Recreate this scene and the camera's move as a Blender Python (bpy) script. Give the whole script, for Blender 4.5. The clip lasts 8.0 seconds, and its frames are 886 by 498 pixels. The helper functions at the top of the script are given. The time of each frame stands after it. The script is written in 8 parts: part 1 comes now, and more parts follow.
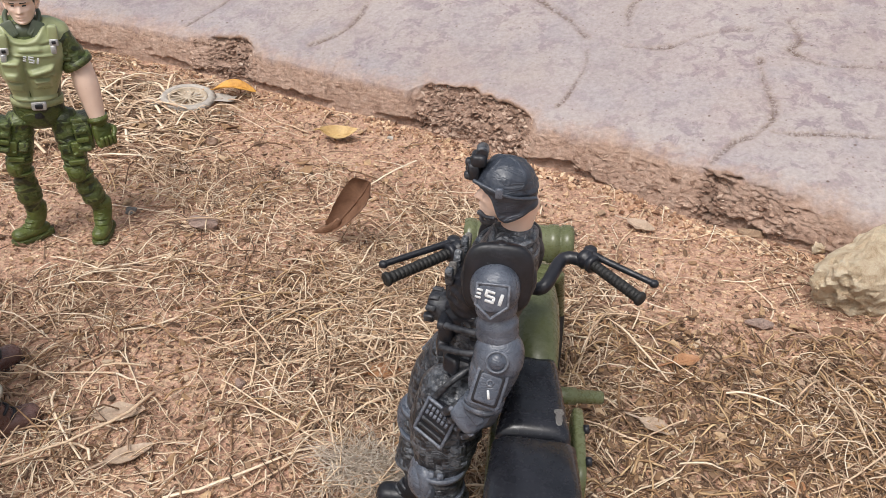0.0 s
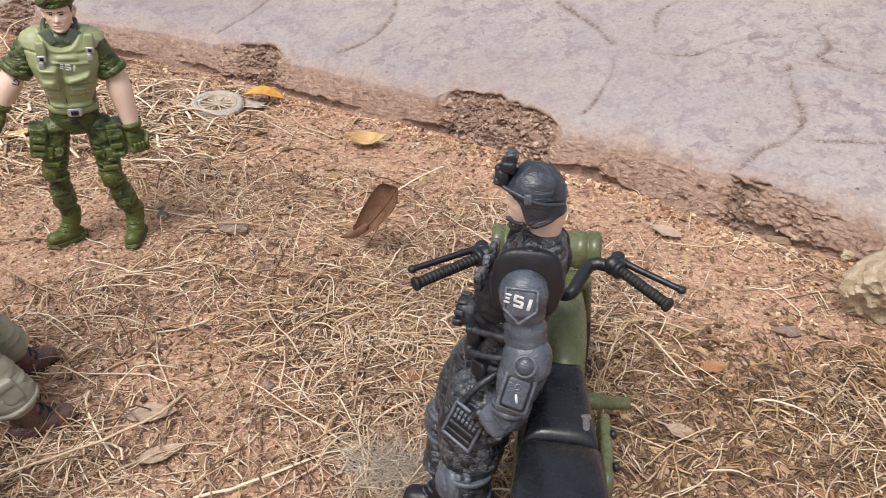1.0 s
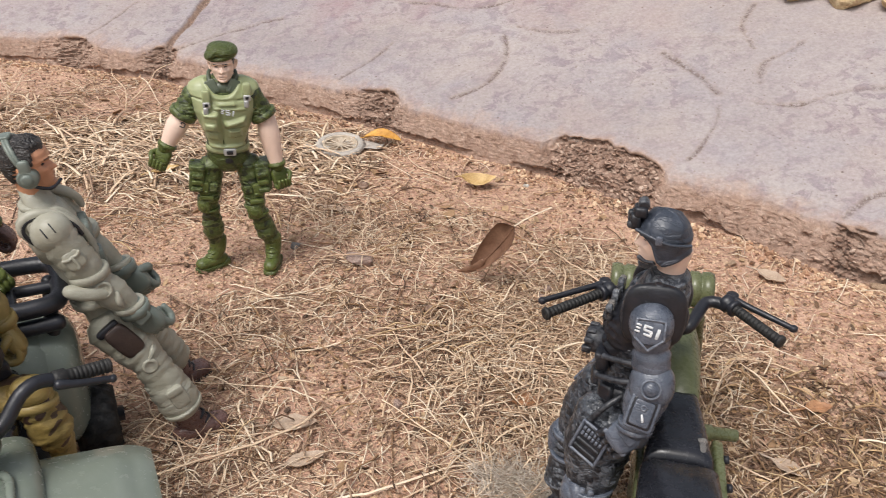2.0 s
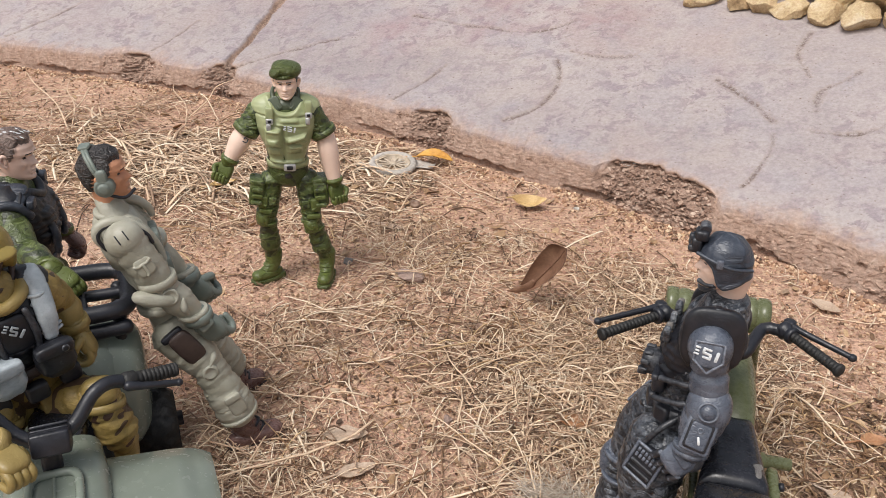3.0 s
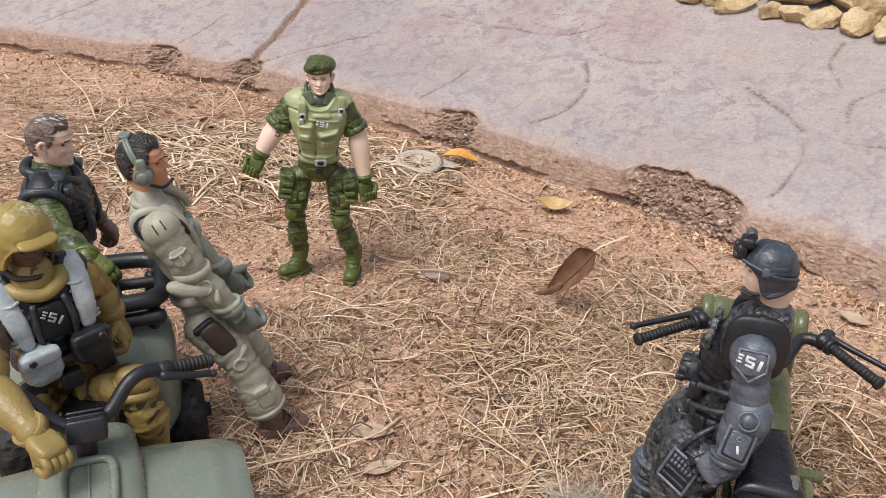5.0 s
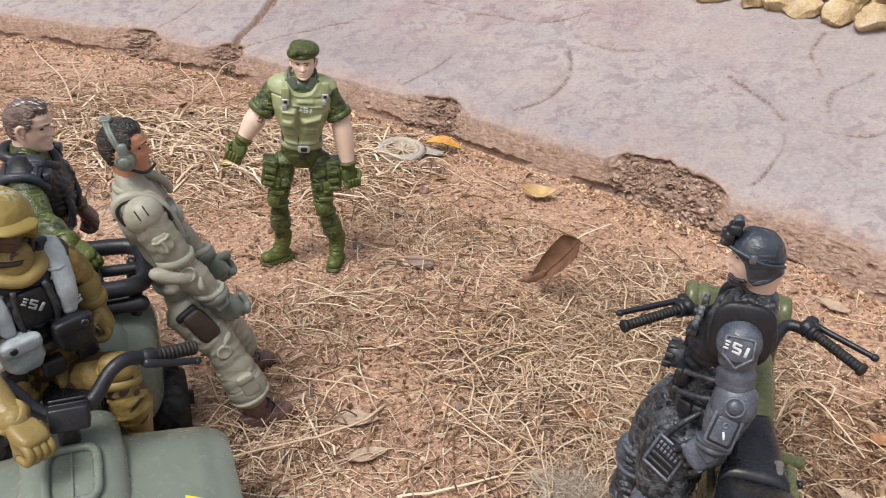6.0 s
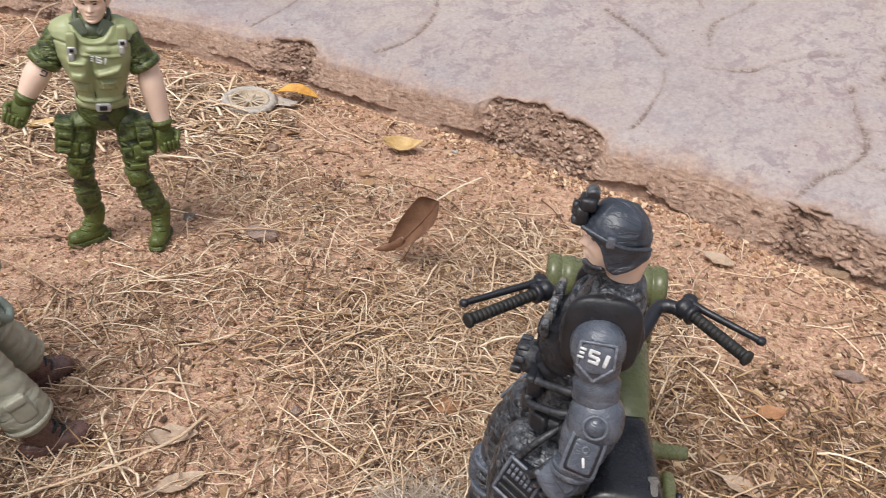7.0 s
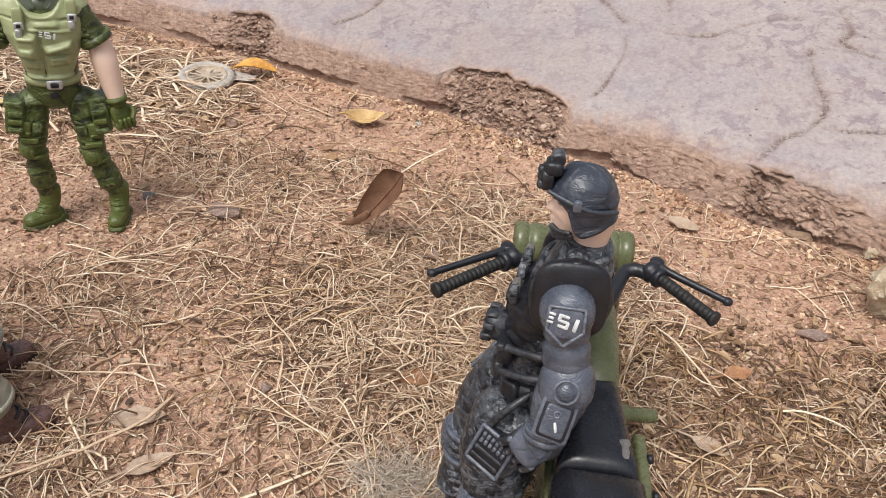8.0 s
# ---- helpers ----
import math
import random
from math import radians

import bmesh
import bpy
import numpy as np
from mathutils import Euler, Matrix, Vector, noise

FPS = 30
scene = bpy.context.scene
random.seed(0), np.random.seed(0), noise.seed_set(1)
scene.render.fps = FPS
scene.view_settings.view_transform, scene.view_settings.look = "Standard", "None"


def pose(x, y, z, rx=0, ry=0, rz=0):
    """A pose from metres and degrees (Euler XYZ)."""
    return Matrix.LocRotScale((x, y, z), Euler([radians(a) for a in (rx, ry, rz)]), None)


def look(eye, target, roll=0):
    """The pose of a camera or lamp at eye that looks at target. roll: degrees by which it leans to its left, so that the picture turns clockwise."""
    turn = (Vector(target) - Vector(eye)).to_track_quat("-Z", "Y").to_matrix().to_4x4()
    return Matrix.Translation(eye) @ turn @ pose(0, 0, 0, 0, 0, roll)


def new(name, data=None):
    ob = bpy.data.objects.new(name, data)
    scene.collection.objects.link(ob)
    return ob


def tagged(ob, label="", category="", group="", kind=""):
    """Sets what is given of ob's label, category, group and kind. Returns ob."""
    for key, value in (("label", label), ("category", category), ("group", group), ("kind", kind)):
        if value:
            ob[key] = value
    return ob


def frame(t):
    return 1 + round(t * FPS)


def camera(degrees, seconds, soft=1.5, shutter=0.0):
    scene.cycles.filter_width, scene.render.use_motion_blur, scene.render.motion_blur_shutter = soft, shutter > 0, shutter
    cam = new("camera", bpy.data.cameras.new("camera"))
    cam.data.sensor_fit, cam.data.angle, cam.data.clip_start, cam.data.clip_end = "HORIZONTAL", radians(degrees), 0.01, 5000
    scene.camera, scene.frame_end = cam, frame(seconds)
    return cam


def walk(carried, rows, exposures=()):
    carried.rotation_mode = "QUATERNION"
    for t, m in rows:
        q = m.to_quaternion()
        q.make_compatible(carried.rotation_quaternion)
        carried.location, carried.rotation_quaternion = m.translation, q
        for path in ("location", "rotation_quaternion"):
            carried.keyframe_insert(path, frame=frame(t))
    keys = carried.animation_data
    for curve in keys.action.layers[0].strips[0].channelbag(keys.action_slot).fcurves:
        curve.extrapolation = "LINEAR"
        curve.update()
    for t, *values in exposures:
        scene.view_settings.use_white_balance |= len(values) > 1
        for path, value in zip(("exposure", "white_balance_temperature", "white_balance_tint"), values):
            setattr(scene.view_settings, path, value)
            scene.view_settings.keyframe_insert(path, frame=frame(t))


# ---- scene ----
cam = camera(56.4, 8.0, 0.4, 0.3)
PATH = [
    (0, (0.103, 0.123, 0.179), (-0.019, 1.823, -0.867), 3.1),
    (0.5, (0.103, 0.122, 0.179), (-0.029, 1.821, -0.868), 2.9),
    (1, (0.102, 0.121, 0.18), (-0.078, 1.822, -0.857), 2.4),
    (1.2, (0.101, 0.119, 0.181), (-0.113, 1.823, -0.845), 2.1),
    (1.5, (0.099, 0.11, 0.186), (-0.186, 1.814, -0.82), 1.4),
    (1.8, (0.094, 0.101, 0.189), (-0.252, 1.811, -0.787), 1.0),
    (2, (0.092, 0.097, 0.191), (-0.294, 1.808, -0.771), 0.9),
    (2.2, (0.091, 0.095, 0.192), (-0.326, 1.807, -0.756), 0.8),
    (3.5, (0.085, 0.091, 0.192), (-0.418, 1.797, -0.724), 1.6),
    (4, (0.082, 0.092, 0.191), (-0.428, 1.793, -0.728), 2.0),
    (4.5, (0.082, 0.091, 0.191), (-0.434, 1.792, -0.725), 2.4),
    (5.8, (0.079, 0.089, 0.191), (-0.408, 1.791, -0.74), 3.3),
    (6, (0.079, 0.09, 0.19), (-0.382, 1.794, -0.75), 3.4),
    (6.2, (0.079, 0.092, 0.19), (-0.338, 1.798, -0.767), 3.6),
    (6.5, (0.08, 0.105, 0.186), (-0.263, 1.812, -0.798), 4.0),
    (6.8, (0.087, 0.131, 0.18), (-0.176, 1.831, -0.841), 4.4),
    (7, (0.09, 0.139, 0.177), (-0.125, 1.831, -0.868), 4.5),
    (7.2, (0.091, 0.141, 0.176), (-0.096, 1.823, -0.889), 4.4),
    (7.5, (0.09, 0.14, 0.176), (-0.065, 1.818, -0.903), 4.4),
    (8, (0.09, 0.14, 0.175), (-0.037, 1.812, -0.916), 4.4),
]
walk(cam, [(t, look(eye, target, roll)) for t, eye, target, roll in PATH])

# ---- daylight: a thin overcast, brightest high up ----
world = bpy.data.worlds.new("overcast")
scene.world = world
world.use_nodes = True
wn, wl = world.node_tree.nodes, world.node_tree.links
SUN_ELEV, SUN_TURN = 62.0, 205.0
sky = wn.new("ShaderNodeTexSky")
sky.sky_type = "NISHITA"
sky.sun_disc = False
sky.sun_elevation = radians(SUN_ELEV)
sky.sun_rotation = radians(SUN_TURN)
sky.dust_density = 6.0
sky.air_density = 1.2
veil = wn.new("ShaderNodeHueSaturation")
veil.inputs["Saturation"].default_value = 0.50
wl.new(sky.outputs["Color"], veil.inputs["Color"])
wl.new(veil.outputs["Color"], wn["Background"].inputs["Color"])
wn["Background"].inputs["Strength"].default_value = 0.11
sun_data = bpy.data.lights.new("sun", "SUN")
sun_data.energy, sun_data.angle, sun_data.color = 1.5, radians(24), (1.0, 0.99, 0.975)
sun = new("sun", sun_data)
sun_from = Vector((math.sin(radians(SUN_TURN)) * math.cos(radians(SUN_ELEV)), math.cos(radians(SUN_TURN)) * math.cos(radians(SUN_ELEV)), math.sin(radians(SUN_ELEV))))
sun.matrix_world = look(sun_from * 5, (0, 0, 0))
scene.view_settings.exposure = 0.30


# ---- materials ----
def shader(name):
    m = bpy.data.materials.new(name)
    m.use_nodes = True
    nt = m.node_tree
    return m, nt, nt.nodes["Principled BSDF"]


def node(nt, kind, **inputs):
    n = nt.nodes.new(kind)
    for k, v in inputs.items():
        n.inputs[k.replace("_", " ")].default_value = v
    return n


def noise_tex(nt, scale, detail=4.0, rough=0.55, distort=0.0, coord=None):
    n = node(nt, "ShaderNodeTexNoise", Scale=scale, Detail=detail, Roughness=rough, Distortion=distort)
    if coord is not None:
        nt.links.new(coord, n.inputs["Vector"])
    return n


def ramp(nt, src, stops, constant=False):
    r = nt.nodes.new("ShaderNodeValToRGB")
    if constant:
        r.color_ramp.interpolation = "CONSTANT"
    el = r.color_ramp.elements
    while len(el) < len(stops):
        el.new(0.5)
    for e, (p, c) in zip(el, stops):
        e.position = p
        e.color = (*c, 1) if len(c) == 3 else c
    nt.links.new(src, r.inputs["Fac"])
    return r.outputs["Color"]


def mix(nt, fac, a, b, mode="MIX"):
    n = nt.nodes.new("ShaderNodeMix")
    n.data_type, n.blend_type = "RGBA", mode
    for sock, v in ((n.inputs[0], fac), (n.inputs[6], a), (n.inputs[7], b)):
        if isinstance(v, (int, float)):
            sock.default_value = v
        elif isinstance(v, tuple):
            sock.default_value = (*v, 1)
        else:
            nt.links.new(v, sock)
    return n.outputs[2]


def bump(nt, bsdf, height, strength, dist):
    b = node(nt, "ShaderNodeBump", Strength=strength, Distance=dist)
    nt.links.new(height, b.inputs["Height"])
    nt.links.new(b.outputs["Normal"], bsdf.inputs["Normal"])
    return b


def coords(nt):
    return nt.nodes.new("ShaderNodeTexCoord").outputs["Object"]


def grey(v):
    return (v, v, v)


def plastic(name, c1, c2, rough=0.45, scale=260.0, relief=0.35, scuff=None, folds=0.0):
    """Moulded or painted toy plastic: two close tones, fine grain, worn spots."""
    m, nt, b = shader(name)
    co = coords(nt)
    n1 = noise_tex(nt, scale, 4, 0.6, 0.3, co)
    col = ramp(nt, n1.outputs["Fac"], [(0.36, c1), (0.64, c2)])
    n2 = noise_tex(nt, scale * 5, 3, 0.6, 0, co)
    if scuff:
        wear = ramp(nt, noise_tex(nt, scale * 1.7, 6, 0.7, 0.6, co).outputs["Fac"], [(0.64, grey(0)), (0.72, grey(1))])
        col = mix(nt, wear, col, scuff)
    nt.links.new(col, b.inputs["Base Color"])
    rr = ramp(nt, n2.outputs["Fac"], [(0.3, grey(max(rough - 0.1, 0.05))), (0.7, grey(rough + 0.12))])
    nt.links.new(rr, b.inputs["Roughness"])
    last = bump(nt, b, n2.outputs["Fac"], relief, 0.0003)
    if folds:
        crease(nt, co, last, folds)
    return m


def crease(nt, co, after, depth):
    """Moulded cloth creases under the fine grain."""
    squash = nt.nodes.new("ShaderNodeMapping")
    squash.inputs["Scale"].default_value = (1.0, 1.0, 2.2)
    nt.links.new(co, squash.inputs["Vector"])
    w = noise_tex(nt, 210, 3, 0.5, 0.9, squash.outputs["Vector"])
    edge = ramp(nt, w.outputs["Fac"], [(0.34, grey(0)), (0.44, grey(0.75)), (0.50, grey(0.45)), (0.56, grey(0.9)), (0.68, grey(1))])
    b2 = node(nt, "ShaderNodeBump", Strength=0.9, Distance=depth)
    nt.links.new(edge, b2.inputs["Height"])
    nt.links.new(b2.outputs["Normal"], after.inputs["Normal"])


def camo(name, stops, scale, rough=0.5, folds=0.0004):
    m, nt, b = shader(name)
    co = coords(nt)
    n1 = noise_tex(nt, scale, 2, 0.5, 0.8, co)
    col = ramp(nt, n1.outputs["Fac"], stops, True)
    n2 = noise_tex(nt, scale * 6, 4, 0.6, 0, co)
    col = mix(nt, 0.35, col, ramp(nt, n2.outputs["Fac"], [(0.3, grey(0.25)), (0.7, grey(0.75))]), "OVERLAY")
    nt.links.new(col, b.inputs["Base Color"])
    b.inputs["Roughness"].default_value = rough
    last = bump(nt, b, n2.outputs["Fac"], 0.4, 0.0003)
    crease(nt, co, last, folds)
    return m


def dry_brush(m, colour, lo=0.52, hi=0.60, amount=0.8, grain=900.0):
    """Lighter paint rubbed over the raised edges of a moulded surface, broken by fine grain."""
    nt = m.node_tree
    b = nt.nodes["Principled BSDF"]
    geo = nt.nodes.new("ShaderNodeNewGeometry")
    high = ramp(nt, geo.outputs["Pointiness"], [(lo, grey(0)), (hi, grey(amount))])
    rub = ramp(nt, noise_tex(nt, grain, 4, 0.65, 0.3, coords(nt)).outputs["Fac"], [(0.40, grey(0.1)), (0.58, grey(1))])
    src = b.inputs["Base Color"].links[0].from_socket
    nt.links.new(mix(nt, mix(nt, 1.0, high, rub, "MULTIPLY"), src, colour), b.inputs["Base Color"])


def block_camo(name, stops, scale, rough=0.35):
    """Camouflage printed and moulded in small square blocks."""
    m, nt, b = shader(name)
    co = coords(nt)
    cells = node(nt, "ShaderNodeTexVoronoi", Scale=scale)
    cells.distance = "CHEBYCHEV"
    cells.inputs["Randomness"].default_value = 0.75
    nt.links.new(co, cells.inputs["Vector"])
    wide = noise_tex(nt, scale * 0.45, 2, 0.5, 0.3, co)
    pick = mix(nt, 0.55, cells.outputs["Color"], wide.outputs["Fac"])
    col = ramp(nt, pick, stops, True)
    fine = noise_tex(nt, scale * 4, 4, 0.6, 0, co)
    col = mix(nt, 0.35, col, ramp(nt, fine.outputs["Fac"], [(0.3, grey(0.25)), (0.7, grey(0.75))]), "OVERLAY")
    nt.links.new(col, b.inputs["Base Color"])
    b.inputs["Roughness"].default_value = rough
    step = ramp(nt, cells.outputs["Distance"], [(0.25, grey(1)), (0.48, grey(0))])
    last = bump(nt, b, step, 0.55, 0.0005)
    crease(nt, co, last, 0.0003)
    return m


def soil_colour(nt, co):
    wide = noise_tex(nt, 9, 5, 0.6, 0.4, co)
    mid = noise_tex(nt, 70, 6, 0.65, 0.3, co)
    fine = noise_tex(nt, 900, 4, 0.7, 0, co)
    c = ramp(nt, wide.outputs["Fac"], [(0.3, (0.49, 0.270, 0.184)), (0.52, (0.59, 0.352, 0.250)), (0.75, (0.65, 0.445, 0.330))])
    c2 = ramp(nt, mid.outputs["Fac"], [(0.3, (0.20, 0.104, 0.068)), (0.52, (0.60, 0.372, 0.262)), (0.8, (0.78, 0.575, 0.440))])
    c = mix(nt, 0.5, c, c2)
    return mix(nt, 0.55, c, ramp(nt, fine.outputs["Fac"], [(0.25, grey(0.2)), (0.75, grey(0.8))]), "OVERLAY"), mid, fine


def soil_material():
    m, nt, b = shader("dry_soil")
    co = coords(nt)
    c, mid, fine = soil_colour(nt, co)
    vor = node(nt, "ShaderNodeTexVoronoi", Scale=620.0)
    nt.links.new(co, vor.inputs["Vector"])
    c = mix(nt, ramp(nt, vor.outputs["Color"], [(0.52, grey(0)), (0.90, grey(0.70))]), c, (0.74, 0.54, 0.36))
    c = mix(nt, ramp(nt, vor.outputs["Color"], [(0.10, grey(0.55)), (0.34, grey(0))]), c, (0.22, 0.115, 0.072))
    nt.links.new(c, b.inputs["Base Color"])
    b.inputs["Roughness"].default_value = 0.95
    h = mix(nt, 0.5, mid.outputs["Fac"], vor.outputs["Distance"])
    h = mix(nt, 0.35, h, fine.outputs["Fac"])
    bump(nt, b, h, 1.0, 0.0034)
    return m


def scatter_material(name, stops, rough=0.85, grain=900.0, translucent=0.0):
    """Bits whose tone varies from piece to piece."""
    m, nt, b = shader(name)
    geo = nt.nodes.new("ShaderNodeNewGeometry")
    c = ramp(nt, geo.outputs["Random Per Island"], stops)
    n = noise_tex(nt, grain, 4, 0.65, 0.2, coords(nt))
    c = mix(nt, 0.5, c, ramp(nt, n.outputs["Fac"], [(0.25, grey(0.22)), (0.75, grey(0.78))]), "OVERLAY")
    nt.links.new(c, b.inputs["Base Color"])
    b.inputs["Roughness"].default_value = rough
    bump(nt, b, n.outputs["Fac"], 0.4, 0.0003)
    return m


def stone_material(name, stops, scale=70.0, rough=0.9):
    m, nt, b = shader(name)
    co = coords(nt)
    info = nt.nodes.new("ShaderNodeObjectInfo")
    shift = nt.nodes.new("ShaderNodeVectorMath")
    shift.operation = "ADD"
    nt.links.new(co, shift.inputs[0])
    nt.links.new(info.outputs["Random"], shift.inputs[1])
    n1 = noise_tex(nt, scale, 7, 0.65, 0.5, shift.outputs[0])
    n2 = noise_tex(nt, scale * 9, 5, 0.7, 0, shift.outputs[0])
    c = ramp(nt, n1.outputs["Fac"], stops)
    c = mix(nt, 0.55, c, ramp(nt, n2.outputs["Fac"], [(0.25, grey(0.2)), (0.75, grey(0.8))]), "OVERLAY")
    nt.links.new(c, b.inputs["Base Color"])
    b.inputs["Roughness"].default_value = rough
    bump(nt, b, mix(nt, 0.5, n1.outputs["Fac"], n2.outputs["Fac"]), 1.0, 0.0028)
    return m


def pavement_material():
    """Stamped concrete, pinkish grey with violet mottling; crumbled earthy stuff where the mask says it is broken."""
    m, nt, b = shader("stamped_concrete")
    co = coords(nt)
    wide = noise_tex(nt, 7, 5, 0.6, 0.5, co)
    blot = noise_tex(nt, 105, 7, 0.70, 0.5, co)
    where = noise_tex(nt, 9, 3, 0.5, 0.2, co)
    fine = noise_tex(nt, 480, 5, 0.7, 0, co)
    c = ramp(nt, wide.outputs["Fac"], [(0.30, (0.312, 0.268, 0.267)), (0.5, (0.378, 0.328, 0.322)), (0.70, (0.430, 0.380, 0.366))])
    spots = ramp(nt, blot.outputs["Fac"], [(0.50, grey(0)), (0.57, grey(1))])
    area = ramp(nt, where.outputs["Fac"], [(0.36, grey(0.20)), (0.54, grey(0.85))])
    both = mix(nt, 1.0, spots, area, "MULTIPLY")
    c = mix(nt, both, c, (0.262, 0.212, 0.228))
    rosy = ramp(nt, noise_tex(nt, 13, 4, 0.55, 0.3, co).outputs["Fac"], [(0.50, grey(0)), (0.72, grey(0.38))])
    c = mix(nt, rosy, c, (0.36, 0.265, 0.26))
    for place, reach in (((0.035, 0.690, 0.075), 0.050), ((-0.045, 0.705, 0.07), 0.055), ((-0.12, 0.69, 0.06), 0.045)):
        far = nt.nodes.new("ShaderNodeVectorMath")
        far.operation = "DISTANCE"
        far.inputs[1].default_value = place
        nt.links.new(co, far.inputs[0])
        ratio = nt.nodes.new("ShaderNodeMath")
        ratio.operation = "DIVIDE"
        ratio.inputs[1].default_value = reach
        nt.links.new(far.outputs["Value"], ratio.inputs[0])
        stain = ramp(nt, ratio.outputs[0], [(0.15, grey(0.75)), (1.0, grey(0))])
        cloud = ramp(nt, noise_tex(nt, 38, 5, 0.62, 0.4, co).outputs["Fac"], [(0.36, grey(0.15)), (0.62, grey(1))])
        c = mix(nt, mix(nt, 1.0, stain, cloud, "MULTIPLY"), c, (0.305, 0.190, 0.200))
    tan = ramp(nt, noise_tex(nt, 19, 5, 0.6, 0.3, co).outputs["Fac"], [(0.48, grey(0)), (0.68, grey(0.35))])
    c = mix(nt, tan, c, (0.430, 0.362, 0.318))
    cool = ramp(nt, noise_tex(nt, 30, 5, 0.6, 0.4, co).outputs["Fac"], [(0.52, grey(0)), (0.70, grey(0.5))])
    c = mix(nt, cool, c, (0.335, 0.305, 0.325))
    c = mix(nt, 0.5, c, ramp(nt, fine.outputs["Fac"], [(0.30, grey(0.33)), (0.70, grey(0.67))]), "OVERLAY")
    pits = node(nt, "ShaderNodeTexVoronoi", Scale=130.0)
    nt.links.new(co, pits.inputs["Vector"])
    hole = ramp(nt, pits.outputs["Distance"], [(0.05, grey(1)), (0.11, grey(0))])
    rare = ramp(nt, pits.outputs["Color"], [(0.70, grey(0)), (0.72, grey(0.9))])
    hole = mix(nt, 1.0, hole, rare, "MULTIPLY")
    tiny = node(nt, "ShaderNodeTexVoronoi", Scale=340.0)
    nt.links.new(co, tiny.inputs["Vector"])
    speck = mix(nt, 1.0, ramp(nt, tiny.outputs["Distance"], [(0.10, grey(1)), (0.24, grey(0))]), ramp(nt, tiny.outputs["Color"], [(0.66, grey(0)), (0.76, grey(0.85))]), "MULTIPLY")
    c = mix(nt, speck, c, (0.235, 0.175, 0.16))
    c = mix(nt, hole, c, (0.20, 0.13, 0.11))
    att = nt.nodes.new("ShaderNodeAttribute")
    att.attribute_name = "broken"
    edge = noise_tex(nt, 95, 9, 0.74, 0.1, co)
    add = nt.nodes.new("ShaderNodeMath")
    add.operation = "ADD"
    nt.links.new(att.outputs["Fac"], add.inputs[0])
    sub = nt.nodes.new("ShaderNodeMath")
    sub.operation = "MULTIPLY_ADD"
    sub.inputs[1].default_value, sub.inputs[2].default_value = 1.1, -0.55
    nt.links.new(edge.outputs["Fac"], sub.inputs[0])
    nt.links.new(sub.outputs[0], add.inputs[1])
    mask = ramp(nt, add.outputs[0], [(0.20, grey(0)), (0.72, grey(1))])
    crumb = noise_tex(nt, 190, 8, 0.72, 0.6, co)
    earth = ramp(nt, crumb.outputs["Fac"], [(0.30, (0.19, 0.118, 0.086)), (0.42, (0.35, 0.230, 0.172)), (0.60, (0.455, 0.320, 0.250)), (0.76, (0.56, 0.44, 0.365))])
    earth = mix(nt, 0.5, earth, ramp(nt, fine.outputs["Fac"], [(0.25, grey(0.2)), (0.75, grey(0.8))]), "OVERLAY")
    c = mix(nt, mask, c, earth)
    core = nt.nodes.new("ShaderNodeAttribute")
    core.attribute_name = "hollow"
    clod = ramp(nt, crumb.outputs["Fac"], [(0.30, (0.18, 0.108, 0.078)), (0.50, (0.33, 0.215, 0.160)), (0.72, (0.50, 0.37, 0.29))])
    c = mix(nt, core.outputs["Fac"], c, clod)
    gro = nt.nodes.new("ShaderNodeAttribute")
    gro.attribute_name = "groove"
    soot = nt.nodes.new("ShaderNodeMath")
    soot.operation = "MULTIPLY"
    grit = ramp(nt, noise_tex(nt, 620, 5, 0.75, 0, co).outputs["Fac"], [(0.40, grey(0.12)), (0.56, grey(1.0))])
    soot0 = nt.nodes.new("ShaderNodeMath")
    soot0.operation = "MULTIPLY"
    soot0.use_clamp = True
    nt.links.new(gro.outputs["Fac"], soot0.inputs[0])
    nt.links.new(grit, soot0.inputs[1])
    nt.links.new(soot0.outputs[0], soot.inputs[0])
    nt.links.new(ramp(nt, noise_tex(nt, 40, 4, 0.6, 0, co).outputs["Fac"], [(0.33, grey(0.45)), (0.55, grey(1.0))]), soot.inputs[1])
    filth = ramp(nt, gro.outputs["Fac"], [(0.30, (0.290, 0.210, 0.160)), (0.85, (0.150, 0.105, 0.085))])
    c = mix(nt, soot.outputs[0], c, filth)
    nt.links.new(c, b.inputs["Base Color"])
    b.inputs["Roughness"].default_value = 0.88
    h = mix(nt, 0.45, blot.outputs["Fac"], fine.outputs["Fac"])
    h = mix(nt, hole, h, (0, 0, 0))
    h = mix(nt, mask, h, crumb.outputs["Fac"])
    bump(nt, b, h, 0.9, 0.0017)
    return m


def leaf_material(name, c1, c2, c3):
    m, nt, b = shader(name)
    co = coords(nt)
    n = noise_tex(nt, 130, 6, 0.65, 0.4, co)
    c = ramp(nt, n.outputs["Fac"], [(0.3, c1), (0.52, c2), (0.74, c3)])
    f = noise_tex(nt, 1500, 3, 0.6, 0, co)
    c = mix(nt, 0.4, c, ramp(nt, f.outputs["Fac"], [(0.3, grey(0.3)), (0.7, grey(0.7))]), "OVERLAY")
    nt.links.new(c, b.inputs["Base Color"])
    b.inputs["Roughness"].default_value = 0.6
    bump(nt, b, n.outputs["Fac"], 0.5, 0.0005)
    return m


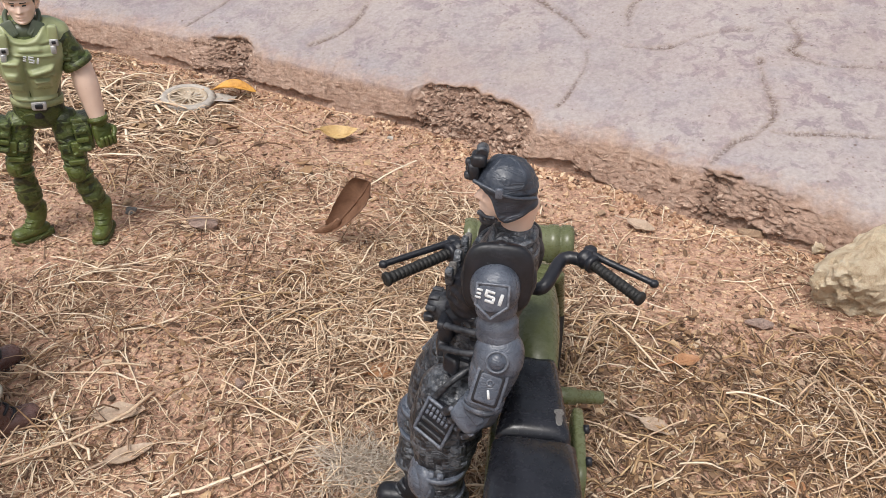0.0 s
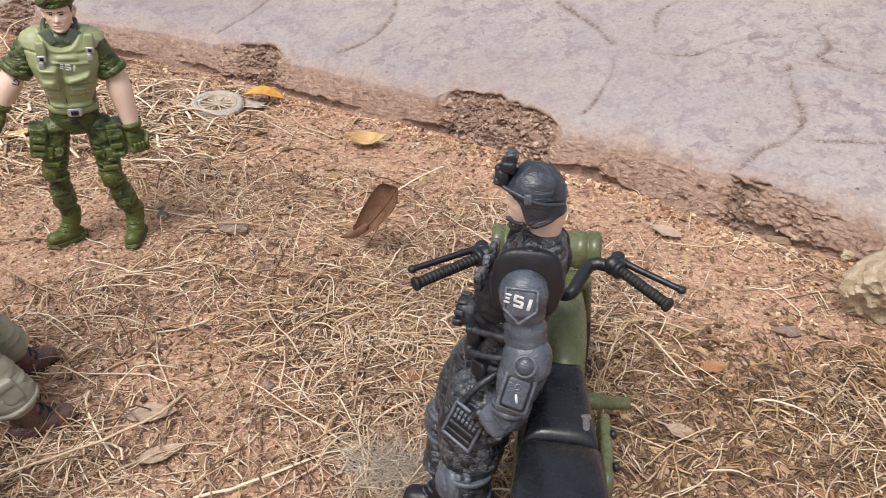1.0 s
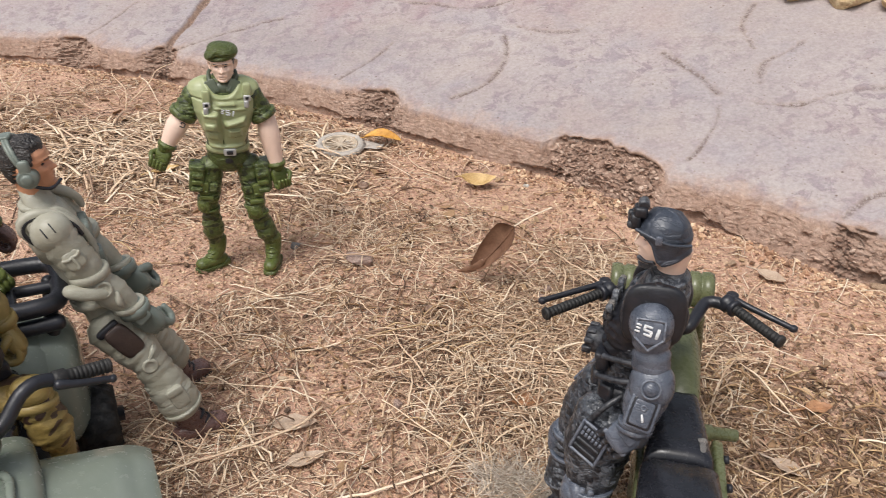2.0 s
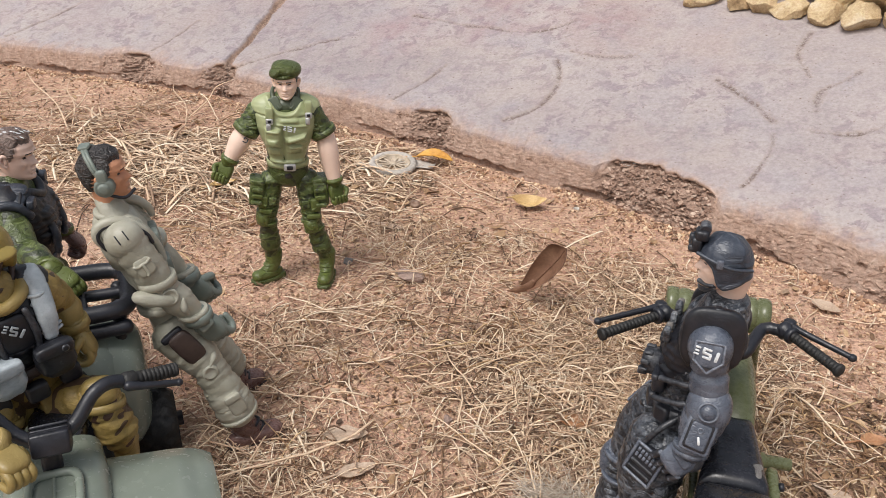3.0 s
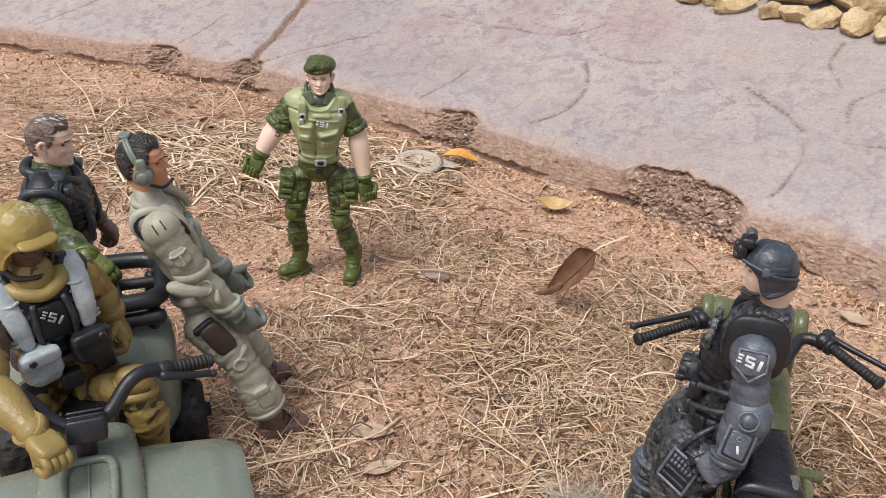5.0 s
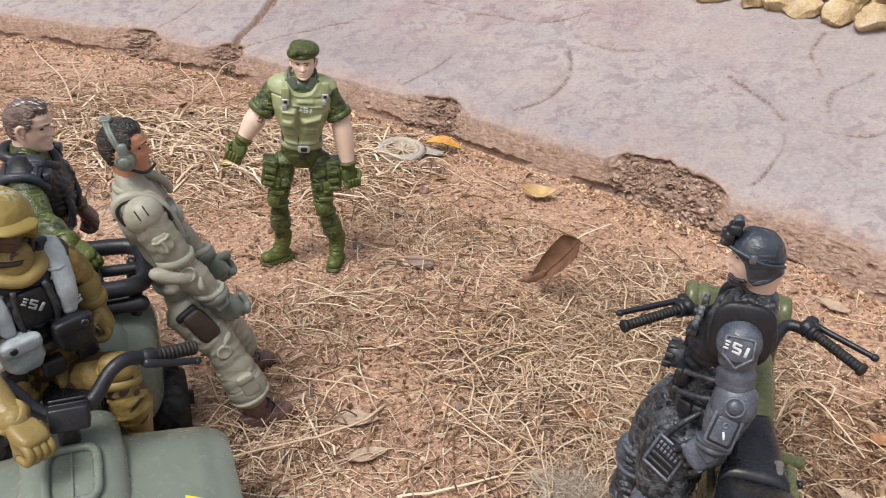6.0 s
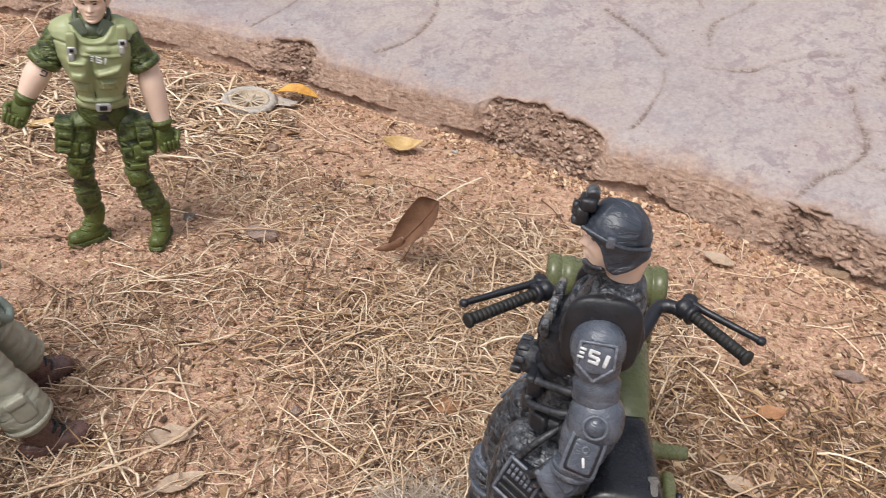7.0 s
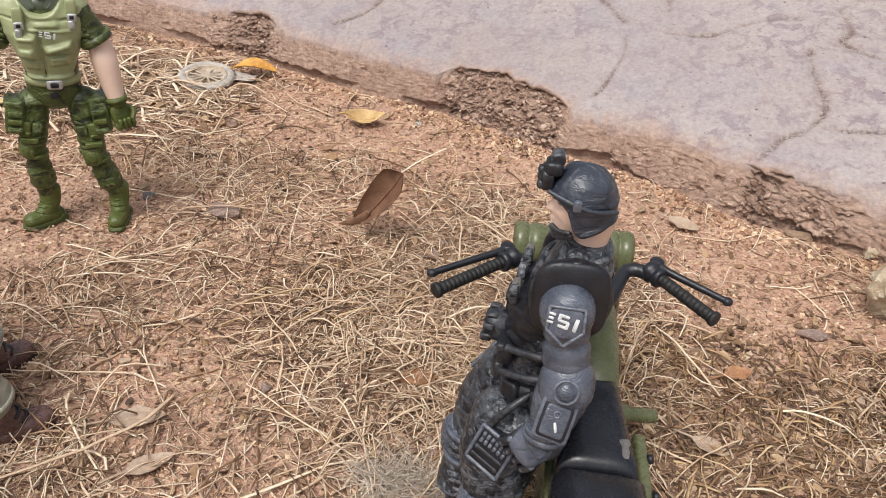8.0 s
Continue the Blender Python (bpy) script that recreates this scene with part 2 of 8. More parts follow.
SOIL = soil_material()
CRUMB = scatter_material("soil_crumbs", [(0.0, (0.12, 0.060, 0.036)), (0.25, (0.38, 0.215, 0.130)), (0.72, (0.62, 0.415, 0.268)), (1.0, (0.80, 0.62, 0.43))], 0.95)
STRAW = scatter_material("dry_straw", [(0.0, (0.27, 0.168, 0.108)), (0.3, (0.58, 0.402, 0.268)), (0.75, (0.77, 0.588, 0.412)), (1.0, (0.89, 0.75, 0.575))], 0.6, 700)
FIBRE = scatter_material("dead_fibres", [(0.0, (0.08, 0.045, 0.028)), (0.28, (0.32, 0.196, 0.128)), (0.6, (0.64, 0.455, 0.308)), (1.0, (0.89, 0.75, 0.575))], 0.7, 700)
LITTER = scatter_material("leaf_litter", [(0.0, (0.13, 0.075, 0.045)), (0.5, (0.30, 0.18, 0.095)), (0.85, (0.47, 0.32, 0.185)), (1.0, (0.55, 0.42, 0.30))], 0.8, 700)
STEM = scatter_material("brown_dead_stems", [(0.0, (0.085, 0.046, 0.026)), (0.4, (0.24, 0.135, 0.070)), (0.75, (0.42, 0.265, 0.140)), (1.0, (0.66, 0.48, 0.28))], 0.75, 700)
# real dark litter on the right; elsewhere it colours in the straw's shade
LITTER_AND_SHADE = scatter_material("dark_leaf_litter_and_shade", [(0.0, (0.075, 0.045, 0.030)), (0.5, (0.19, 0.115, 0.070)), (0.9, (0.33, 0.215, 0.130)), (1.0, (0.46, 0.34, 0.23))], 0.8, 700)
PAVE = pavement_material()
LIME = stone_material("yellow_limestone", [(0.28, (0.26, 0.165, 0.085)), (0.42, (0.54, 0.385, 0.215)), (0.58, (0.66, 0.51, 0.31)), (0.8, (0.72, 0.63, 0.49))])
PALE_ROCK = stone_material("pale_lime_rock", [(0.28, (0.40, 0.265, 0.155)), (0.40, (0.66, 0.505, 0.335)), (0.58, (0.80, 0.675, 0.495)), (0.8, (0.78, 0.675, 0.53))], 190)
PEBBLE = stone_material("brown_pebble", [(0.3, (0.36, 0.23, 0.15)), (0.55, (0.52, 0.36, 0.24)), (0.8, (0.62, 0.48, 0.36))], 240)
GREY_STONE = stone_material("grey_pebble", [(0.3, (0.22, 0.20, 0.19)), (0.6, (0.36, 0.34, 0.32)), (0.8, (0.48, 0.45, 0.42))], 240)
PINK_STONE = stone_material("pink_stone", [(0.3, (0.38, 0.25, 0.20)), (0.6, (0.52, 0.38, 0.32)), (0.8, (0.58, 0.46, 0.40))], 240)
WHITE_STONE = stone_material("white_pebble", [(0.3, (0.62, 0.56, 0.48)), (0.6, (0.78, 0.74, 0.68)), (0.8, (0.85, 0.83, 0.80))], 240)
NUT = plastic("seed_husk", (0.16, 0.09, 0.06), (0.30, 0.20, 0.14), 0.5, 300)
LEAF_BROWN = leaf_material("brown_leaf", (0.13, 0.062, 0.036), (0.20, 0.105, 0.064), (0.28, 0.16, 0.10))
LEAF_GOLD = leaf_material("golden_leaf", (0.42, 0.26, 0.10), (0.58, 0.40, 0.18), (0.68, 0.51, 0.28))
LEAF_ORANGE = leaf_material("orange_leaf", (0.40, 0.17, 0.03), (0.62, 0.32, 0.06), (0.70, 0.42, 0.12))
LEAF_PALE = leaf_material("pale_leaf_scrap", (0.34, 0.235, 0.165), (0.46, 0.345, 0.255), (0.55, 0.45, 0.36))
LEAF_RED = leaf_material("reddish_leaf", (0.30, 0.14, 0.07), (0.42, 0.22, 0.11), (0.50, 0.31, 0.18))
HAIR = scatter_material("grey_hair_fibre", [(0.0, (0.42, 0.34, 0.26)), (0.5, (0.56, 0.47, 0.38)), (1.0, (0.70, 0.62, 0.53))], 0.6)
BLACK = plastic("black_plastic", (0.011, 0.012, 0.016), (0.020, 0.021, 0.028), 0.38, 240, 0.35)
SEAT = plastic("black_seat_vinyl", (0.013, 0.014, 0.018), (0.021, 0.022, 0.028), 0.22, 150, 0.12)
RUBBER = plastic("black_rubber", (0.010, 0.010, 0.010), (0.022, 0.021, 0.020), 0.62, 300, 0.4, (0.06, 0.05, 0.04))
OLIVE = plastic("olive_plastic", (0.106, 0.118, 0.054), (0.134, 0.146, 0.074), 0.28, 160, 0.22)
OLIVE_GREY = plastic("grey_olive_plastic", (0.172, 0.200, 0.163), (0.202, 0.230, 0.193), 0.20, 90, 0.12)
YELLOW = plastic("yellow_paint", (0.70, 0.62, 0.03), (0.80, 0.72, 0.06), 0.4)
SMOKE = plastic("smoked_tan_plastic", (0.42, 0.33, 0.24), (0.54, 0.45, 0.35), 0.45, 320, 0.4, (0.62, 0.52, 0.40))
TYRE_DUSTY = plastic("dusty_grey_plastic", (0.36, 0.32, 0.28), (0.50, 0.455, 0.405), 0.5, 320, 0.4, (0.55, 0.43, 0.31))
SKIN = plastic("skin_tone_plastic", (0.80, 0.58, 0.465), (0.84, 0.625, 0.51), 0.36, 120, 0.1)
SKIN_TAN = plastic("tan_skin_plastic", (0.55, 0.265, 0.150), (0.60, 0.300, 0.175), 0.42, 120, 0.1)
SKIN_PALE = plastic("pale_skin_plastic", (0.70, 0.50, 0.41), (0.75, 0.55, 0.455), 0.45, 120, 0.1)
SKIN_DARK = plastic("dark_skin_plastic", (0.075, 0.042, 0.026), (0.10, 0.058, 0.036), 0.42, 120, 0.1)
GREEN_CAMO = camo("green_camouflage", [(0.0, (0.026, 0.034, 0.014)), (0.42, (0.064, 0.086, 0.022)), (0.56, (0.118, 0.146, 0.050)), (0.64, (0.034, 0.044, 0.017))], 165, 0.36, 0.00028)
GREEN = plastic("green_plastic", (0.080, 0.102, 0.022), (0.106, 0.132, 0.034), 0.34, 160, 0.25, None, 0.0002)
GREEN_DARK = plastic("dark_green_plastic", (0.056, 0.074, 0.014), (0.080, 0.100, 0.024), 0.40, 240, 0.3, None, 0.0006)
SAGE = plastic("sage_vest_paint", (0.300, 0.335, 0.170), (0.370, 0.400, 0.218), 0.36, 130, 0.25, None)
COLLAR = plastic("dark_grey_green", (0.065, 0.082, 0.052), (0.090, 0.108, 0.070), 0.42, 200)
SILVER = plastic("silver_paint", (0.42, 0.42, 0.42), (0.56, 0.56, 0.55), 0.35, 400)
SILVER.node_tree.nodes["Principled BSDF"].inputs["Metallic"].default_value = 0.4
WHITE = plastic("white_print", (0.52, 0.54, 0.55), (0.70, 0.72, 0.73), 0.5, 700)
CHARCOAL = plastic("charcoal_uniform", (0.058, 0.068, 0.091), (0.108, 0.123, 0.155), 0.30, 210, 0.3, (0.030, 0.034, 0.044), 0.00010)
CHARCOAL_CAMO = block_camo("charcoal_camouflage", [(0.0, (0.016, 0.018, 0.023)), (0.44, (0.050, 0.056, 0.068)), (0.56, (0.098, 0.106, 0.120)), (0.64, (0.026, 0.028, 0.034))], 520)
BLACK_GEAR = plastic("black_gear", (0.007, 0.008, 0.011), (0.015, 0.016, 0.022), 0.42, 260, 0.3, (0.045, 0.049, 0.058))
HELMET = plastic("blue_black_helmet", (0.022, 0.027, 0.038), (0.046, 0.055, 0.075), 0.38, 160, 0.3, None, 0.00016)
FLIGHT = plastic("grey_green_flight_suit", (0.315, 0.302, 0.236), (0.385, 0.374, 0.306), 0.42, 130, 0.3, None, 0.00008)
FLIGHT_DARK = plastic("slate_green_gear", (0.145, 0.172, 0.150), (0.185, 0.212, 0.185), 0.42, 120, 0.25)
BOOT_BROWN = plastic("brown_boot", (0.115, 0.062, 0.054), (0.165, 0.094, 0.082), 0.30, 200, 0.3, None, 0.0002)
HAIR_DARK = plastic("dark_hair_paint", (0.030, 0.027, 0.026), (0.048, 0.042, 0.040), 0.40, 300, 0.5, None, 0.0010)
HAIR_WORN = plastic("worn_brown_hair", (0.135, 0.090, 0.075), (0.22, 0.165, 0.14), 0.5, 330, 0.6, (0.62, 0.58, 0.54), 0.0010)
MUSTARD = plastic("mustard_uniform", (0.245, 0.176, 0.056), (0.310, 0.228, 0.080), 0.42, 140, 0.3, None, 0.00008)
MUSTARD_CAMO = camo("mustard_camouflage", [(0.0, (0.075, 0.044, 0.026)), (0.43, (0.260, 0.182, 0.055)), (0.57, (0.320, 0.230, 0.075)), (0.68, (0.085, 0.048, 0.034))], 95, 0.45, 0.00010)
KHAKI_HELMET = plastic("khaki_helmet", (0.275, 0.205, 0.055), (0.330, 0.250, 0.075), 0.38, 200, 0.25)
kn, kb = KHAKI_HELMET.node_tree, KHAKI_HELMET.node_tree.nodes["Principled BSDF"]
rub_at = kn.nodes.new("ShaderNodeVectorMath")
rub_at.operation = "DISTANCE"
rub_at.inputs[1].default_value = (0.0000, -0.0035, 0.0600)
kn.links.new(coords(kn), rub_at.inputs[0])
rub = ramp(kn, rub_at.outputs["Value"], [(0.0015, grey(0.9)), (0.0036, grey(0))])
rub_grain = ramp(kn, noise_tex(kn, 900, 4, 0.7, 0, coords(kn)).outputs["Fac"], [(0.46, grey(0)), (0.56, grey(0.85))])
kn.links.new(mix(kn, mix(kn, 1.0, rub, rub_grain, "MULTIPLY"), kb.inputs["Base Color"].links[0].from_socket, (0.72, 0.74, 0.72)), kb.inputs["Base Color"])
GREY_BLUE = plastic("pale_blue_grey_strap", (0.28, 0.32, 0.345), (0.42, 0.465, 0.49), 0.42, 260, 0.3, (0.12, 0.09, 0.06), 0.00008)
BROWN_DARK = plastic("dark_brown_gear", (0.040, 0.026, 0.022), (0.058, 0.038, 0.032), 0.45, 240, 0.4)

dry_brush(CHARCOAL_CAMO, (0.26, 0.28, 0.31), 0.53, 0.62, 0.7)
dry_brush(CHARCOAL, (0.22, 0.24, 0.28), 0.53, 0.62, 0.7)
dry_brush(BLACK_GEAR, (0.20, 0.21, 0.23), 0.545, 0.64, 0.75)
dry_brush(HELMET, (0.16, 0.18, 0.21), 0.54, 0.64, 0.6)
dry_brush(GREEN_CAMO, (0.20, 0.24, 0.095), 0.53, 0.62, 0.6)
dry_brush(SAGE, (0.52, 0.55, 0.33), 0.53, 0.62, 0.5)
dry_brush(FLIGHT, (0.47, 0.46, 0.38), 0.53, 0.62, 0.55)
dry_brush(GREY_BLUE, (0.55, 0.59, 0.61), 0.53, 0.62, 0.4)


# ---- mesh tools ----
class Bag:
    """Gathers the faces of one mesh."""

    def __init__(self):
        self.v, self.f, self.m = [], [], []

    def rings(self, rings, mi=0, caps=True, closed=True):
        base, n = len(self.v), len(rings[0])
        for r in rings:
            self.v.extend(r)
        for i in range(len(rings) - 1):
            for j in range(n if closed else n - 1):
                a, b2 = base + i * n + j, base + i * n + (j + 1) % n
                self.f.append((a, b2, b2 + n, a + n))
                self.m.append(mi)
        if caps:
            for k, flip in ((0, True), (len(rings) - 1, False)):
                ids = [base + k * n + j for j in range(n)]
                c = sum((Vector(self.v[i]) for i in ids), Vector()) / n
                self.v.append(c)
                ci = len(self.v) - 1
                for j in range(n):
                    a, b2 = ids[j], ids[(j + 1) % n]
                    self.f.append((ci, b2, a) if flip else (ci, a, b2))
                    self.m.append(mi)

    def mesh(self, name, origin=(0, 0, 0), smooth=True):
        o = Vector(origin)
        me = bpy.data.meshes.new(name)
        me.from_pydata([tuple(Vector(p) - o) for p in self.v], [], self.f)
        me.polygons.foreach_set("material_index", self.m)
        me.polygons.foreach_set("use_smooth", [smooth] * len(self.f))
        me.update()
        return me


def frame_of(fwd, up=(0, 0, 1)):
    """A turn whose columns are right, forward and up."""
    f = Vector(fwd).normalized()
    r = f.cross(Vector(up)).normalized()
    u = r.cross(f).normalized()
    return Matrix((r, f, u)).transposed()


def spline(pts, radii, step):
    """Points and radii along a smooth line through the given ones."""
    P = [Vector(p) for p in pts]
    if len(P) == 2:
        n = max(2, int((P[1] - P[0]).length / step) + 1)
        return [(P[0].lerp(P[1], i / (n - 1)), radii[0] + (radii[1] - radii[0]) * i / (n - 1)) for i in range(n)]
    out = []
    for i in range(len(P) - 1):
        p0, p1, p2, p3 = P[max(i - 1, 0)], P[i], P[i + 1], P[min(i + 2, len(P) - 1)]
        n = max(2, int((p2 - p1).length / step) + 1)
        for k in range(n if i < len(P) - 2 else n + 1):
            t = k / n
            q = 0.5 * ((2 * p1) + (p2 - p0) * t + (2 * p0 - 5 * p1 + 4 * p2 - p3) * t * t + (3 * p1 - p0 - 3 * p2 + p3) * t ** 3)
            out.append((q, radii[i] + (radii[i + 1] - radii[i]) * (t * t * (3 - 2 * t))))
    return out


def tube(bag, pts, radii, mi=0, n=12, step=0.0016, fold=0.0, seed=0.0, flat=1.0, ref=(0.31, 0.83, 0.47), round_ends=True):
    """A limb, rod or strap along a line. fold: depth of cloth folds; flat: thickness across ref."""
    if isinstance(radii, (int, float)):
        radii = [radii] * len(pts)
    line = spline(pts, radii, step)
    if round_ends:
        (a, ra), (b2, rb) = line[0], line[-1]
        da, db = (line[1][0] - a).normalized(), (b2 - line[-2][0]).normalized()
        line = [(a - da * ra * 0.62, ra * 0.35), (a - da * ra * 0.42, ra * 0.74)] + line + [(b2 + db * rb * 0.42, rb * 0.74), (b2 + db * rb * 0.62, rb * 0.35)]
    rings, s = [], 0.0
    side = Vector(ref)
    for i, (p, r) in enumerate(line):
        d = (line[min(i + 1, len(line) - 1)][0] - line[max(i - 1, 0)][0]).normalized()
        side = (side - d * side.dot(d)).normalized()
        other = d.cross(side)
        if i:
            s += (p - line[i - 1][0]).length
        ring = []
        for j in range(n):
            a = 2 * math.pi * j / n
            k = 1.0
            if fold:
                k += fold * (noise.noise(Vector((s * 520 + math.sin(a) * 0.8, math.cos(a) * 1.1, seed))) + 0.5 * noise.noise(Vector((s * 1300, a, seed + 7))))
            ring.append(p + (side * math.cos(a) * flat + other * math.sin(a)) * r * k)
        rings.append(ring)
    bag.rings(rings, mi)


def spow(x, e):
    return math.copysign(abs(x) ** e, x)


def blob(bag, c, size, turn=None, mi=0, e=1.0, e2=None, n=18, m=11, rough=0.0, grain=300.0, seed=0.0):
    """An ellipsoid (e = 1) to a rounded box (e = 0.3) of half sizes size."""
    c, turn = Vector(c), turn or Matrix.Identity(3)
    e2 = e if e2 is None else e2
    rings = []
    for i in range(m + 1):
        v = -math.pi / 2 + math.pi * (0.04 + 0.92 * i / m)
        ring = []
        for j in range(n):
            u = 2 * math.pi * j / n
            p = Vector((spow(math.cos(v), e2) * spow(math.cos(u), e) * size[0], spow(math.cos(v), e2) * spow(math.sin(u), e) * size[1], spow(math.sin(v), e2) * size[2]))
            if rough:
                p *= 1 + rough * noise.noise((p + Vector((seed, seed * 2, -seed))) * grain)
            ring.append(c + turn @ p)
        rings.append(ring)
    bag.rings(rings, mi)


def box(bag, c, size, turn=None, mi=0, e=0.3, n=20, m=10):
    blob(bag, c, size, turn, mi, e, e, n, m)


def loft(bag, stations, turn, mi=0, n=28, e=0.85, fold=0.0, seed=0.0):
    """A body through cross-sections (centre, half width, half depth)."""
    rings = []
    right, fwd = turn.col[0], turn.col[1]
    for k, (c, w, d) in enumerate(stations):
        ring = []
        for j in range(n):
            a = 2 * math.pi * j / n
            q = 1.0
            if fold:
                q += fold * noise.noise(Vector((k * 0.8, math.cos(a) * 2.2, math.sin(a) * 2.2 + seed)))
            ring.append(Vector(c) + (right * spow(math.cos(a), e) * w + fwd * spow(math.sin(a), e) * d) * q)
        rings.append(ring)
    bag.rings(rings, mi)


def ring_band(bag, c, rx, ry, h, turn, mi=0, n=26, thick=0.0006):
    """A belt or band round an upright axis."""
    rings = []
    for dz, k in ((-h, 0.94), (-h, 1.0), (0, 1.02), (h, 1.0), (h, 0.94)):
        rings.append([Vector(c) + turn @ Vector(((rx + thick) * k * math.cos(2 * math.pi * j / n), (ry + thick) * k * math.sin(2 * math.pi * j / n), dz)) for j in range(n)])
    bag.rings(rings, mi)


def lathe(bag, c, axis, profile, mi=0, n=28, caps=True, lug=0.0, lugs=0):
    """A turned shape: profile of (along the axis, radius)."""
    c, axis = Vector(c), Vector(axis).normalized()
    side = axis.orthogonal().normalized()
    other = axis.cross(side)
    rings = []
    for k, (h, r) in enumerate(profile):
        ring = []
        for j in range(n):
            a = 2 * math.pi * j / n
            rr = r
            if lugs and r == max(p[1] for p in profile):
                rr += lug * (1 if ((j * lugs * 2) // n + k) % 2 else 0)
            ring.append(c + axis * h + (side * math.cos(a) + other * math.sin(a)) * rr)
        rings.append(ring)
    bag.rings(rings, mi, caps)


def thing(name, bag, materials, origin=(0, 0, 0), smooth=True, **tags):
    ob = new(name, bag.mesh(name, origin, smooth))
    ob.location = origin
    for m in materials if isinstance(materials, (list, tuple)) else [materials]:
        ob.data.materials.append(m)
    return tagged(ob, **tags)


def empty(name, origin, **tags):
    ob = new(name)
    ob.empty_display_size = 0.01
    ob.location = origin
    return tagged(ob, **tags)


def part(name, bag, materials, parent, label="", smooth=True):
    """One mesh under a thing or a part; the bag holds places in the world."""
    top, off = parent, Vector()
    while top is not None:
        off += Vector(top.location)
        top = top.parent
    ob = new(name, bag.mesh(name, off, smooth))
    for m in materials if isinstance(materials, (list, tuple)) else [materials]:
        ob.data.materials.append(m)
    ob.parent = parent
    return tagged(ob, label=label)


# ---- the ground ----
def hill(x, y):
    """Height of the soil."""
    p = Vector((x, y, 0))
    h = 0.0011 * noise.noise(p * 17) + 0.0007 * noise.noise(p * 46 + Vector((3, 1, 0)))
    near = max(0.0, 1 - abs(y - kerb_y(x) + 0.012) / 0.035)
    return h + 0.003 * near * near * (0.6 + noise.noise(p * 30))


KERB = [(-3.0, 0.70), (-0.70, 0.667), (-0.5, 0.657), (-0.367, 0.652), (-0.254, 0.635), (-0.115, 0.602), (-0.02, 0.56), (0.05, 0.535), (0.105, 0.503),
        (0.155, 0.481), (0.207, 0.444), (0.24, 0.432), (0.32, 0.395), (0.45, 0.345), (0.8, 0.22), (3.0, -0.5)]
KX, KY = [k[0] for k in KERB], [k[1] for k in KERB]


def kerb_y(x):
    return float(np.mean(np.interp([x - 0.02, x - 0.01, x, x + 0.01, x + 0.02], KX, KY)))


def axis_steps(lo, hi, fine, far):
    inner = np.arange(lo, hi + fine / 2, fine)
    out = fine * np.cumsum(1.35 ** np.arange(1, 80))
    out = out[out < far]
    return np.concatenate([(lo - out)[::-1], inner, hi + out])


gx, gy = axis_steps(-0.56, 0.36, 0.0026, 70.0), axis_steps(0.12, 0.68, 0.0026, 70.0)
verts = []
for yy in gy:
    for xx in gx:
        inside = -0.7 < xx < 0.5 and 0.0 < yy < 0.75
        zz = hill(xx, yy) if inside else 0.0
        if inside:
            zz += 0.0007 * noise.noise(Vector((xx * 190, yy * 190, 4))) + 0.0004 * noise.noise(Vector((xx * 420, yy * 420, 9)))
        verts.append((xx, yy, zz))
nx = len(gx)
faces = [(j * nx + i, j * nx + i + 1, (j + 1) * nx + i + 1, (j + 1) * nx + i) for j in range(len(gy) - 1) for i in range(nx - 1)]
me = bpy.data.meshes.new("ground")
me.from_pydata(verts, [], faces)
me.polygons.foreach_set("use_smooth", [True] * len(faces))
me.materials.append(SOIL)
tagged(new("ground", me), "reddish-brown dry crumbly soil with sparse dead grass", "ground", kind="structure")


# ---- the stamped concrete path with its crumbling edge ----
BACK = Vector((0.35, 0.94))
GROOVES_NEAR = [
    (0.0040, 0.0016, [(0.227, 0.539), (0.225, 0.524), (0.228, 0.507), (0.226, 0.497), (0.218, 0.485), (0.208, 0.481), (0.196, 0.470)]),
    (0.0036, 0.0014, [(0.224, 0.487), (0.242, 0.483), (0.262, 0.480), (0.32, 0.47)]),
    (0.0046, 0.0017, [(0.162, 0.563), (0.175, 0.558), (0.188, 0.559), (0.200, 0.564), (0.212, 0.564), (0.226, 0.563)]),
    (0.0040, 0.0016, [(0.245, 0.567), (0.247, 0.552), (0.241, 0.544), (0.253, 0.532), (0.265, 0.529), (0.30, 0.522)]),
    (0.0038, 0.0014, [(0.112, 0.616), (0.126, 0.597), (0.143, 0.574)]),
    (0.0026, 0.0009, [(0.143, 0.560), (0.142, 0.547), (0.137, 0.533), (0.128, 0.518)]),
    (0.0040, 0.0015, [(0.190, 0.615), (0.170, 0.598), (0.165, 0.580)]),
    (0.0032, 0.0012, [(0.163, 0.660), (0.157, 0.638), (0.163, 0.614)]),
]
GROOVES_FAR = [
    (0.0034, 0.0014, [(0.009, 0.646), (0.015, 0.620), (0.011, 0.600), (-0.002, 0.588), (-0.014, 0.581)]),
    (0.0030, 0.0013, [(-0.070, 0.647), (-0.082, 0.625), (-0.095, 0.610)]),
    (0.0034, 0.0013, [(-0.116, 0.713), (-0.068, 0.699), (-0.030, 0.686), (-0.010, 0.683), (0.011, 0.695)]),
    (0.0040, 0.0015, [(0.018, 0.655), (0.030, 0.650), (0.045, 0.647), (0.060, 0.647)]),
    (0.0028, 0.0011, [(-0.322, 0.664), (-0.308, 0.692), (-0.303, 0.707)]),
    (0.0034, 0.0013, [(-0.236, 0.644), (-0.205, 0.663), (-0.166, 0.683)]),
    (0.0030, 0.0011, [(-0.469, 0.669), (-0.442, 0.703), (-0.43, 0.73)]),
]
JOINT = (0.0052, 0.0050, [(-0.252, 0.618), (-0.2455, 0.641), (-0.2445, 0.671), (-0.2435, 0.704), (-0.242, 0.78)])


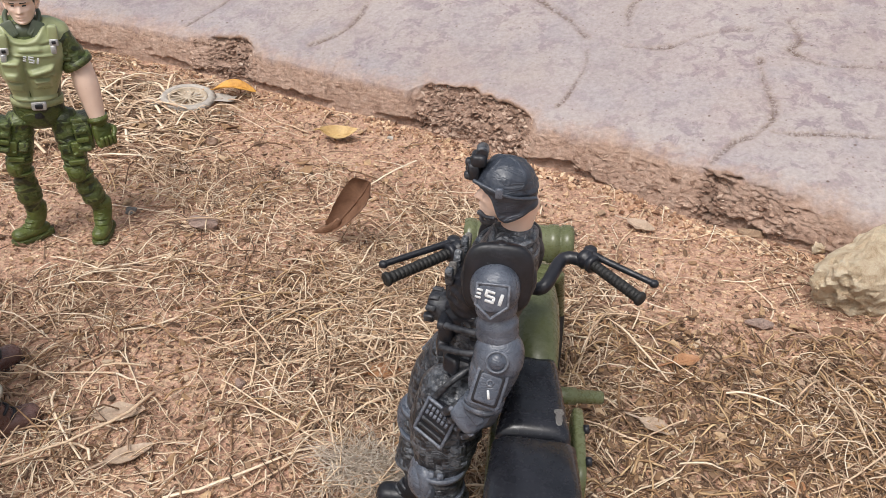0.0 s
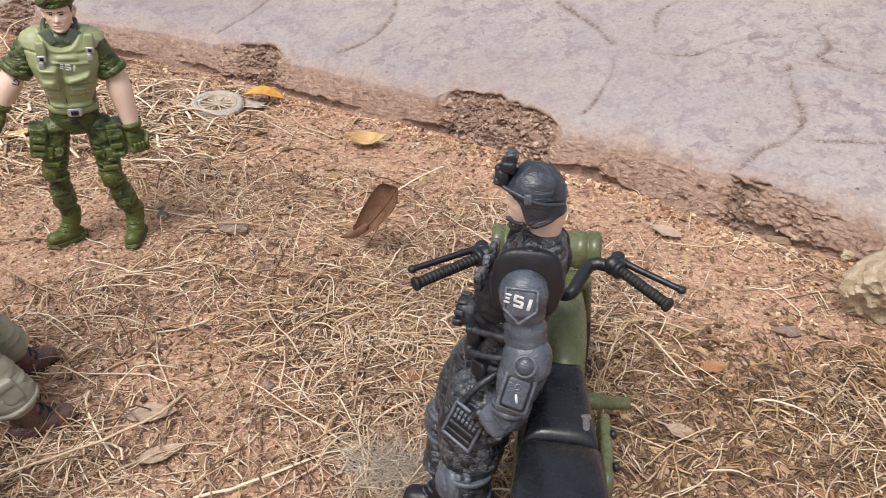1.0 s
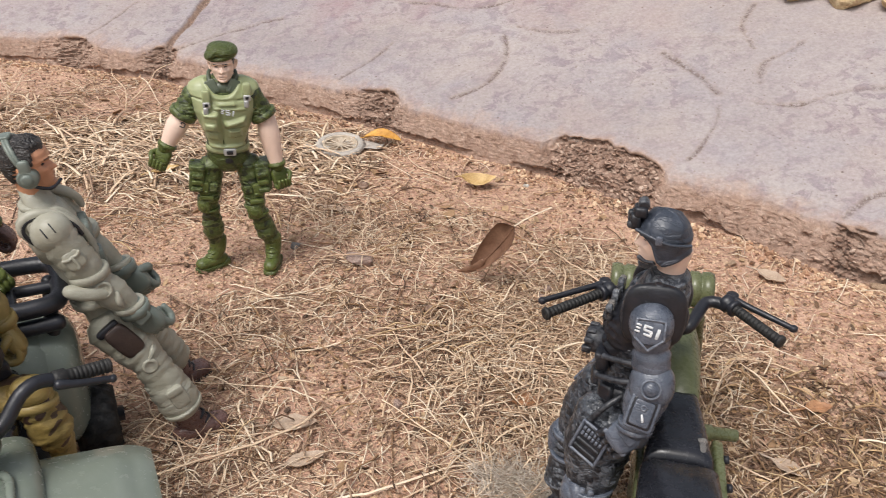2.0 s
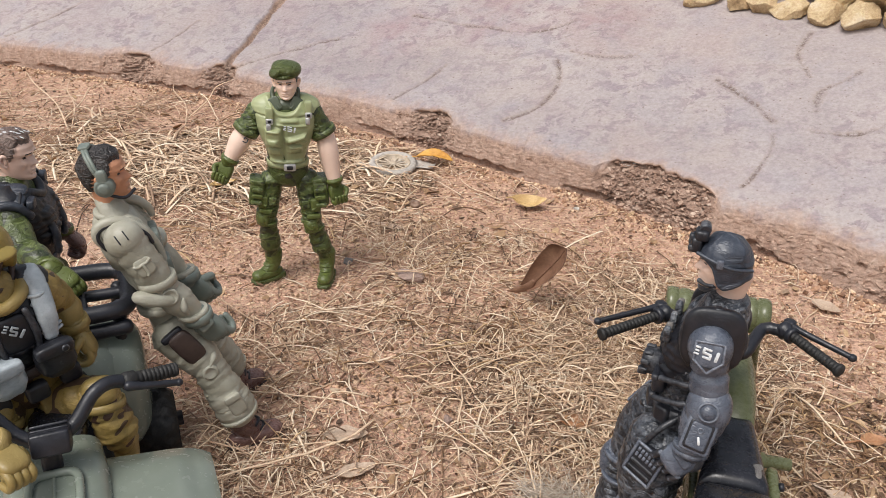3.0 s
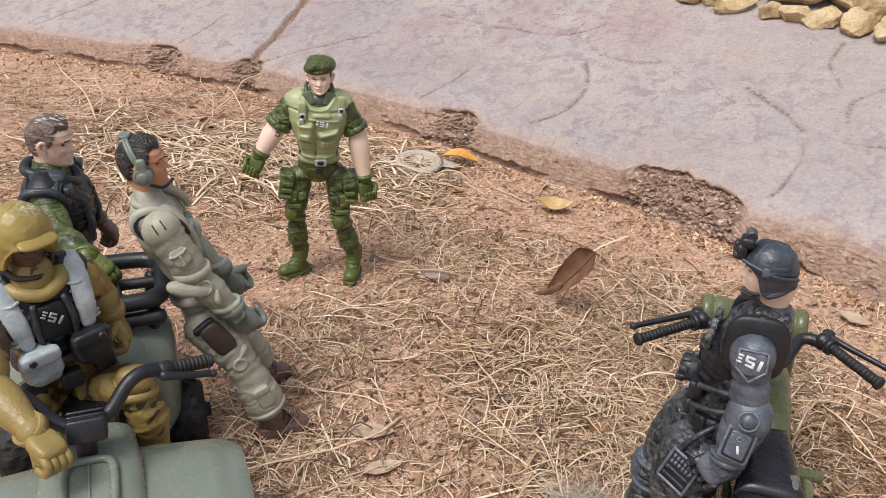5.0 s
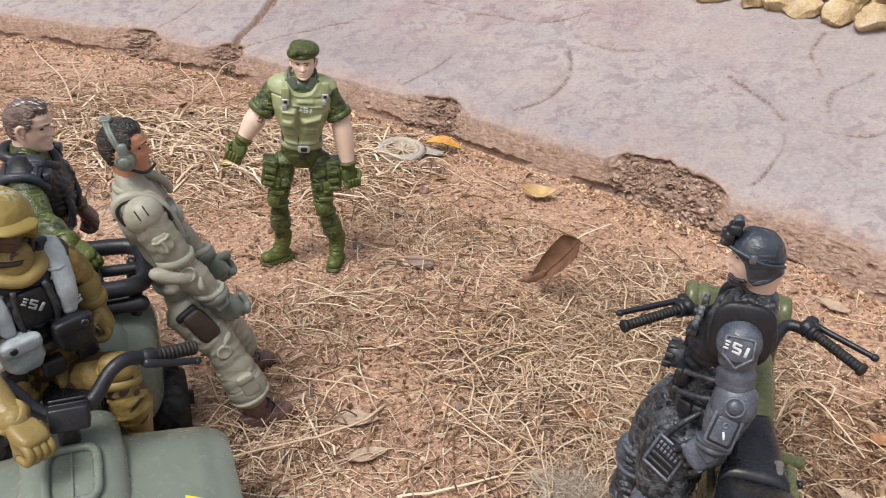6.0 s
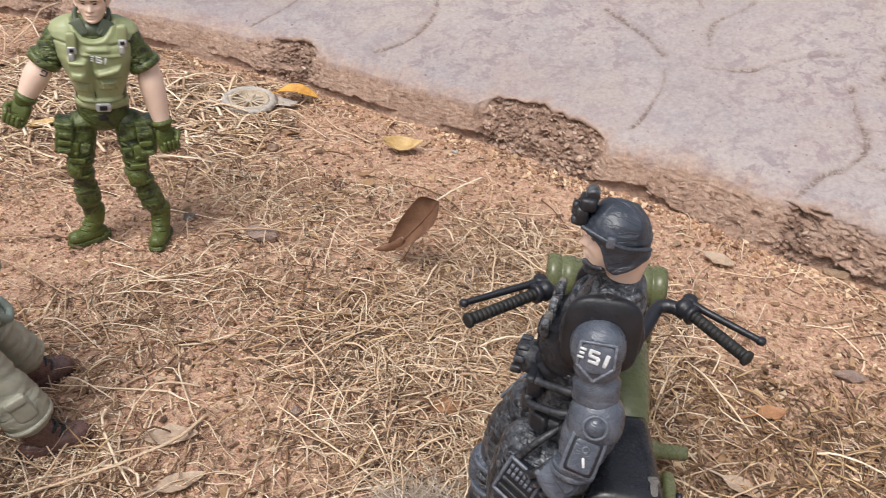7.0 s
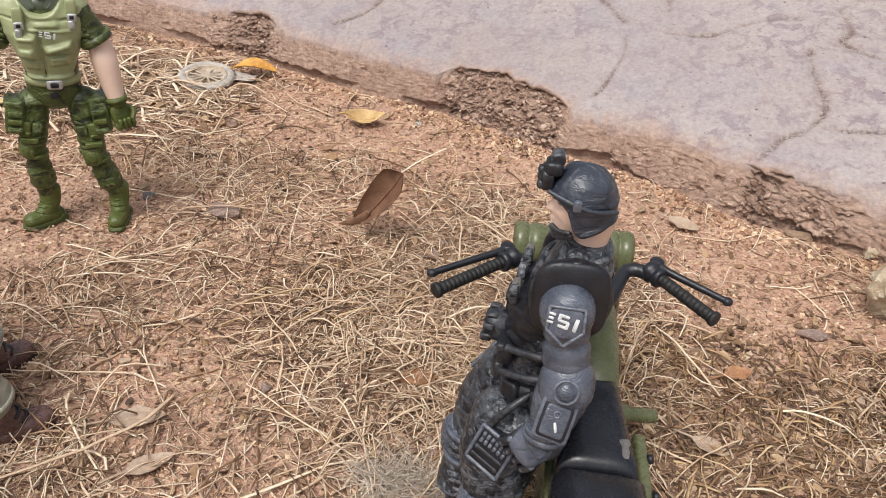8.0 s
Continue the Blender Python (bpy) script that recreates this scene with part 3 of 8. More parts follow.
def away(px, py, line):
    """Distance from points to a line of straight pieces."""
    best = np.full(px.shape, 9.0)
    for (ax, ay), (bx, by) in zip(line, line[1:]):
        dx, dy = bx - ax, by - ay
        t = np.clip(((px - ax) * dx + (py - ay) * dy) / (dx * dx + dy * dy), 0, 1)
        best = np.minimum(best, np.hypot(px - ax - t * dx, py - ay - t * dy))
    return best


def bite(x, plain=False):
    """How far the edge has broken back, in metres."""
    hump = lambda c, w: max(0.0, 1 - ((x - c) / w) ** 2)
    b2 = 0.013 * hump(0.082, 0.034) ** 0.5 + 0.009 * hump(-0.066, 0.028) + 0.011 * hump(-0.252, 0.020) + 0.0085 * hump(-0.335, 0.032)
    b2 += 0.005 * hump(0.16, 0.05) + 0.007 * hump(0.215, 0.035)
    if plain:
        return b2
    return b2 + 0.0024 * noise.noise(Vector((x * 60, 3, 0))) + (0.0012 + 0.07 * b2) * noise.noise(Vector((x * 210, 5, 0))) + 0.05 * b2 * noise.noise(Vector((x * 520, 5, 3)))


pave_x = np.concatenate([np.linspace(-3, -0.58, 30), np.arange(-0.575, -0.33, 0.0016), np.arange(-0.329, 0.33, 0.0009), np.linspace(0.335, 3, 50)])
FACE_ROWS = 60
top_v = np.concatenate([np.arange(0.0006, 0.13, 0.00115), np.arange(0.1315, 0.17, 0.002), np.linspace(0.172, 0.34, 12)])
verts, broken, hollow = [], [], []
for x in pave_x:
    ky = kerb_y(x)
    lip = 0.0205 + 0.0015 * noise.noise(Vector((x * 20, 0, 2))) - 0.010 * max(0.0, (-0.28 - x)) * 0.5
    e = 0.006 + max(0.0, bite(x))
    bb = min(1.0, max(0.0, bite(x, True)) / 0.007)
    deep = min(1.0, max(0.0, bite(x, True) - 0.0062 + 0.002 * noise.noise(Vector((x * 90, 2, 2)))) / 0.0016)
    rough = 0.00022 + 0.0010 * deep + 0.0003 * bb
    # ragged foot of the slab, hollow below
    cut = 0.0052 + 0.0034 * noise.noise(Vector((x * 42, 8, 1))) + 0.0018 * noise.noise(Vector((x * 130, 8, 4))) + 0.0012 * noise.noise(Vector((x * 330, 2, 4)))
    under = 0.0052 * min(1.0, max(0.0, 0.55 + 1.5 * noise.noise(Vector((x * 26, 1, 9))))) * (1 - 0.6 * deep)
    for r in range(FACE_ROWS):
        f = r / (FACE_ROWS - 1)
        v = e * f ** 1.5 - 0.001
        z = -0.010 + (lip + 0.36 * max(0.0, e - 0.006) - 0.0012 + 0.010) * f ** 0.85
        q = Vector((x * 165, z * 220, v * 170 + 2.0))
        fade = min(1.0, (1 - f) * (6 + 34 * deep))
        near_, next_ = noise.voronoi(q * 1.9 + Vector((noise.noise(q * 2), noise.noise(q * 2 + Vector((7, 0, 0))), 0)) * 0.5)[0][:2]
        tiny, tiny2 = noise.voronoi(q * 4.6 + Vector((5, 0, 0)))[0][:2]
        clod = min(1.0, (next_ - near_) * 2.4) - 0.45 + 0.8 * noise.noise(q * 0.7)
        d = rough * (1.3 * clod + 1.2 * (min(1.0, (tiny2 - tiny) * 2.2) - 0.4) + 1.0 * noise.noise(q * 9)) * fade + 0.00035 * noise.noise(q * 5) * fade
        shelf = noise.noise(Vector((x * 95, z * 190, v * 120 + 6)))
        d += 0.0012 * (1 if shelf > 0.08 else -0.6) * fade * deep
        d -= 0.0026 * deep * fade
        if z < cut:
            d -= under * min(1.0, (cut - z) / 0.0008) * (0.6 + 0.4 * min(1.0, max(0.0, (z + 0.003) / 0.004)))
        pit = noise.noise(Vector((x * 170, z * 210, 11)))
        d -= (0.0006 + 0.0020 * bb) * max(0.0, pit - 0.40) / 0.2 * fade
        v -= d
        z += rough * 0.7 * noise.noise(q * 1.7 + Vector((9, 0, 0))) * min(1.0, (1 - f) * 5)
        verts.append((x + BACK.x * v, ky + BACK.y * v, z))
        low = (1 - f) * (lip + 0.010)
        broken.append(max(min(1.0, 0.50 + low / 0.0085 * 0.5), deep))
        hollow.append(deep * min(1.0, (1 - f) * 14) * (0.6 + 0.4 * deep))
    for w in top_v:
        v = e + w - 0.001
        z = lip + 0.36 * max(0.0, v + 0.001 - 0.006) - 0.0035 * math.exp(-w / 0.0028) * 0.35 * (1 - deep)
        p = Vector((x, v, 0))
        z += 0.0009 * noise.noise(p * 24) + 0.0005 * noise.noise(p * 80) + 0.00022 * noise.noise(p * 330)
        verts.append((x + BACK.x * v, ky + BACK.y * v, z))
        broken.append(max(0.0, 0.50 - w / (0.017 - 0.010 * deep) * 0.5))
        hollow.append(0.0)
arr = np.array(verts)
groove = np.zeros(len(arr))
wob = np.array([0.0022 * noise.noise(Vector((a * 45, b2 * 45, 1))) for a, b2, _ in verts])
wob2 = np.array([0.0022 * noise.noise(Vector((a * 45, b2 * 45, 7))) for a, b2, _ in verts])
rag = np.array([1 + 0.75 * noise.noise(Vector((a * 60, b2 * 60, 4))) + 0.55 * noise.noise(Vector((a * 260, b2 * 260, 4))) for a, b2, _ in verts])
rows = FACE_ROWS + len(top_v)
is_top = (np.arange(len(arr)) % rows) >= FACE_ROWS - 2
def smooth_line(line):
    return [tuple(q.xy) for q, _ in spline([(a, b2, 0) for a, b2 in line], [0.0] * len(line), 0.002)] if len(line) > 2 else line


for width, depth, line in GROOVES_NEAR + GROOVES_FAR:
    line = smooth_line(line)
    d = away(arr[:, 0] + wob, arr[:, 1] + wob2, line)
    k = (0.62 * np.exp(-(d / (0.55 * width * rag.clip(0.4))) ** 2) + 0.70 * np.exp(-(d / (0.20 * width + 0.00045)) ** 2) * ((rag - 0.75) / 0.35).clip(0, 1)).clip(0, 1) * is_top
    arr[:, 2] -= depth * 0.65 * k
    groove = np.maximum(groove, k)
width, depth, line = JOINT
d = away(arr[:, 0] + wob * 0.6, arr[:, 1] + wob2 * 0.6, line)
k = 1 / (1 + np.exp(np.clip((d - width * 0.52 * rag.clip(0.55)) / 0.0005, -50, 50)))
arr[:, 2] -= depth * k * is_top
in_joint = (k > 0.35) & is_top
groove = np.maximum(groove, 0.85 * k)
broken = np.maximum(np.array(broken), 1.3 * k * is_top)
faces = [(i * rows + j, (i + 1) * rows + j, (i + 1) * rows + j + 1, i * rows + j + 1) for i in range(len(pave_x) - 1) for j in range(rows - 1)]
me = bpy.data.meshes.new("pavement")
me.from_pydata([tuple(p) for p in arr], [], faces)
me.polygons.foreach_set("use_smooth", [True] * len(faces))
for key, data in (("broken", broken), ("hollow", hollow), ("groove", list(groove))):
    me.attributes.new(key, "FLOAT", "POINT").data.foreach_set("value", np.array(data, dtype=np.float32))
me.materials.append(PAVE)
tagged(new("pavement", me), "pinkish-grey stamped concrete path with violet mottling and crumbling edge", "pavement", kind="structure")


def pave_z(x, y):
    """Height of the path's top at a place."""
    v = 0.0
    for _ in range(12):
        v = (y - kerb_y(x - BACK.x * v)) / BACK.y
    return 0.0205 + 0.36 * max(v - 0.006, 0.0)


# ---- rocks ----
def rock(name, c, size, material, seed, turn=0.0, crag=0.35, freq=1.4, tilt=0.0, subdiv=4, flat=0.97, **tags):
    bm = bmesh.new()
    bmesh.ops.create_icosphere(bm, subdivisions=subdiv, radius=1.0)
    rnd = random.Random(seed)
    cuts = [(Vector((rnd.gauss(0, 1), rnd.gauss(0, 1), rnd.gauss(0, 1))).normalized(), rnd.uniform(0.5, 0.82)) for _ in range(12)]
    for vert in bm.verts:
        p = vert.co.copy()
        for nrm, dist in cuts:
            over = p.dot(nrm) - dist
            if over > 0:
                p -= nrm * over * flat
        o = Vector((seed * 3.7, seed, -seed))
        p *= 1 + crag * 0.35 * noise.noise(p * freq + o) + crag * 0.20 * noise.noise(p * freq * 3.1 + o) + crag * 0.11 * noise.noise(p * freq * 8 + o)
        vert.co = Vector((p.x * size[0], p.y * size[1], p.z * size[2]))
    bmesh.ops.rotate(bm, verts=bm.verts, cent=(0, 0, 0), matrix=Euler((tilt, 0, turn)).to_matrix())
    me = bpy.data.meshes.new(name)
    bm.to_mesh(me)
    bm.free()
    me.polygons.foreach_set("use_smooth", [True] * len(me.polygons))
    me.set_sharp_from_angle(angle=radians(24))
    me.materials.append(material)
    ob = new(name, me)
    ob.location = c
    return tagged(ob, **tags)


# low dry-stone edging beyond the path
rnd = random.Random(11)
wall_a, wall_b = Vector((0.036, 0.737)), Vector((0.189, 0.664))
along = (wall_b - wall_a).normalized()
cross = Vector((-along.y, along.x))
s = -0.06
while s < 0.50:
    r = rnd.uniform(0.0085, 0.0145)
    q = wall_a + along * s + cross * 0.003
    rock("stone", (q.x, q.y, pave_z(q.x, q.y) + r * 0.36), (r * 1.3, r * 1.0, r * 0.85), LIME, rnd.random() * 50, rnd.uniform(0, 3), 0.4, subdiv=4,
         label="small pale yellow limestone at the foot of a dry-stone edging", category="stone", group="stones of the dry-stone edging")
    s += r * 2.0
for row, (back, up, big) in enumerate(((0.024, 0.018, 0.025), (0.034, 0.054, 0.027), (0.052, 0.092, 0.028))):
    s = -0.09 + row * 0.018
    while s < 0.55:
        r = big * rnd.uniform(0.8, 1.15)
        q = wall_a + along * s + cross * back
        rock("stone", (q.x, q.y, 0.088 + up + rnd.uniform(-0.002, 0.002)), (r * 1.35, r * 1.0, r * 0.95), LIME, rnd.random() * 50, rnd.uniform(-0.4, 0.4) - 0.4, 0.55, 1.8,
             label="rough yellow-tan limestone block in a dry-stone edging", category="stone", group="stones of the dry-stone edging")
        s += r * 2.0

# the pale rock lying against the kerb and loose stones
rock("rock", (0.2580, 0.4140, 0.0105), (0.043, 0.0190, 0.0205), PALE_ROCK, 7.3, 0.74, 0.55, 1.5, -0.25, 5, 0.40, label="pale yellowish limestone rock lying against the kerb", category="rock")
rock("stone", (0.2415, 0.4375, 0.004), (0.006, 0.005, 0.007), PALE_ROCK, 2.2, 0.3, 0.6, 2.2, label="small knobbly lump of lime beside the pale rock", category="stone")
for spec in (
    ("stone", (0.214, 0.4475, 0.0022), (0.0058, 0.0036, 0.0026), PEBBLE, 5.1, -0.3, "flat brown stone at the foot of the kerb"),
    ("stone", (0.203, 0.379, 0.0016), (0.0058, 0.0032, 0.0022), PINK_STONE, 3.1, -0.1, "pinkish rough stone lying on the soil"),
    ("pebble", (0.044, 0.517, 0.0014), (0.0018, 0.0016, 0.0014), WHITE_STONE, 8.7, 0.0, "small white pebble on bare soil"),
    ("pebble", (-0.053, 0.420, 0.0014), (0.0034, 0.0026, 0.0019), GREY_STONE, 4.4, 0.5, "small blue-grey pebble beside a boot"),
    ("pebble", (-0.058, 0.427, 0.0014), (0.0030, 0.0024, 0.0019), PEBBLE, 4.9, 1.5, "small tan pebble beside a boot"),
    ("pebble", (0.0265, 0.3185, 0.0016), (0.0021, 0.0020, 0.0018), PINK_STONE, 9.2, 0.2, "small round pinkish pebble on the soil"),
    ("stone", (-0.0190, 0.413, 0.0026), (0.0082, 0.0056, 0.0024), PINK_STONE, 6.5, -0.35, "flat tan stone chip lying on the soil"),
    ("pebble", (0.069, 0.408, 0.0026), (0.0026, 0.0024, 0.0022), PINK_STONE, 1.2, 0.4, "pale pinkish pebble among dry grass"),
    ("pebble", (0.067, 0.400, 0.0020), (0.0027, 0.0024, 0.0024), PINK_STONE, 1.9, 1.4, "pale pinkish pebble among dry grass"),
    ("pebble", (0.150, 0.455, 0.0012), (0.0030, 0.0020, 0.0016), PEBBLE, 2.9, 0.9, "small brown pebble on bare soil"),
    ("pebble", (-0.128, 0.556, 0.0020), (0.0040, 0.0030, 0.0022), PEBBLE, 3.3, 0.9, "small brown pebble near the kerb"),
):
    rock(spec[0], spec[1], spec[2], spec[3], spec[4], spec[5], 0.3, 1.5, 0.0, 3, label=spec[6], category=spec[0])

# seed husks
for c, r in (((-0.043, 0.493, 0.0018), 0.0030), ((0.0225, 0.381, 0.0016), 0.0021)):
    g = Bag()
    lathe(g, c, (0.1, -0.3, 1), [(-0.0014, r * 0.5), (-0.0010, r * 0.85), (0, r), (0.0010, r * 0.85), (0.0013, r * 0.55), (0.0008, r * 0.45)], n=22)
    thing("seed_husk", g, NUT, c, label="small round brown seed husk lying on the soil", category="seed")


# ---- fallen leaves ----
def leaf(name, c, length, width, heading, material, label, curl=0.0, roll=0.0, lift=0.0, fold=0.25, thick=0.00025, pitch=0.0, spin=0.0, twist=0.0, stalk=0.006, seed=0.0, fold_shut=0.0):
    """A dry leaf with a midrib: curl bends it along its length, roll bends its sides up, twist turns its tip over."""
    g = Bag()
    nu, nv = 22, 12
    turn = Euler((spin, pitch, heading), "XYZ").to_matrix()
    grids = []
    for sgn in (1, -1):
        rows_ = []
        for i in range(nu + 1):
            u = i / nu
            half = width * (math.sin(math.pi * min(1, u * 0.97 + 0.015)) ** 0.8) * (1 - 0.25 * u) + 0.0002
            row = []
            for j in range(nv + 1):
                w = -1 + 2 * j / nv
                x = (u - 0.5) * length
                a = w * (roll + fold_shut * u)
                y = half * (math.sin(a) / a * w if abs(a) > 1e-4 else w)
                z = half * ((1 - math.cos(a)) / max(abs(roll + fold_shut * u), 1e-4) if abs(roll + fold_shut * u) > 1e-3 else 0)
                z += fold * abs(w) * half * 0.4
                z += curl * length * (u - 0.5) ** 2
                z += 0.0006 * noise.noise(Vector((u * 5, w * 2, seed)))
                tw = twist * (u - 0.5)
                y, z = y * math.cos(tw) - z * math.sin(tw), y * math.sin(tw) + z * math.cos(tw)
                vein = 0.00008 * math.cos((u * 18 + abs(w) * 3) * math.pi)
                row.append(Vector(c) + turn @ Vector((x, y, z + sgn * (thick / 2) + vein)) + Vector((0, 0, lift)))
            rows_.append(row)
        grids.append(rows_)
    g.rings(grids[0], 0, False, False)
    g.rings([list(reversed(r)) for r in grids[1]], 0, False, False)
    top, low = grids
    rim_t = [r[0] for r in top] + top[-1][1:] + [r[-1] for r in reversed(top[:-1])] + list(reversed(top[0][1:-1]))
    rim_l = [r[0] for r in low] + low[-1][1:] + [r[-1] for r in reversed(low[:-1])] + list(reversed(low[0][1:-1]))
    g.rings([rim_t, rim_l], 0, False)
    mid = [top[i][nv // 2] for i in range(0, nu + 1, 3)]
    ob = empty(name, c, label=label, category="leaf")
    part("blade", g, material, ob)
    rib = Bag()
    tip = turn @ Vector((-1, 0, 0))
    tube(rib, [mid[0] + tip * stalk + Vector((0, 0, -0.0006))] + mid, [0.0004] + [0.00038 - 0.0003 * i / len(mid) for i in range(len(mid))], n=6, step=0.002)
    part("stalk", rib, material, ob)
    return ob


leaf("leaf", (0.018, 0.511, 0.0022), 0.019, 0.0062, 0.20, LEAF_GOLD, "curled golden-yellow dry leaf lying on bare soil", curl=0.85, roll=0.6, spin=0.28, lift=0.001, seed=1.0, stalk=0.003)
leaf("leaf", (-0.0505, 0.5545, 0.0080), 0.023, 0.0050, 0.16, LEAF_ORANGE, "bright orange-yellow dry leaf lying at the kerb", spin=0.25, curl=-0.50, roll=0.7, pitch=0.06, seed=2.0, twist=0.4)


def cupped_leaf(base, tip, wide, half, material, label):
    """A stiff dry leaf standing on its base, its sides curled forward, with a twisted tail running out over the soil."""
    base, tip, wide = Vector(base), Vector(tip), Vector(wide).normalized()
    up = (tip - base).normalized()
    wide = (wide - up * wide.dot(up)).normalized()
    ahead = wide.cross(up).normalized()
    if ahead.y > 0:
        ahead = -ahead
    L = (tip - base).length
    ob = empty("leaf", base, label=label, category="leaf")
    layers = []
    for back in (0.0, 0.00028):
        rows_ = []
        for i in range(25):
            u = i / 24
            w = half * (0.22 + 0.78 * math.sin(math.pi * min(1.0, 0.08 + u * 0.66)) ** 0.9) * (1 - max(0.0, (u - 0.80) / 0.20) ** 2.4) + 0.0001
            c = base + up * L * u + ahead * (0.0050 * (u - 0.5) ** 2 - 0.0012 + 0.0016 * u ** 3)
            row = []
            for j in range(15):
                q = -1 + 2 * j / 14
                curl = 0.95 + 0.5 * (1 - u)
                row.append(c + wide * w * math.sin(q * curl) / curl * 1.25 + ahead * (w * (1 - math.cos(q * curl)) / curl * 1.35 + 0.0004 * noise.noise(Vector((u * 6, q * 2.2, 3.0))) - back + 0.00012 * math.cos((u * 16 + abs(q) * 3) * math.pi)))
            rows_.append(row)
        layers.append(rows_)
    g = Bag()
    g.rings(layers[0], 0, False, False)
    g.rings([list(reversed(r)) for r in layers[1]], 0, False, False)
    rim = lambda q: [r[0] for r in q] + q[-1][1:] + [r[-1] for r in reversed(q[:-1])] + list(reversed(q[0][1:-1]))
    g.rings([rim(layers[0]), rim(layers[1])], 0, False)
    part("blade", g, material, ob)
    g = Bag()
    tube(g, [layers[0][i][7] + ahead * 0.0001 for i in range(0, 25, 4)], [0.0005, 0.00045, 0.0004, 0.0004, 0.0003, 0.00025, 0.0002], n=6, step=0.002)
    part("midrib", g, material, ob)
    g = Bag()
    tube(g, [base + up * 0.0060 + ahead * 0.0006, base + up * 0.0018, base + Vector((-0.0042, 0.0018, -0.0022)), base + Vector((-0.0092, 0.0040, -0.0048))], [0.0012, 0.0020, 0.0016, 0.0004], n=14, step=0.0007, flat=0.5, fold=0.12)
    part("curled_tip", g, material, ob)
    return ob


cupped_leaf((0.0365, 0.4100, 0.0072), (0.0540, 0.4065, 0.0322), (0.55, -0.55, -0.55), 0.0060, LEAF_BROWN, "dark brown curled dry leaf standing on edge in the grass")
leaf("leaf", (0.071, 0.331, 0.0012), 0.011, 0.0042, 0.3, LEAF_RED, "crumpled reddish-brown leaf half under dry grass", curl=0.3, roll=0.6, seed=4.0)
leaf("leaf", (-0.005, 0.300, 0.0012), 0.015, 0.0044, 0.35, LEAF_PALE, "pale papery leaf scrap flat on the soil", curl=0.15, roll=0.3, seed=5.0)
leaf("leaf", (-0.047, 0.461, 0.0016), 0.017, 0.0026, -0.1, LEAF_PALE, "narrow greyish dry leaf lying on the soil", curl=0.3, roll=0.5, seed=6.0)
leaf("leaf", (0.005, 0.284, 0.0014), 0.014, 0.0034, 0.7, LEAF_PALE, "pale papery leaf scrap flat on the soil", curl=0.25, roll=0.5, seed=7.0)
leaf("leaf", (0.158, 0.318, 0.0016), 0.011, 0.0034, -0.5, LEAF_PALE, "pale crumbling leaf among brown litter", curl=0.2, roll=0.4, seed=8.0)
leaf("leaf", (0.210, 0.345, 0.0014), 0.009, 0.0032, 1.1, LEAF_PALE, "pale crumbling leaf among brown litter", curl=0.2, roll=0.4, seed=9.0)
leaf("leaf", (0.166, 0.444, 0.0018), 0.013, 0.0048, -0.6, LEAF_PALE, "small pale leaf near the kerb", curl=0.4, roll=0.5, seed=10.0)
leaf("leaf", (0.195, 0.300, 0.0014), 0.008, 0.0028, 2.1, LEAF_RED, "small reddish leaf among brown litter", curl=0.2, roll=0.5, seed=11.0)
leaf("leaf", (0.172, 0.352, 0.0018), 0.010, 0.0036, 0.4, LEAF_RED, "small reddish leaf among brown litter", curl=0.3, roll=0.5, seed=12.0)
leaf("leaf", (-0.155, 0.480, 0.0040), 0.016, 0.0044, 0.9, LEAF_GOLD, "pale yellow leaf among heaped straw", curl=0.3, roll=0.5, seed=13.0)

# ---- the half-buried toy wheel and its torn plastic scrap ----
WC = Vector((-0.0735, 0.5425, 0.0040))
WAX = Vector((0.05, -0.12, 1)).normalized()
wheel = empty("spoked_toy_disc", WC, label="dusty worn plastic toy wheel lying flat, half buried in grass", category="toy wheel")
g = Bag()
lathe(g, WC, WAX, [(-0.003, 0.0122), (-0.002, 0.0140), (0.0002, 0.0144), (0.0012, 0.0139), (0.0017, 0.0128), (0.0015, 0.0114), (0.0006, 0.0106), (-0.0025, 0.0106)], n=96, lug=0.0009, lugs=24)
part("tyre", g, TYRE_DUSTY, wheel)
g = Bag()
lathe(g, WC, WAX, [(-0.0014, 0.0107), (0.0010, 0.0107), (0.0014, 0.0098), (0.0008, 0.0092), (-0.0012, 0.0092)], n=48)
lathe(g, WC, WAX, [(-0.002, 0.0026), (0.0006, 0.0026), (0.0010, 0.0020), (0.0011, 0.0010)], n=20)
part("rim", g, SMOKE, wheel)
wf = frame_of((0, 1, 0), WAX)
for k in range(12):
    a = 2 * math.pi * k / 12
    d = wf @ Vector((math.cos(a), math.sin(a), 0))
    g = Bag()
    tube(g, [WC + d * 0.002, WC + d * 0.0096], [0.0006, 0.0005], n=6)
    part("spoke", g, SMOKE, wheel)
g = Bag()
for (cx, cy, sx, sy, tz) in ((0.013, 0.006, 0.012, 0.006, 0.5), (-0.013, -0.007, 0.008, 0.005, -0.3)):
    rows_ = []
    for i in range(9):
        rows_.append([WC + Vector((cx + sx * (i / 4 - 1), cy + sy * (j / 3 - 1) * (1 - 0.4 * abs(i / 4 - 1)), -0.001 + 0.0016 * noise.noise(Vector((i * 0.6, j * 0.6, tz))))) for j in range(7)])
    g.rings(rows_, 0, False, False)
scrap = thing("plastic_scrap", g, TYRE_DUSTY, WC, label="torn greyish plastic scraps under the toy wheel", category="scrap")
sol = scrap.modifiers.new("thickness", "SOLIDIFY")
sol.thickness = 0.0004


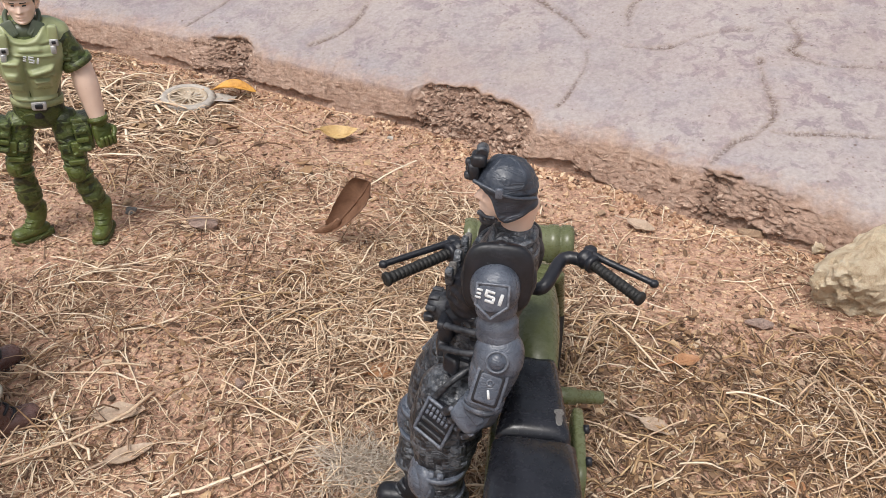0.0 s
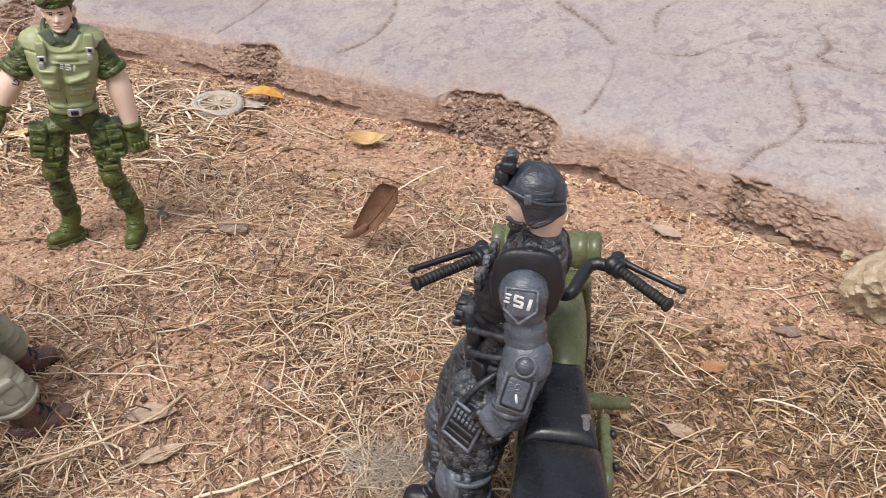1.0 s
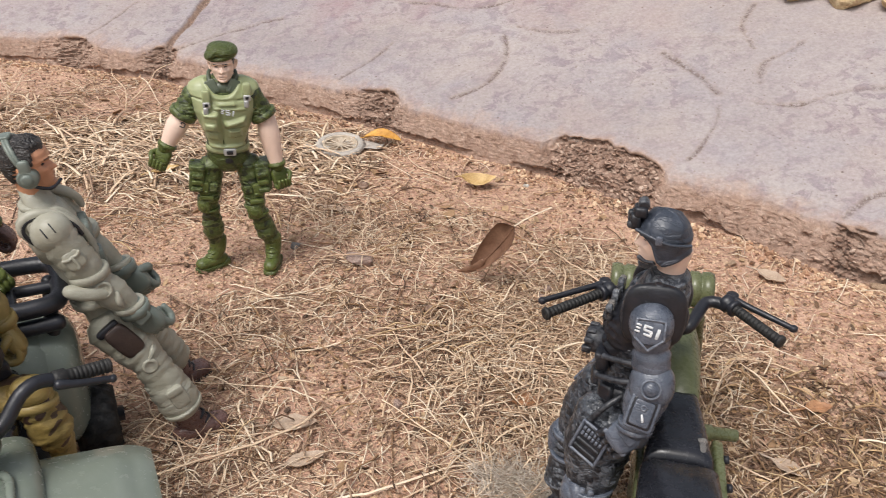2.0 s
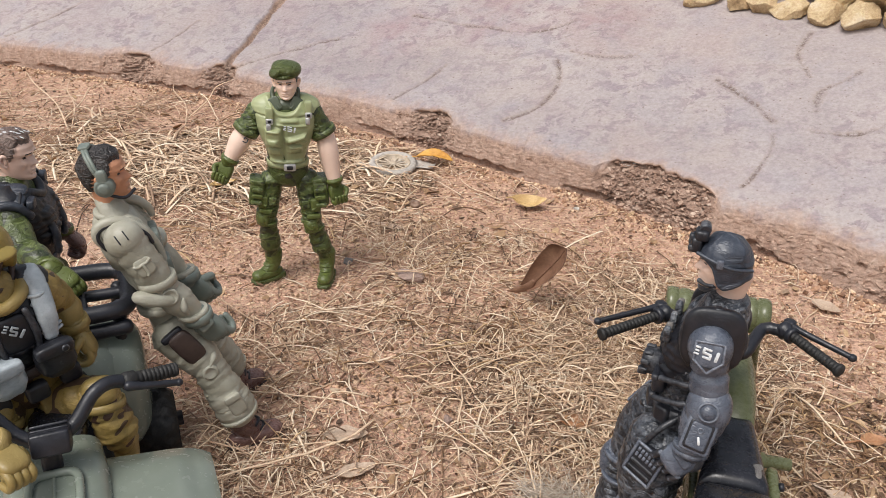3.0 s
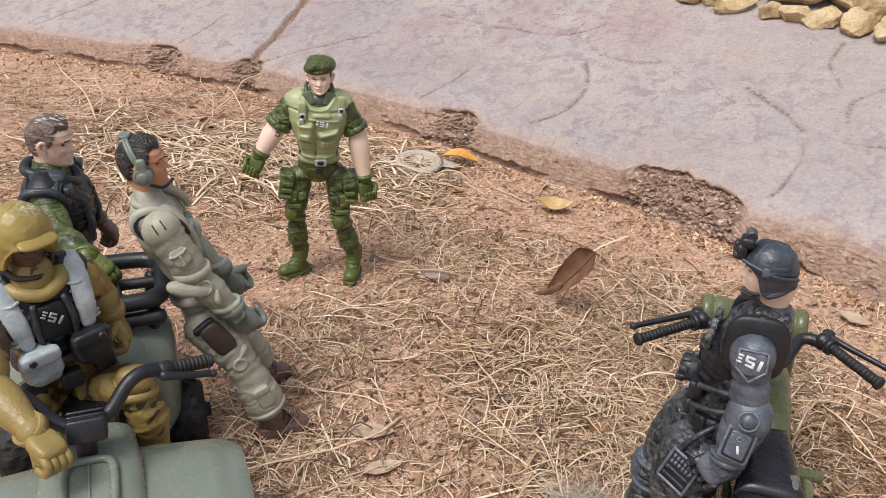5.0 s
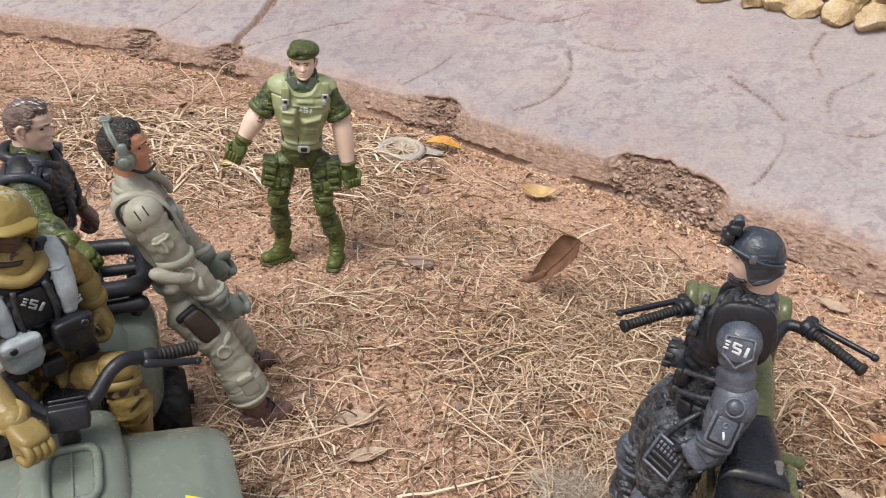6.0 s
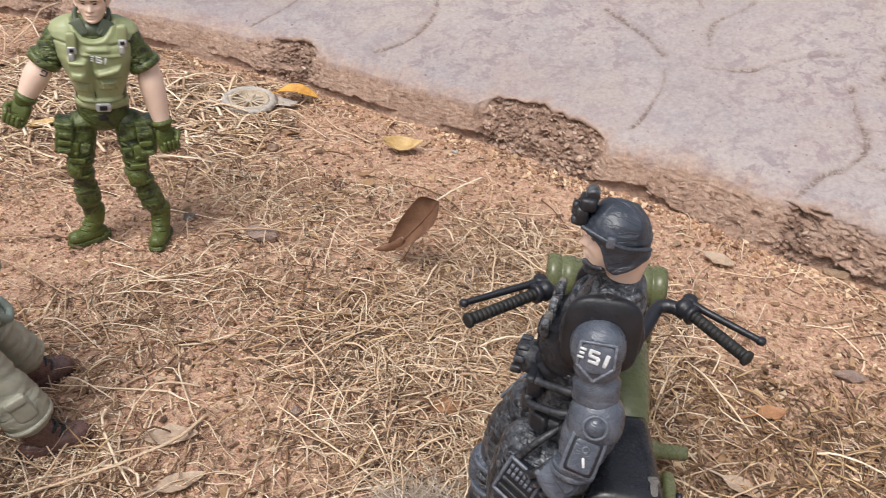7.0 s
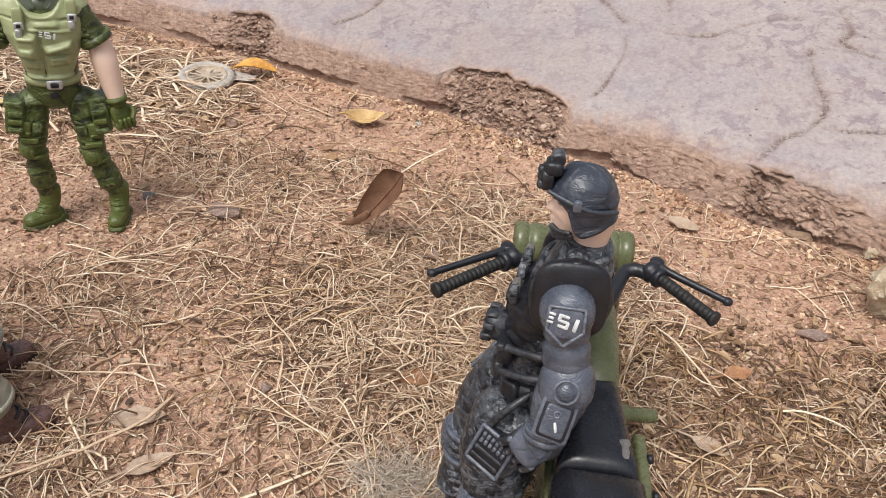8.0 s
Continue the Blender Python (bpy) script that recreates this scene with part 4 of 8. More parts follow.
# ---- tuft of grey hair ----
rnd = random.Random(5)
g = Bag()
for k in range(300):
    a, r = rnd.uniform(0, 6.28), 0.0105 * math.sqrt(rnd.random())
    c = Vector((0.073 + r * math.cos(a) * 1.15, 0.288 + r * math.sin(a) * 0.8, 0.001 + 0.0065 * rnd.random() * (1 - (r / 0.0115) ** 2)))
    R, b0, sweep = rnd.uniform(0.003, 0.011), rnd.uniform(0, 6.28), rnd.uniform(1.5, 4.0)
    e1 = Vector((rnd.gauss(0, 1), rnd.gauss(0, 1), rnd.gauss(0, 0.35))).normalized()
    e2 = e1.cross(Vector((rnd.gauss(0, 0.4), rnd.gauss(0, 0.4), 1))).normalized()
    pts = []
    for i in range(6):
        t = b0 + sweep * (i / 5 - 0.5)
        p = c + e1 * (R * math.cos(t) - R * math.cos(b0)) + e2 * (R * math.sin(t) - R * math.sin(b0))
        pts.append(Vector((p.x, p.y, max(p.z, 0.0008))))
    tube(g, pts, 0.00009, n=3, step=0.002, round_ends=False)
thing("hair_tuft", g, HAIR, (0.073, 0.288, 0), label="tangled tuft of grey-brown hair on the dry grass", category="tuft")


# ---- toy figures, each one plain mesh ----
HEAD_Z = (-7.4, -6.9, -6.0, -5.0, -4.2, -3.0, -1.5, 0.0, 1.2, 3.0, 5.0, 6.3, 7.0)
HEAD_FRONT = (2.6, 4.6, 5.15, 4.8, 5.1, 4.95, 4.8, 4.6, 5.35, 5.1, 3.8, 2.0, 0.1)
HEAD_BACK = (-0.3, 0.8, 1.8, 2.8, 3.6, 4.6, 5.5, 6.0, 6.2, 6.0, 4.6, 2.6, 0.1)
HEAD_HALF = (1.3, 2.3, 3.1, 3.7, 4.0, 4.4, 4.75, 4.9, 5.0, 4.9, 4.0, 2.4, 0.1)
HAIR_A = (0.0, 0.75, 1.05, 1.22, 1.42, 1.55, 1.85, 2.15, 3.2)
HAIR_Z = (3.9, 4.3, 3.6, 0.6, -0.6, 1.4, 0.6, -3.4, -5.0)


def doll_head(g, c, fwd, up, skin, k=1.0, hair=None, dark=None, tuft=0.55, grin=0.0):
    """A moulded head: brow, sockets, nose, lips, jaw and ears, with painted brows, eyes and short combed hair."""
    t = frame_of(fwd, up)
    c = Vector(c)
    at = lambda x, y, z: c + t @ Vector((x * k, y * k, z * k))
    bell = lambda x, m, w: math.exp(-((x - m) / w) ** 2)
    nz, na = 64, 72
    base, tone = len(g.v), []
    for i in range(nz + 1):
        z = -7.4 + 14.4 * (i / nz)
        fr, bk, hw = np.interp(z, HEAD_Z, HEAD_FRONT), np.interp(z, HEAD_Z, HEAD_BACK), np.interp(z, HEAD_Z, HEAD_HALF)
        row = []
        for j in range(na):
            a = 2 * math.pi * j / na
            sn, cs = math.sin(a), math.cos(a)
            x = hw * math.copysign(abs(sn) ** 0.86, sn)
            y = (fr if cs > 0 else bk) * math.copysign(abs(cs) ** 0.86, cs)
            if cs > 0:
                ax = abs(x)
                nose = 1.75 * max(0.0, min(1.0, (1.0 - z) / 3.1)) * (1 if z > -2.2 else bell(z, -2.2, 0.5))
                y += nose * bell(x, 0, 0.62 + 0.30 * max(0.0, min(1.0, (0.5 - z) / 2.7)))
                y -= 1.05 * bell(ax, 2.0, 1.15) * bell(z, -0.05, 0.75)
                y += 0.35 * bell(ax, 1.9, 0.8) * bell(z, -0.25, 0.35)
                y += 0.45 * bell(ax, 1.7, 1.5) * bell(z, 1.15, 0.42)
                y += 0.30 * bell(ax, 3.0, 0.9) * bell(z, -1.7, 0.8)
                y -= 0.45 * bell(ax, 3.0, 0.9) * bell(z, -4.0, 1.1)
                y += (0.42 * bell(z, -3.85, 0.28) + 0.40 * bell(z, -4.85, 0.32) - 0.50 * bell(z, -4.32, 0.17)) * bell(x, 0, 1.35)
                y -= 0.35 * bell(z, -5.5, 0.3) * bell(x, 0, 1.2)
                y += 0.35 * bell(z, -6.5, 0.5) * bell(x, 0, 1.1)
            mi = skin
            aa = abs(a if a < math.pi else a - 2 * math.pi)
            if cs > 0.25 and dark is not None:
                ax = abs(x)
                if 0.7 < ax < 2.9 and abs(z - 0.95 - 0.10 * ax) < 0.14:
                    mi = dark
                if abs(ax - 1.95) < 0.65 and abs(z + 0.12) < 0.14:
                    mi = dark
            if hair is not None:
                line = float(np.interp(aa, HAIR_A, HAIR_Z)) + 0.35 * noise.noise(Vector((a * 5, 1, k * 30)))
                if z > line:
                    mi = hair
                    lift = tuft * min(1.0, (z - line) / 0.9)
                    comb = noise.noise(Vector((x * 1.5 + 0.3 * z, y * 0.35, k * 50))) + 0.6 * noise.noise(Vector((x * 3.3, y * 0.9 + z * 0.6, 7)))
                    lift += 0.42 * tuft * comb
                    rad = Vector((x, y, z * 0.8)).normalized()
                    x, y, z2 = x + rad.x * lift, y + rad.y * lift, z + rad.z * lift
                    g.v.append(at(x * 0.001, y * 0.001, z2 * 0.001))
                    row.append(mi)
                    continue
            g.v.append(at(x * 0.001, y * 0.001, z * 0.001))
            row.append(mi)
        tone.append(row)
    for i in range(nz):
        for j in range(na):
            p, q = base + i * na + j, base + i * na + (j + 1) % na
            g.f.append((p, q, q + na, p + na))
            g.m.append(tone[i][j] if tone[i][j] == tone[i + 1][j] or tone[i][j] == dark else tone[i + 1][j])
    g.f.append(tuple(base + nz * na + j for j in range(na)))
    g.m.append(tone[nz][0])
    g.f.append(tuple(base + j for j in reversed(range(na))))
    g.m.append(skin)
    for s_ in (-1, 1):
        ear = [at(s_ * 0.0050, 0.0004, 0.0008), at(s_ * 0.0056, -0.0006, 0.0012), at(s_ * 0.0058, -0.0014, 0.0002), at(s_ * 0.0054, -0.0011, -0.0014), at(s_ * 0.0049, -0.0002, -0.0022)]
        tube(g, ear, [0.0004 * k, 0.00055 * k, 0.0006 * k, 0.00055 * k, 0.0005 * k], skin, 8, 0.0006)
        blob(g, at(s_ * 0.0049, -0.0004, -0.0005), (0.0005 * k, 0.0008 * k, 0.0013 * k), t, skin, 0.9, n=10, m=6)
    return t, at


def doll_hand(g, wrist, d, palm, mi, side=1, k=1.0, open_=0.0):
    """A half-closed hand: d along it, palm the way the fingers curl."""
    w, d = Vector(wrist), Vector(d).normalized()
    p = Vector(palm)
    p = (p - d * p.dot(d)).normalized()
    q = d.cross(p).normalized() * side
    t = Matrix((q, d, p)).transposed()
    tube(g, [w - d * 0.0012, w + d * 0.0010], [0.0030 * k, 0.0027 * k], mi, 12)
    blob(g, w + d * 0.0038 * k, (0.0030 * k, 0.0034 * k, 0.0017 * k), t, mi, 0.6)
    for i in range(4):
        b0 = w + d * 0.0064 * k + q * (i - 1.5) * 0.0014 * k
        tube(g, [b0 - d * 0.001 * k, b0 + d * 0.0014 * k + p * 0.0008 * k, b0 + d * 0.0012 * k + p * 0.0030 * k, b0 - d * (0.0012 - open_) * k + p * 0.0038 * k], [0.00085 * k, 0.00085 * k, 0.0008 * k, 0.0007 * k], mi, 8, 0.0008)
    b0 = w + d * 0.0026 * k + q * 0.0026 * k
    tube(g, [b0, b0 + q * 0.0010 * k + p * 0.0018 * k + d * 0.001 * k, b0 - q * 0.0002 * k + p * 0.0034 * k + d * 0.0024 * k], [0.0010 * k, 0.0010 * k, 0.0008 * k], mi, 8, 0.0008)


def doll_boot(g, ankle, toe, mi, sole, k=1.0, lace=None):
    a = Vector(ankle)
    f = Vector((toe[0], toe[1], 0)).normalized()
    t = frame_of(f)
    z0 = a.z - 0.0105 * k
    o = Vector((a.x, a.y, z0))
    at = lambda x, y, z: o + t @ Vector((x * k, y * k, z * k))
    blob(g, at(0, 0.0032, 0.0011), (0.0034 * k, 0.0078 * k, 0.0012 * k), t, sole, 0.55, 0.4)
    blob(g, at(0, -0.0030, 0.0016), (0.0031 * k, 0.0018 * k, 0.0017 * k), t, sole, 0.5)
    blob(g, at(0, 0.0030, 0.0036), (0.0031 * k, 0.0073 * k, 0.0026 * k), t, mi, 0.8)
    blob(g, at(0, 0.0072, 0.0036), (0.0030 * k, 0.0034 * k, 0.0024 * k), t, mi, 0.85)
    tube(g, [at(0, 0.0036, 0.0046), at(0, 0.0010, 0.0068), at(0, -0.0004, 0.0098), at(0, -0.0006, 0.0140)], [0.0026 * k, 0.0033 * k, 0.0036 * k, 0.0039 * k], mi, 14, 0.001, 0.05, ankle[0] * 90)
    for i in range(4):
        z = 0.0060 + 0.0018 * i
        y = 0.0050 - 0.0012 * i
        tube(g, [at(-0.0022, y - 0.0008, z), at(0, y + 0.0006, z + 0.0004), at(0.0022, y - 0.0008, z)], 0.00042 * k, mi if lace is None else lace, 6, 0.0012)


def doll_leg(g, hip, knee, ankle, mi, k=1.0, seed=0.0, pad=None, fwd=None):
    h, n_, a = Vector(hip), Vector(knee), Vector(ankle)
    tube(g, [h, h.lerp(n_, 0.5), n_], [0.0068 * k, 0.0062 * k, 0.0051 * k], mi, 20, 0.0009, 0.13, seed)
    tube(g, [n_, n_.lerp(a, 0.25), n_.lerp(a, 0.48), n_.lerp(a, 0.66), n_.lerp(a, 0.76), n_.lerp(a, 0.90)], [0.0050 * k, 0.0049 * k, 0.0056 * k, 0.0058 * k, 0.0046 * k, 0.0038 * k], mi, 22, 0.0007, 0.15, seed + 3)
    down = (a - n_).normalized()
    side_ = down.cross(Vector((math.cos(seed), math.sin(seed), 0.1))).normalized()
    for i in range(5):
        ang = seed + i * 2.3
        rad = Matrix.Rotation(ang, 3, down) @ side_
        p = n_.lerp(a, 0.34 + 0.075 * i) + rad * 0.0040 * k
        sweep = Matrix.Rotation(1.0, 3, down) @ rad
        tube(g, [p, p + (sweep - rad) * 0.0030 * k + rad * 0.0012 * k + down * 0.0010, p + (sweep - rad) * 0.0052 * k + down * 0.0022], [0.0004 * k, 0.0011 * k, 0.0004 * k], mi, 8, 0.0008)
    for i in range(4):
        ang = seed * 1.7 + i * 1.9
        dn = (n_ - h).normalized()
        rad = Matrix.Rotation(ang, 3, dn) @ dn.cross(Vector((0.3, 1, 0.2))).normalized()
        p = h.lerp(n_, 0.30 + 0.17 * i) + rad * 0.0047 * k
        sweep = Matrix.Rotation(0.9, 3, dn) @ rad
        tube(g, [p, p + (sweep - rad) * 0.0034 * k + rad * 0.0010 * k + dn * 0.0012, p + (sweep - rad) * 0.0058 * k + dn * 0.0026], [0.0004 * k, 0.0011 * k, 0.0004 * k], mi, 8, 0.0008)
    if pad is not None:
        f = Vector(fwd).normalized()
        t = frame_of(f, n_ - a)
        blob(g, n_ + f * 0.0038 * k, (0.0042 * k, 0.0022 * k, 0.0050 * k), t, pad, 0.7)
        blob(g, n_ + f * 0.0048 * k, (0.0031 * k, 0.0021 * k, 0.0037 * k), t, pad, 0.9)
        ring_band(g, n_ + t.col[2] * 0.0030 * k, 0.0052 * k, 0.0052 * k, 0.0007, t, pad)
        ring_band(g, n_ - t.col[2] * 0.0034 * k, 0.0051 * k, 0.0051 * k, 0.0006, t, pad)


def doll_arm(g, sh, el, wr, upper, lower, k=1.0, seed=0.0, fold=0.12):
    s_, e_, w_ = Vector(sh), Vector(el), Vector(wr)
    blob(g, s_, (0.0052 * k, 0.0052 * k, 0.0054 * k), frame_of((1, 0.2, 0), (s_ - e_)), upper, 0.95)
    tube(g, [s_, s_.lerp(e_, 0.5), e_], [0.0049 * k, 0.0049 * k, 0.0043 * k], upper, 18, 0.0009, fold, seed)
    tube(g, [e_, e_.lerp(w_, 0.35), w_], [0.0041 * k, 0.0045 * k, 0.0031 * k], lower, 18, 0.0009, fold * (0.9 if upper == lower else 0.15), seed + 5)


def doll_torso(g, pelvis, neck, fwd, mi, k=1.0, wide=1.0, fold=0.05, seed=0.0):
    p, n_ = Vector(pelvis), Vector(neck)
    up = (n_ - p)
    t = frame_of(fwd, up)
    table = [(-0.06, 0.0040, 0.0038), (0.0, 0.0072, 0.0058), (0.12, 0.0088, 0.0064), (0.28, 0.0084, 0.0062), (0.40, 0.0090, 0.0065), (0.52, 0.0102, 0.0071), (0.64, 0.0112, 0.0076),
             (0.75, 0.0117, 0.0076), (0.86, 0.0112, 0.0068), (0.94, 0.0086, 0.0056), (1.0, 0.0056, 0.0046), (1.08, 0.0036, 0.0038)]
    loft(g, [(p + up * s_, w * k * wide, d * k) for s_, w, d in table], t, mi, 30, 0.85, fold, seed)
    return t, lambda x, y, s_: p + up * s_ + t.col[0] * x * k + t.col[1] * y * k


def vest(g, at, t, mi, edge, k=1.0, lo=0.26, wide=1.0, pouch=None, hi=0.97, pad_top=0.0):
    """A moulded body-armour waistcoat: shell up to the shoulders, rolled edges, arm holes, panels and pouches."""
    rows_ = [(at(0, 0, lo + (0.78 - lo) * i / 10), (0.0098 + 0.0034 * (i / 10)) * k * wide, (0.0078 + 0.0015 * math.sin(math.pi * min(1, i / 10 + 0.1))) * k) for i in range(11)]
    for s_, w, d in ((0.83, 0.0141, 0.0084), (0.88, 0.0150, 0.0076), (0.925, 0.0148, 0.0066), (0.955, 0.0134, 0.0056), (hi + 0.01, 0.0112, 0.0046), (hi + 0.025, 0.0084, 0.0034)):
        rows_.append((at(0, 0, s_), w * k * wide, d * k))
    loft(g, rows_, t, mi, 36, 0.8, 0.025)
    ring_band(g, at(0, 0, lo), 0.0098 * k * wide, 0.0077 * k, 0.0012, t, edge)
    ring_band(g, at(0, 0, lo + 0.13), 0.0103 * k * wide, 0.0084 * k, 0.0004, t, mi)
    for s_ in (-1, 1):
        if pad_top:
            # thick padded shoulder
            tube(g, [at(s_ * 0.0100 * wide, 0.0066, 0.72), at(s_ * 0.0112 * wide, 0.0062, 0.87), at(s_ * 0.0116 * wide, 0.0036, pad_top - 0.03), at(s_ * 0.0116 * wide, -0.0008, pad_top), at(s_ * 0.0112 * wide, -0.0046, 0.93), at(s_ * 0.0100 * wide, -0.0056, 0.76)],
                 [0.0020 * k, 0.0025 * k, 0.0025 * k, 0.0025 * k, 0.0025 * k, 0.0020 * k], mi, 16, 0.0010)
        tube(g, [at(s_ * 0.0062 * wide, 0.0086, 0.80), at(s_ * 0.0078 * wide, 0.0066, 0.93), at(s_ * 0.0080 * wide, 0.0, hi + 0.03), at(s_ * 0.0066 * wide, -0.0056, 0.96)], 0.0008 * k, edge, 8, 0.0014)
    tube(g, [at(-0.0062 * wide, 0.0086, 0.80), at(0, 0.0100, 0.745), at(0.0062 * wide, 0.0086, 0.80)], 0.0008 * k, edge, 8, 0.0012)
    if pouch is not None:
        box(g, at(-0.0044, 0.0086, 0.52), (0.0044 * k, 0.0012 * k, 0.0038 * k), t, pouch, 0.35)
        box(g, at(-0.0044, 0.0096, 0.585), (0.0044 * k, 0.0010 * k, 0.0012 * k), t, pouch, 0.35)
        tube(g, [at(-0.0080, 0.0086, 0.47), at(-0.0046, 0.0100, 0.45), at(-0.0008, 0.0096, 0.49)], 0.0005 * k, pouch, 6, 0.0012)
        box(g, at(0.0052, 0.0086, 0.55), (0.0030 * k, 0.0017 * k, 0.0050 * k), t, pouch, 0.4)
        box(g, at(0.0052, 0.0098, 0.655), (0.0030 * k, 0.0012 * k, 0.0012 * k), t, pouch, 0.4)
        box(g, at(-0.0052, 0.0080, 0.36), (0.0030 * k, 0.0014 * k, 0.0018 * k), t, pouch, 0.4)
        box(g, at(0.0056, 0.0080, 0.37), (0.0032 * k, 0.0015 * k, 0.0020 * k), t, pouch, 0.4)
        tube(g, [at(0.0012, 0.0086, lo + 0.03), at(0.0014, 0.0098, 0.52), at(0.0018, 0.0090, 0.76)], 0.0006 * k, pouch, 6, 0.002)
        tube(g, [at(-0.0074, 0.0084, 0.71), at(-0.0020, 0.0096, 0.70), at(0.0010, 0.0094, 0.72)], 0.0006 * k, pouch, 6, 0.0014)


SHELL_S = (0.26, 0.30, 0.40, 0.55, 0.68, 0.78, 0.86, 0.92, 0.97, 1.01, 1.04)
SHELL_W = (7.9, 8.3, 9.2, 11.6, 13.2, 13.9, 14.8, 15.2, 14.2, 12.0, 9.4)
SHELL_F = (6.9, 7.4, 8.3, 9.6, 10.2, 9.7, 8.4, 7.0, 5.6, 4.0, 2.4)
SHELL_B = (6.6, 7.0, 7.6, 8.4, 9.0, 9.0, 8.4, 7.2, 5.8, 4.2, 2.6)


def vest_shell(g, p0, up, t, mi, relief, k=1.0):
    """A moulded body-armour shell; relief(x, s) raises its front in millimetres."""
    nr, nc = 66, 128
    base = len(g.v)
    for i in range(nr + 1):
        sv = 0.26 + 0.78 * i / nr
        w, fr, bk = (np.interp(sv, SHELL_S, q) for q in (SHELL_W, SHELL_F, SHELL_B))
        for j in range(nc):
            a = 2 * math.pi * j / nc
            sn, cs = math.sin(a), math.cos(a)
            x = w * math.copysign(abs(sn) ** 0.78, sn)
            y = (fr if cs > 0 else bk) * math.copysign(abs(cs) ** 0.78, cs)
            if cs > 0.05:
                y += relief(x, sv) * min(1.0, cs * 3)
            # rolled rim along the arm holes
            x *= 1 + 0.035 * math.exp(-((sv - 0.70) / 0.02) ** 2) * abs(sn) ** 6
            g.v.append(Vector(p0) + Vector(up) * sv + t.col[0] * x * 0.001 * k + t.col[1] * y * 0.001 * k)
    for i in range(nr):
        for j in range(nc):
            p, q = base + i * nc + j, base + i * nc + (j + 1) % nc
            g.f.append((p, q, q + nc, p + nc))
            g.m.append(mi)
    for row, flip in ((0, True), (nr, False)):
        ids = [base + row * nc + j for j in range(nc)]
        g.f.append(tuple(reversed(ids)) if flip else tuple(ids))
        g.m.append(mi)


def raised(x, s_, x0, x1, s0, s1, soft=0.35):
    """1 inside a rounded rectangle of the front, falling to 0 at its edge; s is turned to millimetres."""
    d = min(x - x0, x1 - x, (s_ - s0) * 36, (s1 - s_) * 36)
    return max(0.0, min(1.0, 0.5 + d / (2 * soft)))


def ridge(d, w):
    return math.exp(-(d / w) ** 2)


def sage_relief(x, s_):
    neck = 0.875 + 0.19 * (abs(x) / 6.8) ** 2.6
    away_ = (s_ - neck) * 36 / math.sqrt(1 + (3.17 * (abs(x) / 6.8) ** 1.6) ** 2)
    inside = max(0.0, min(1.0, away_ / 1.5 + 0.5))
    inside = inside * inside * (3 - 2 * inside)
    h = -2.2 * inside + 0.55 * ridge(away_ + 0.9, 0.7)
    q = s_ - 0.065
    h += 0.55 * raised(x, q, -5.2, 2.2, 0.708, 0.748)
    h += 0.50 * ridge((q - 0.675 - 0.0016 * (x + 2)) * 36, 0.35) * (1 if -9.5 < x < 4 else 0)
    flap = 0.575 - 0.006 * (x + 8.5)
    h += 1.0 * raised(x, q, -8.8, 0.0, 0.462, flap) + 0.45 * raised(x, q, -8.3, -0.5, flap - 0.055, flap - 0.012) - 0.5 * ridge((q - flap + 0.062) * 36, 0.28) * (-8.6 < x < -0.2)
    h += 0.75 * raised(x, q, -6.8, -1.2, 0.345, 0.432) + 0.4 * raised(x, q, -6.3, -1.7, 0.405, 0.428)
    h += 1.35 * raised(x, q, 2.6, 9.0, 0.420, 0.640) + 0.6 * raised(x, q, 4.0, 8.2, 0.445, 0.515) + 0.35 * raised(x, q, 2.9, 8.7, 0.600, 0.634)
    h += 0.7 * raised(x, q, 2.8, 8.0, 0.315, 0.395)
    h -= 0.9 * ridge(x - 1.25, 0.38) * (0.29 < s_ < 0.74)
    h += 0.7 * raised(x, s_, -20, 20, 0.262, 0.300)
    # seam between chest plate and shoulder straps
    h -= 0.6 * ridge((s_ - 0.80 - 0.004 * abs(x)) * 36, 0.30) * (abs(x) > 5.0)
    return 1.75 * h


def black_relief(x, s_):
    h = -1.8 * max(0.0, min(1.0, (s_ - 0.84 - 0.2 * (abs(x) / 6.8) ** 2.6) * 36 / 0.8 + 0.5))
    for q in range(5):
        h += 0.8 * raised(x, s_, -10.5 + 4.3 * q, -6.9 + 4.3 * q, 0.40, 0.56) + 0.5 * raised(x, s_, -10.3 + 4.3 * q, -7.1 + 4.3 * q, 0.52, 0.555)
    for q in (0.335, 0.605, 0.665, 0.725):
        h += 0.6 * ridge((s_ - q) * 36, 0.55)
    h += 0.8 * raised(x, s_, -9.5, -4.0, 0.62, 0.80) + 0.9 * raised(x, s_, 3.5, 9.0, 0.64, 0.78)
    return h + 0.5 * noise.noise(Vector((x * 0.9, s_ * 30, 3)))


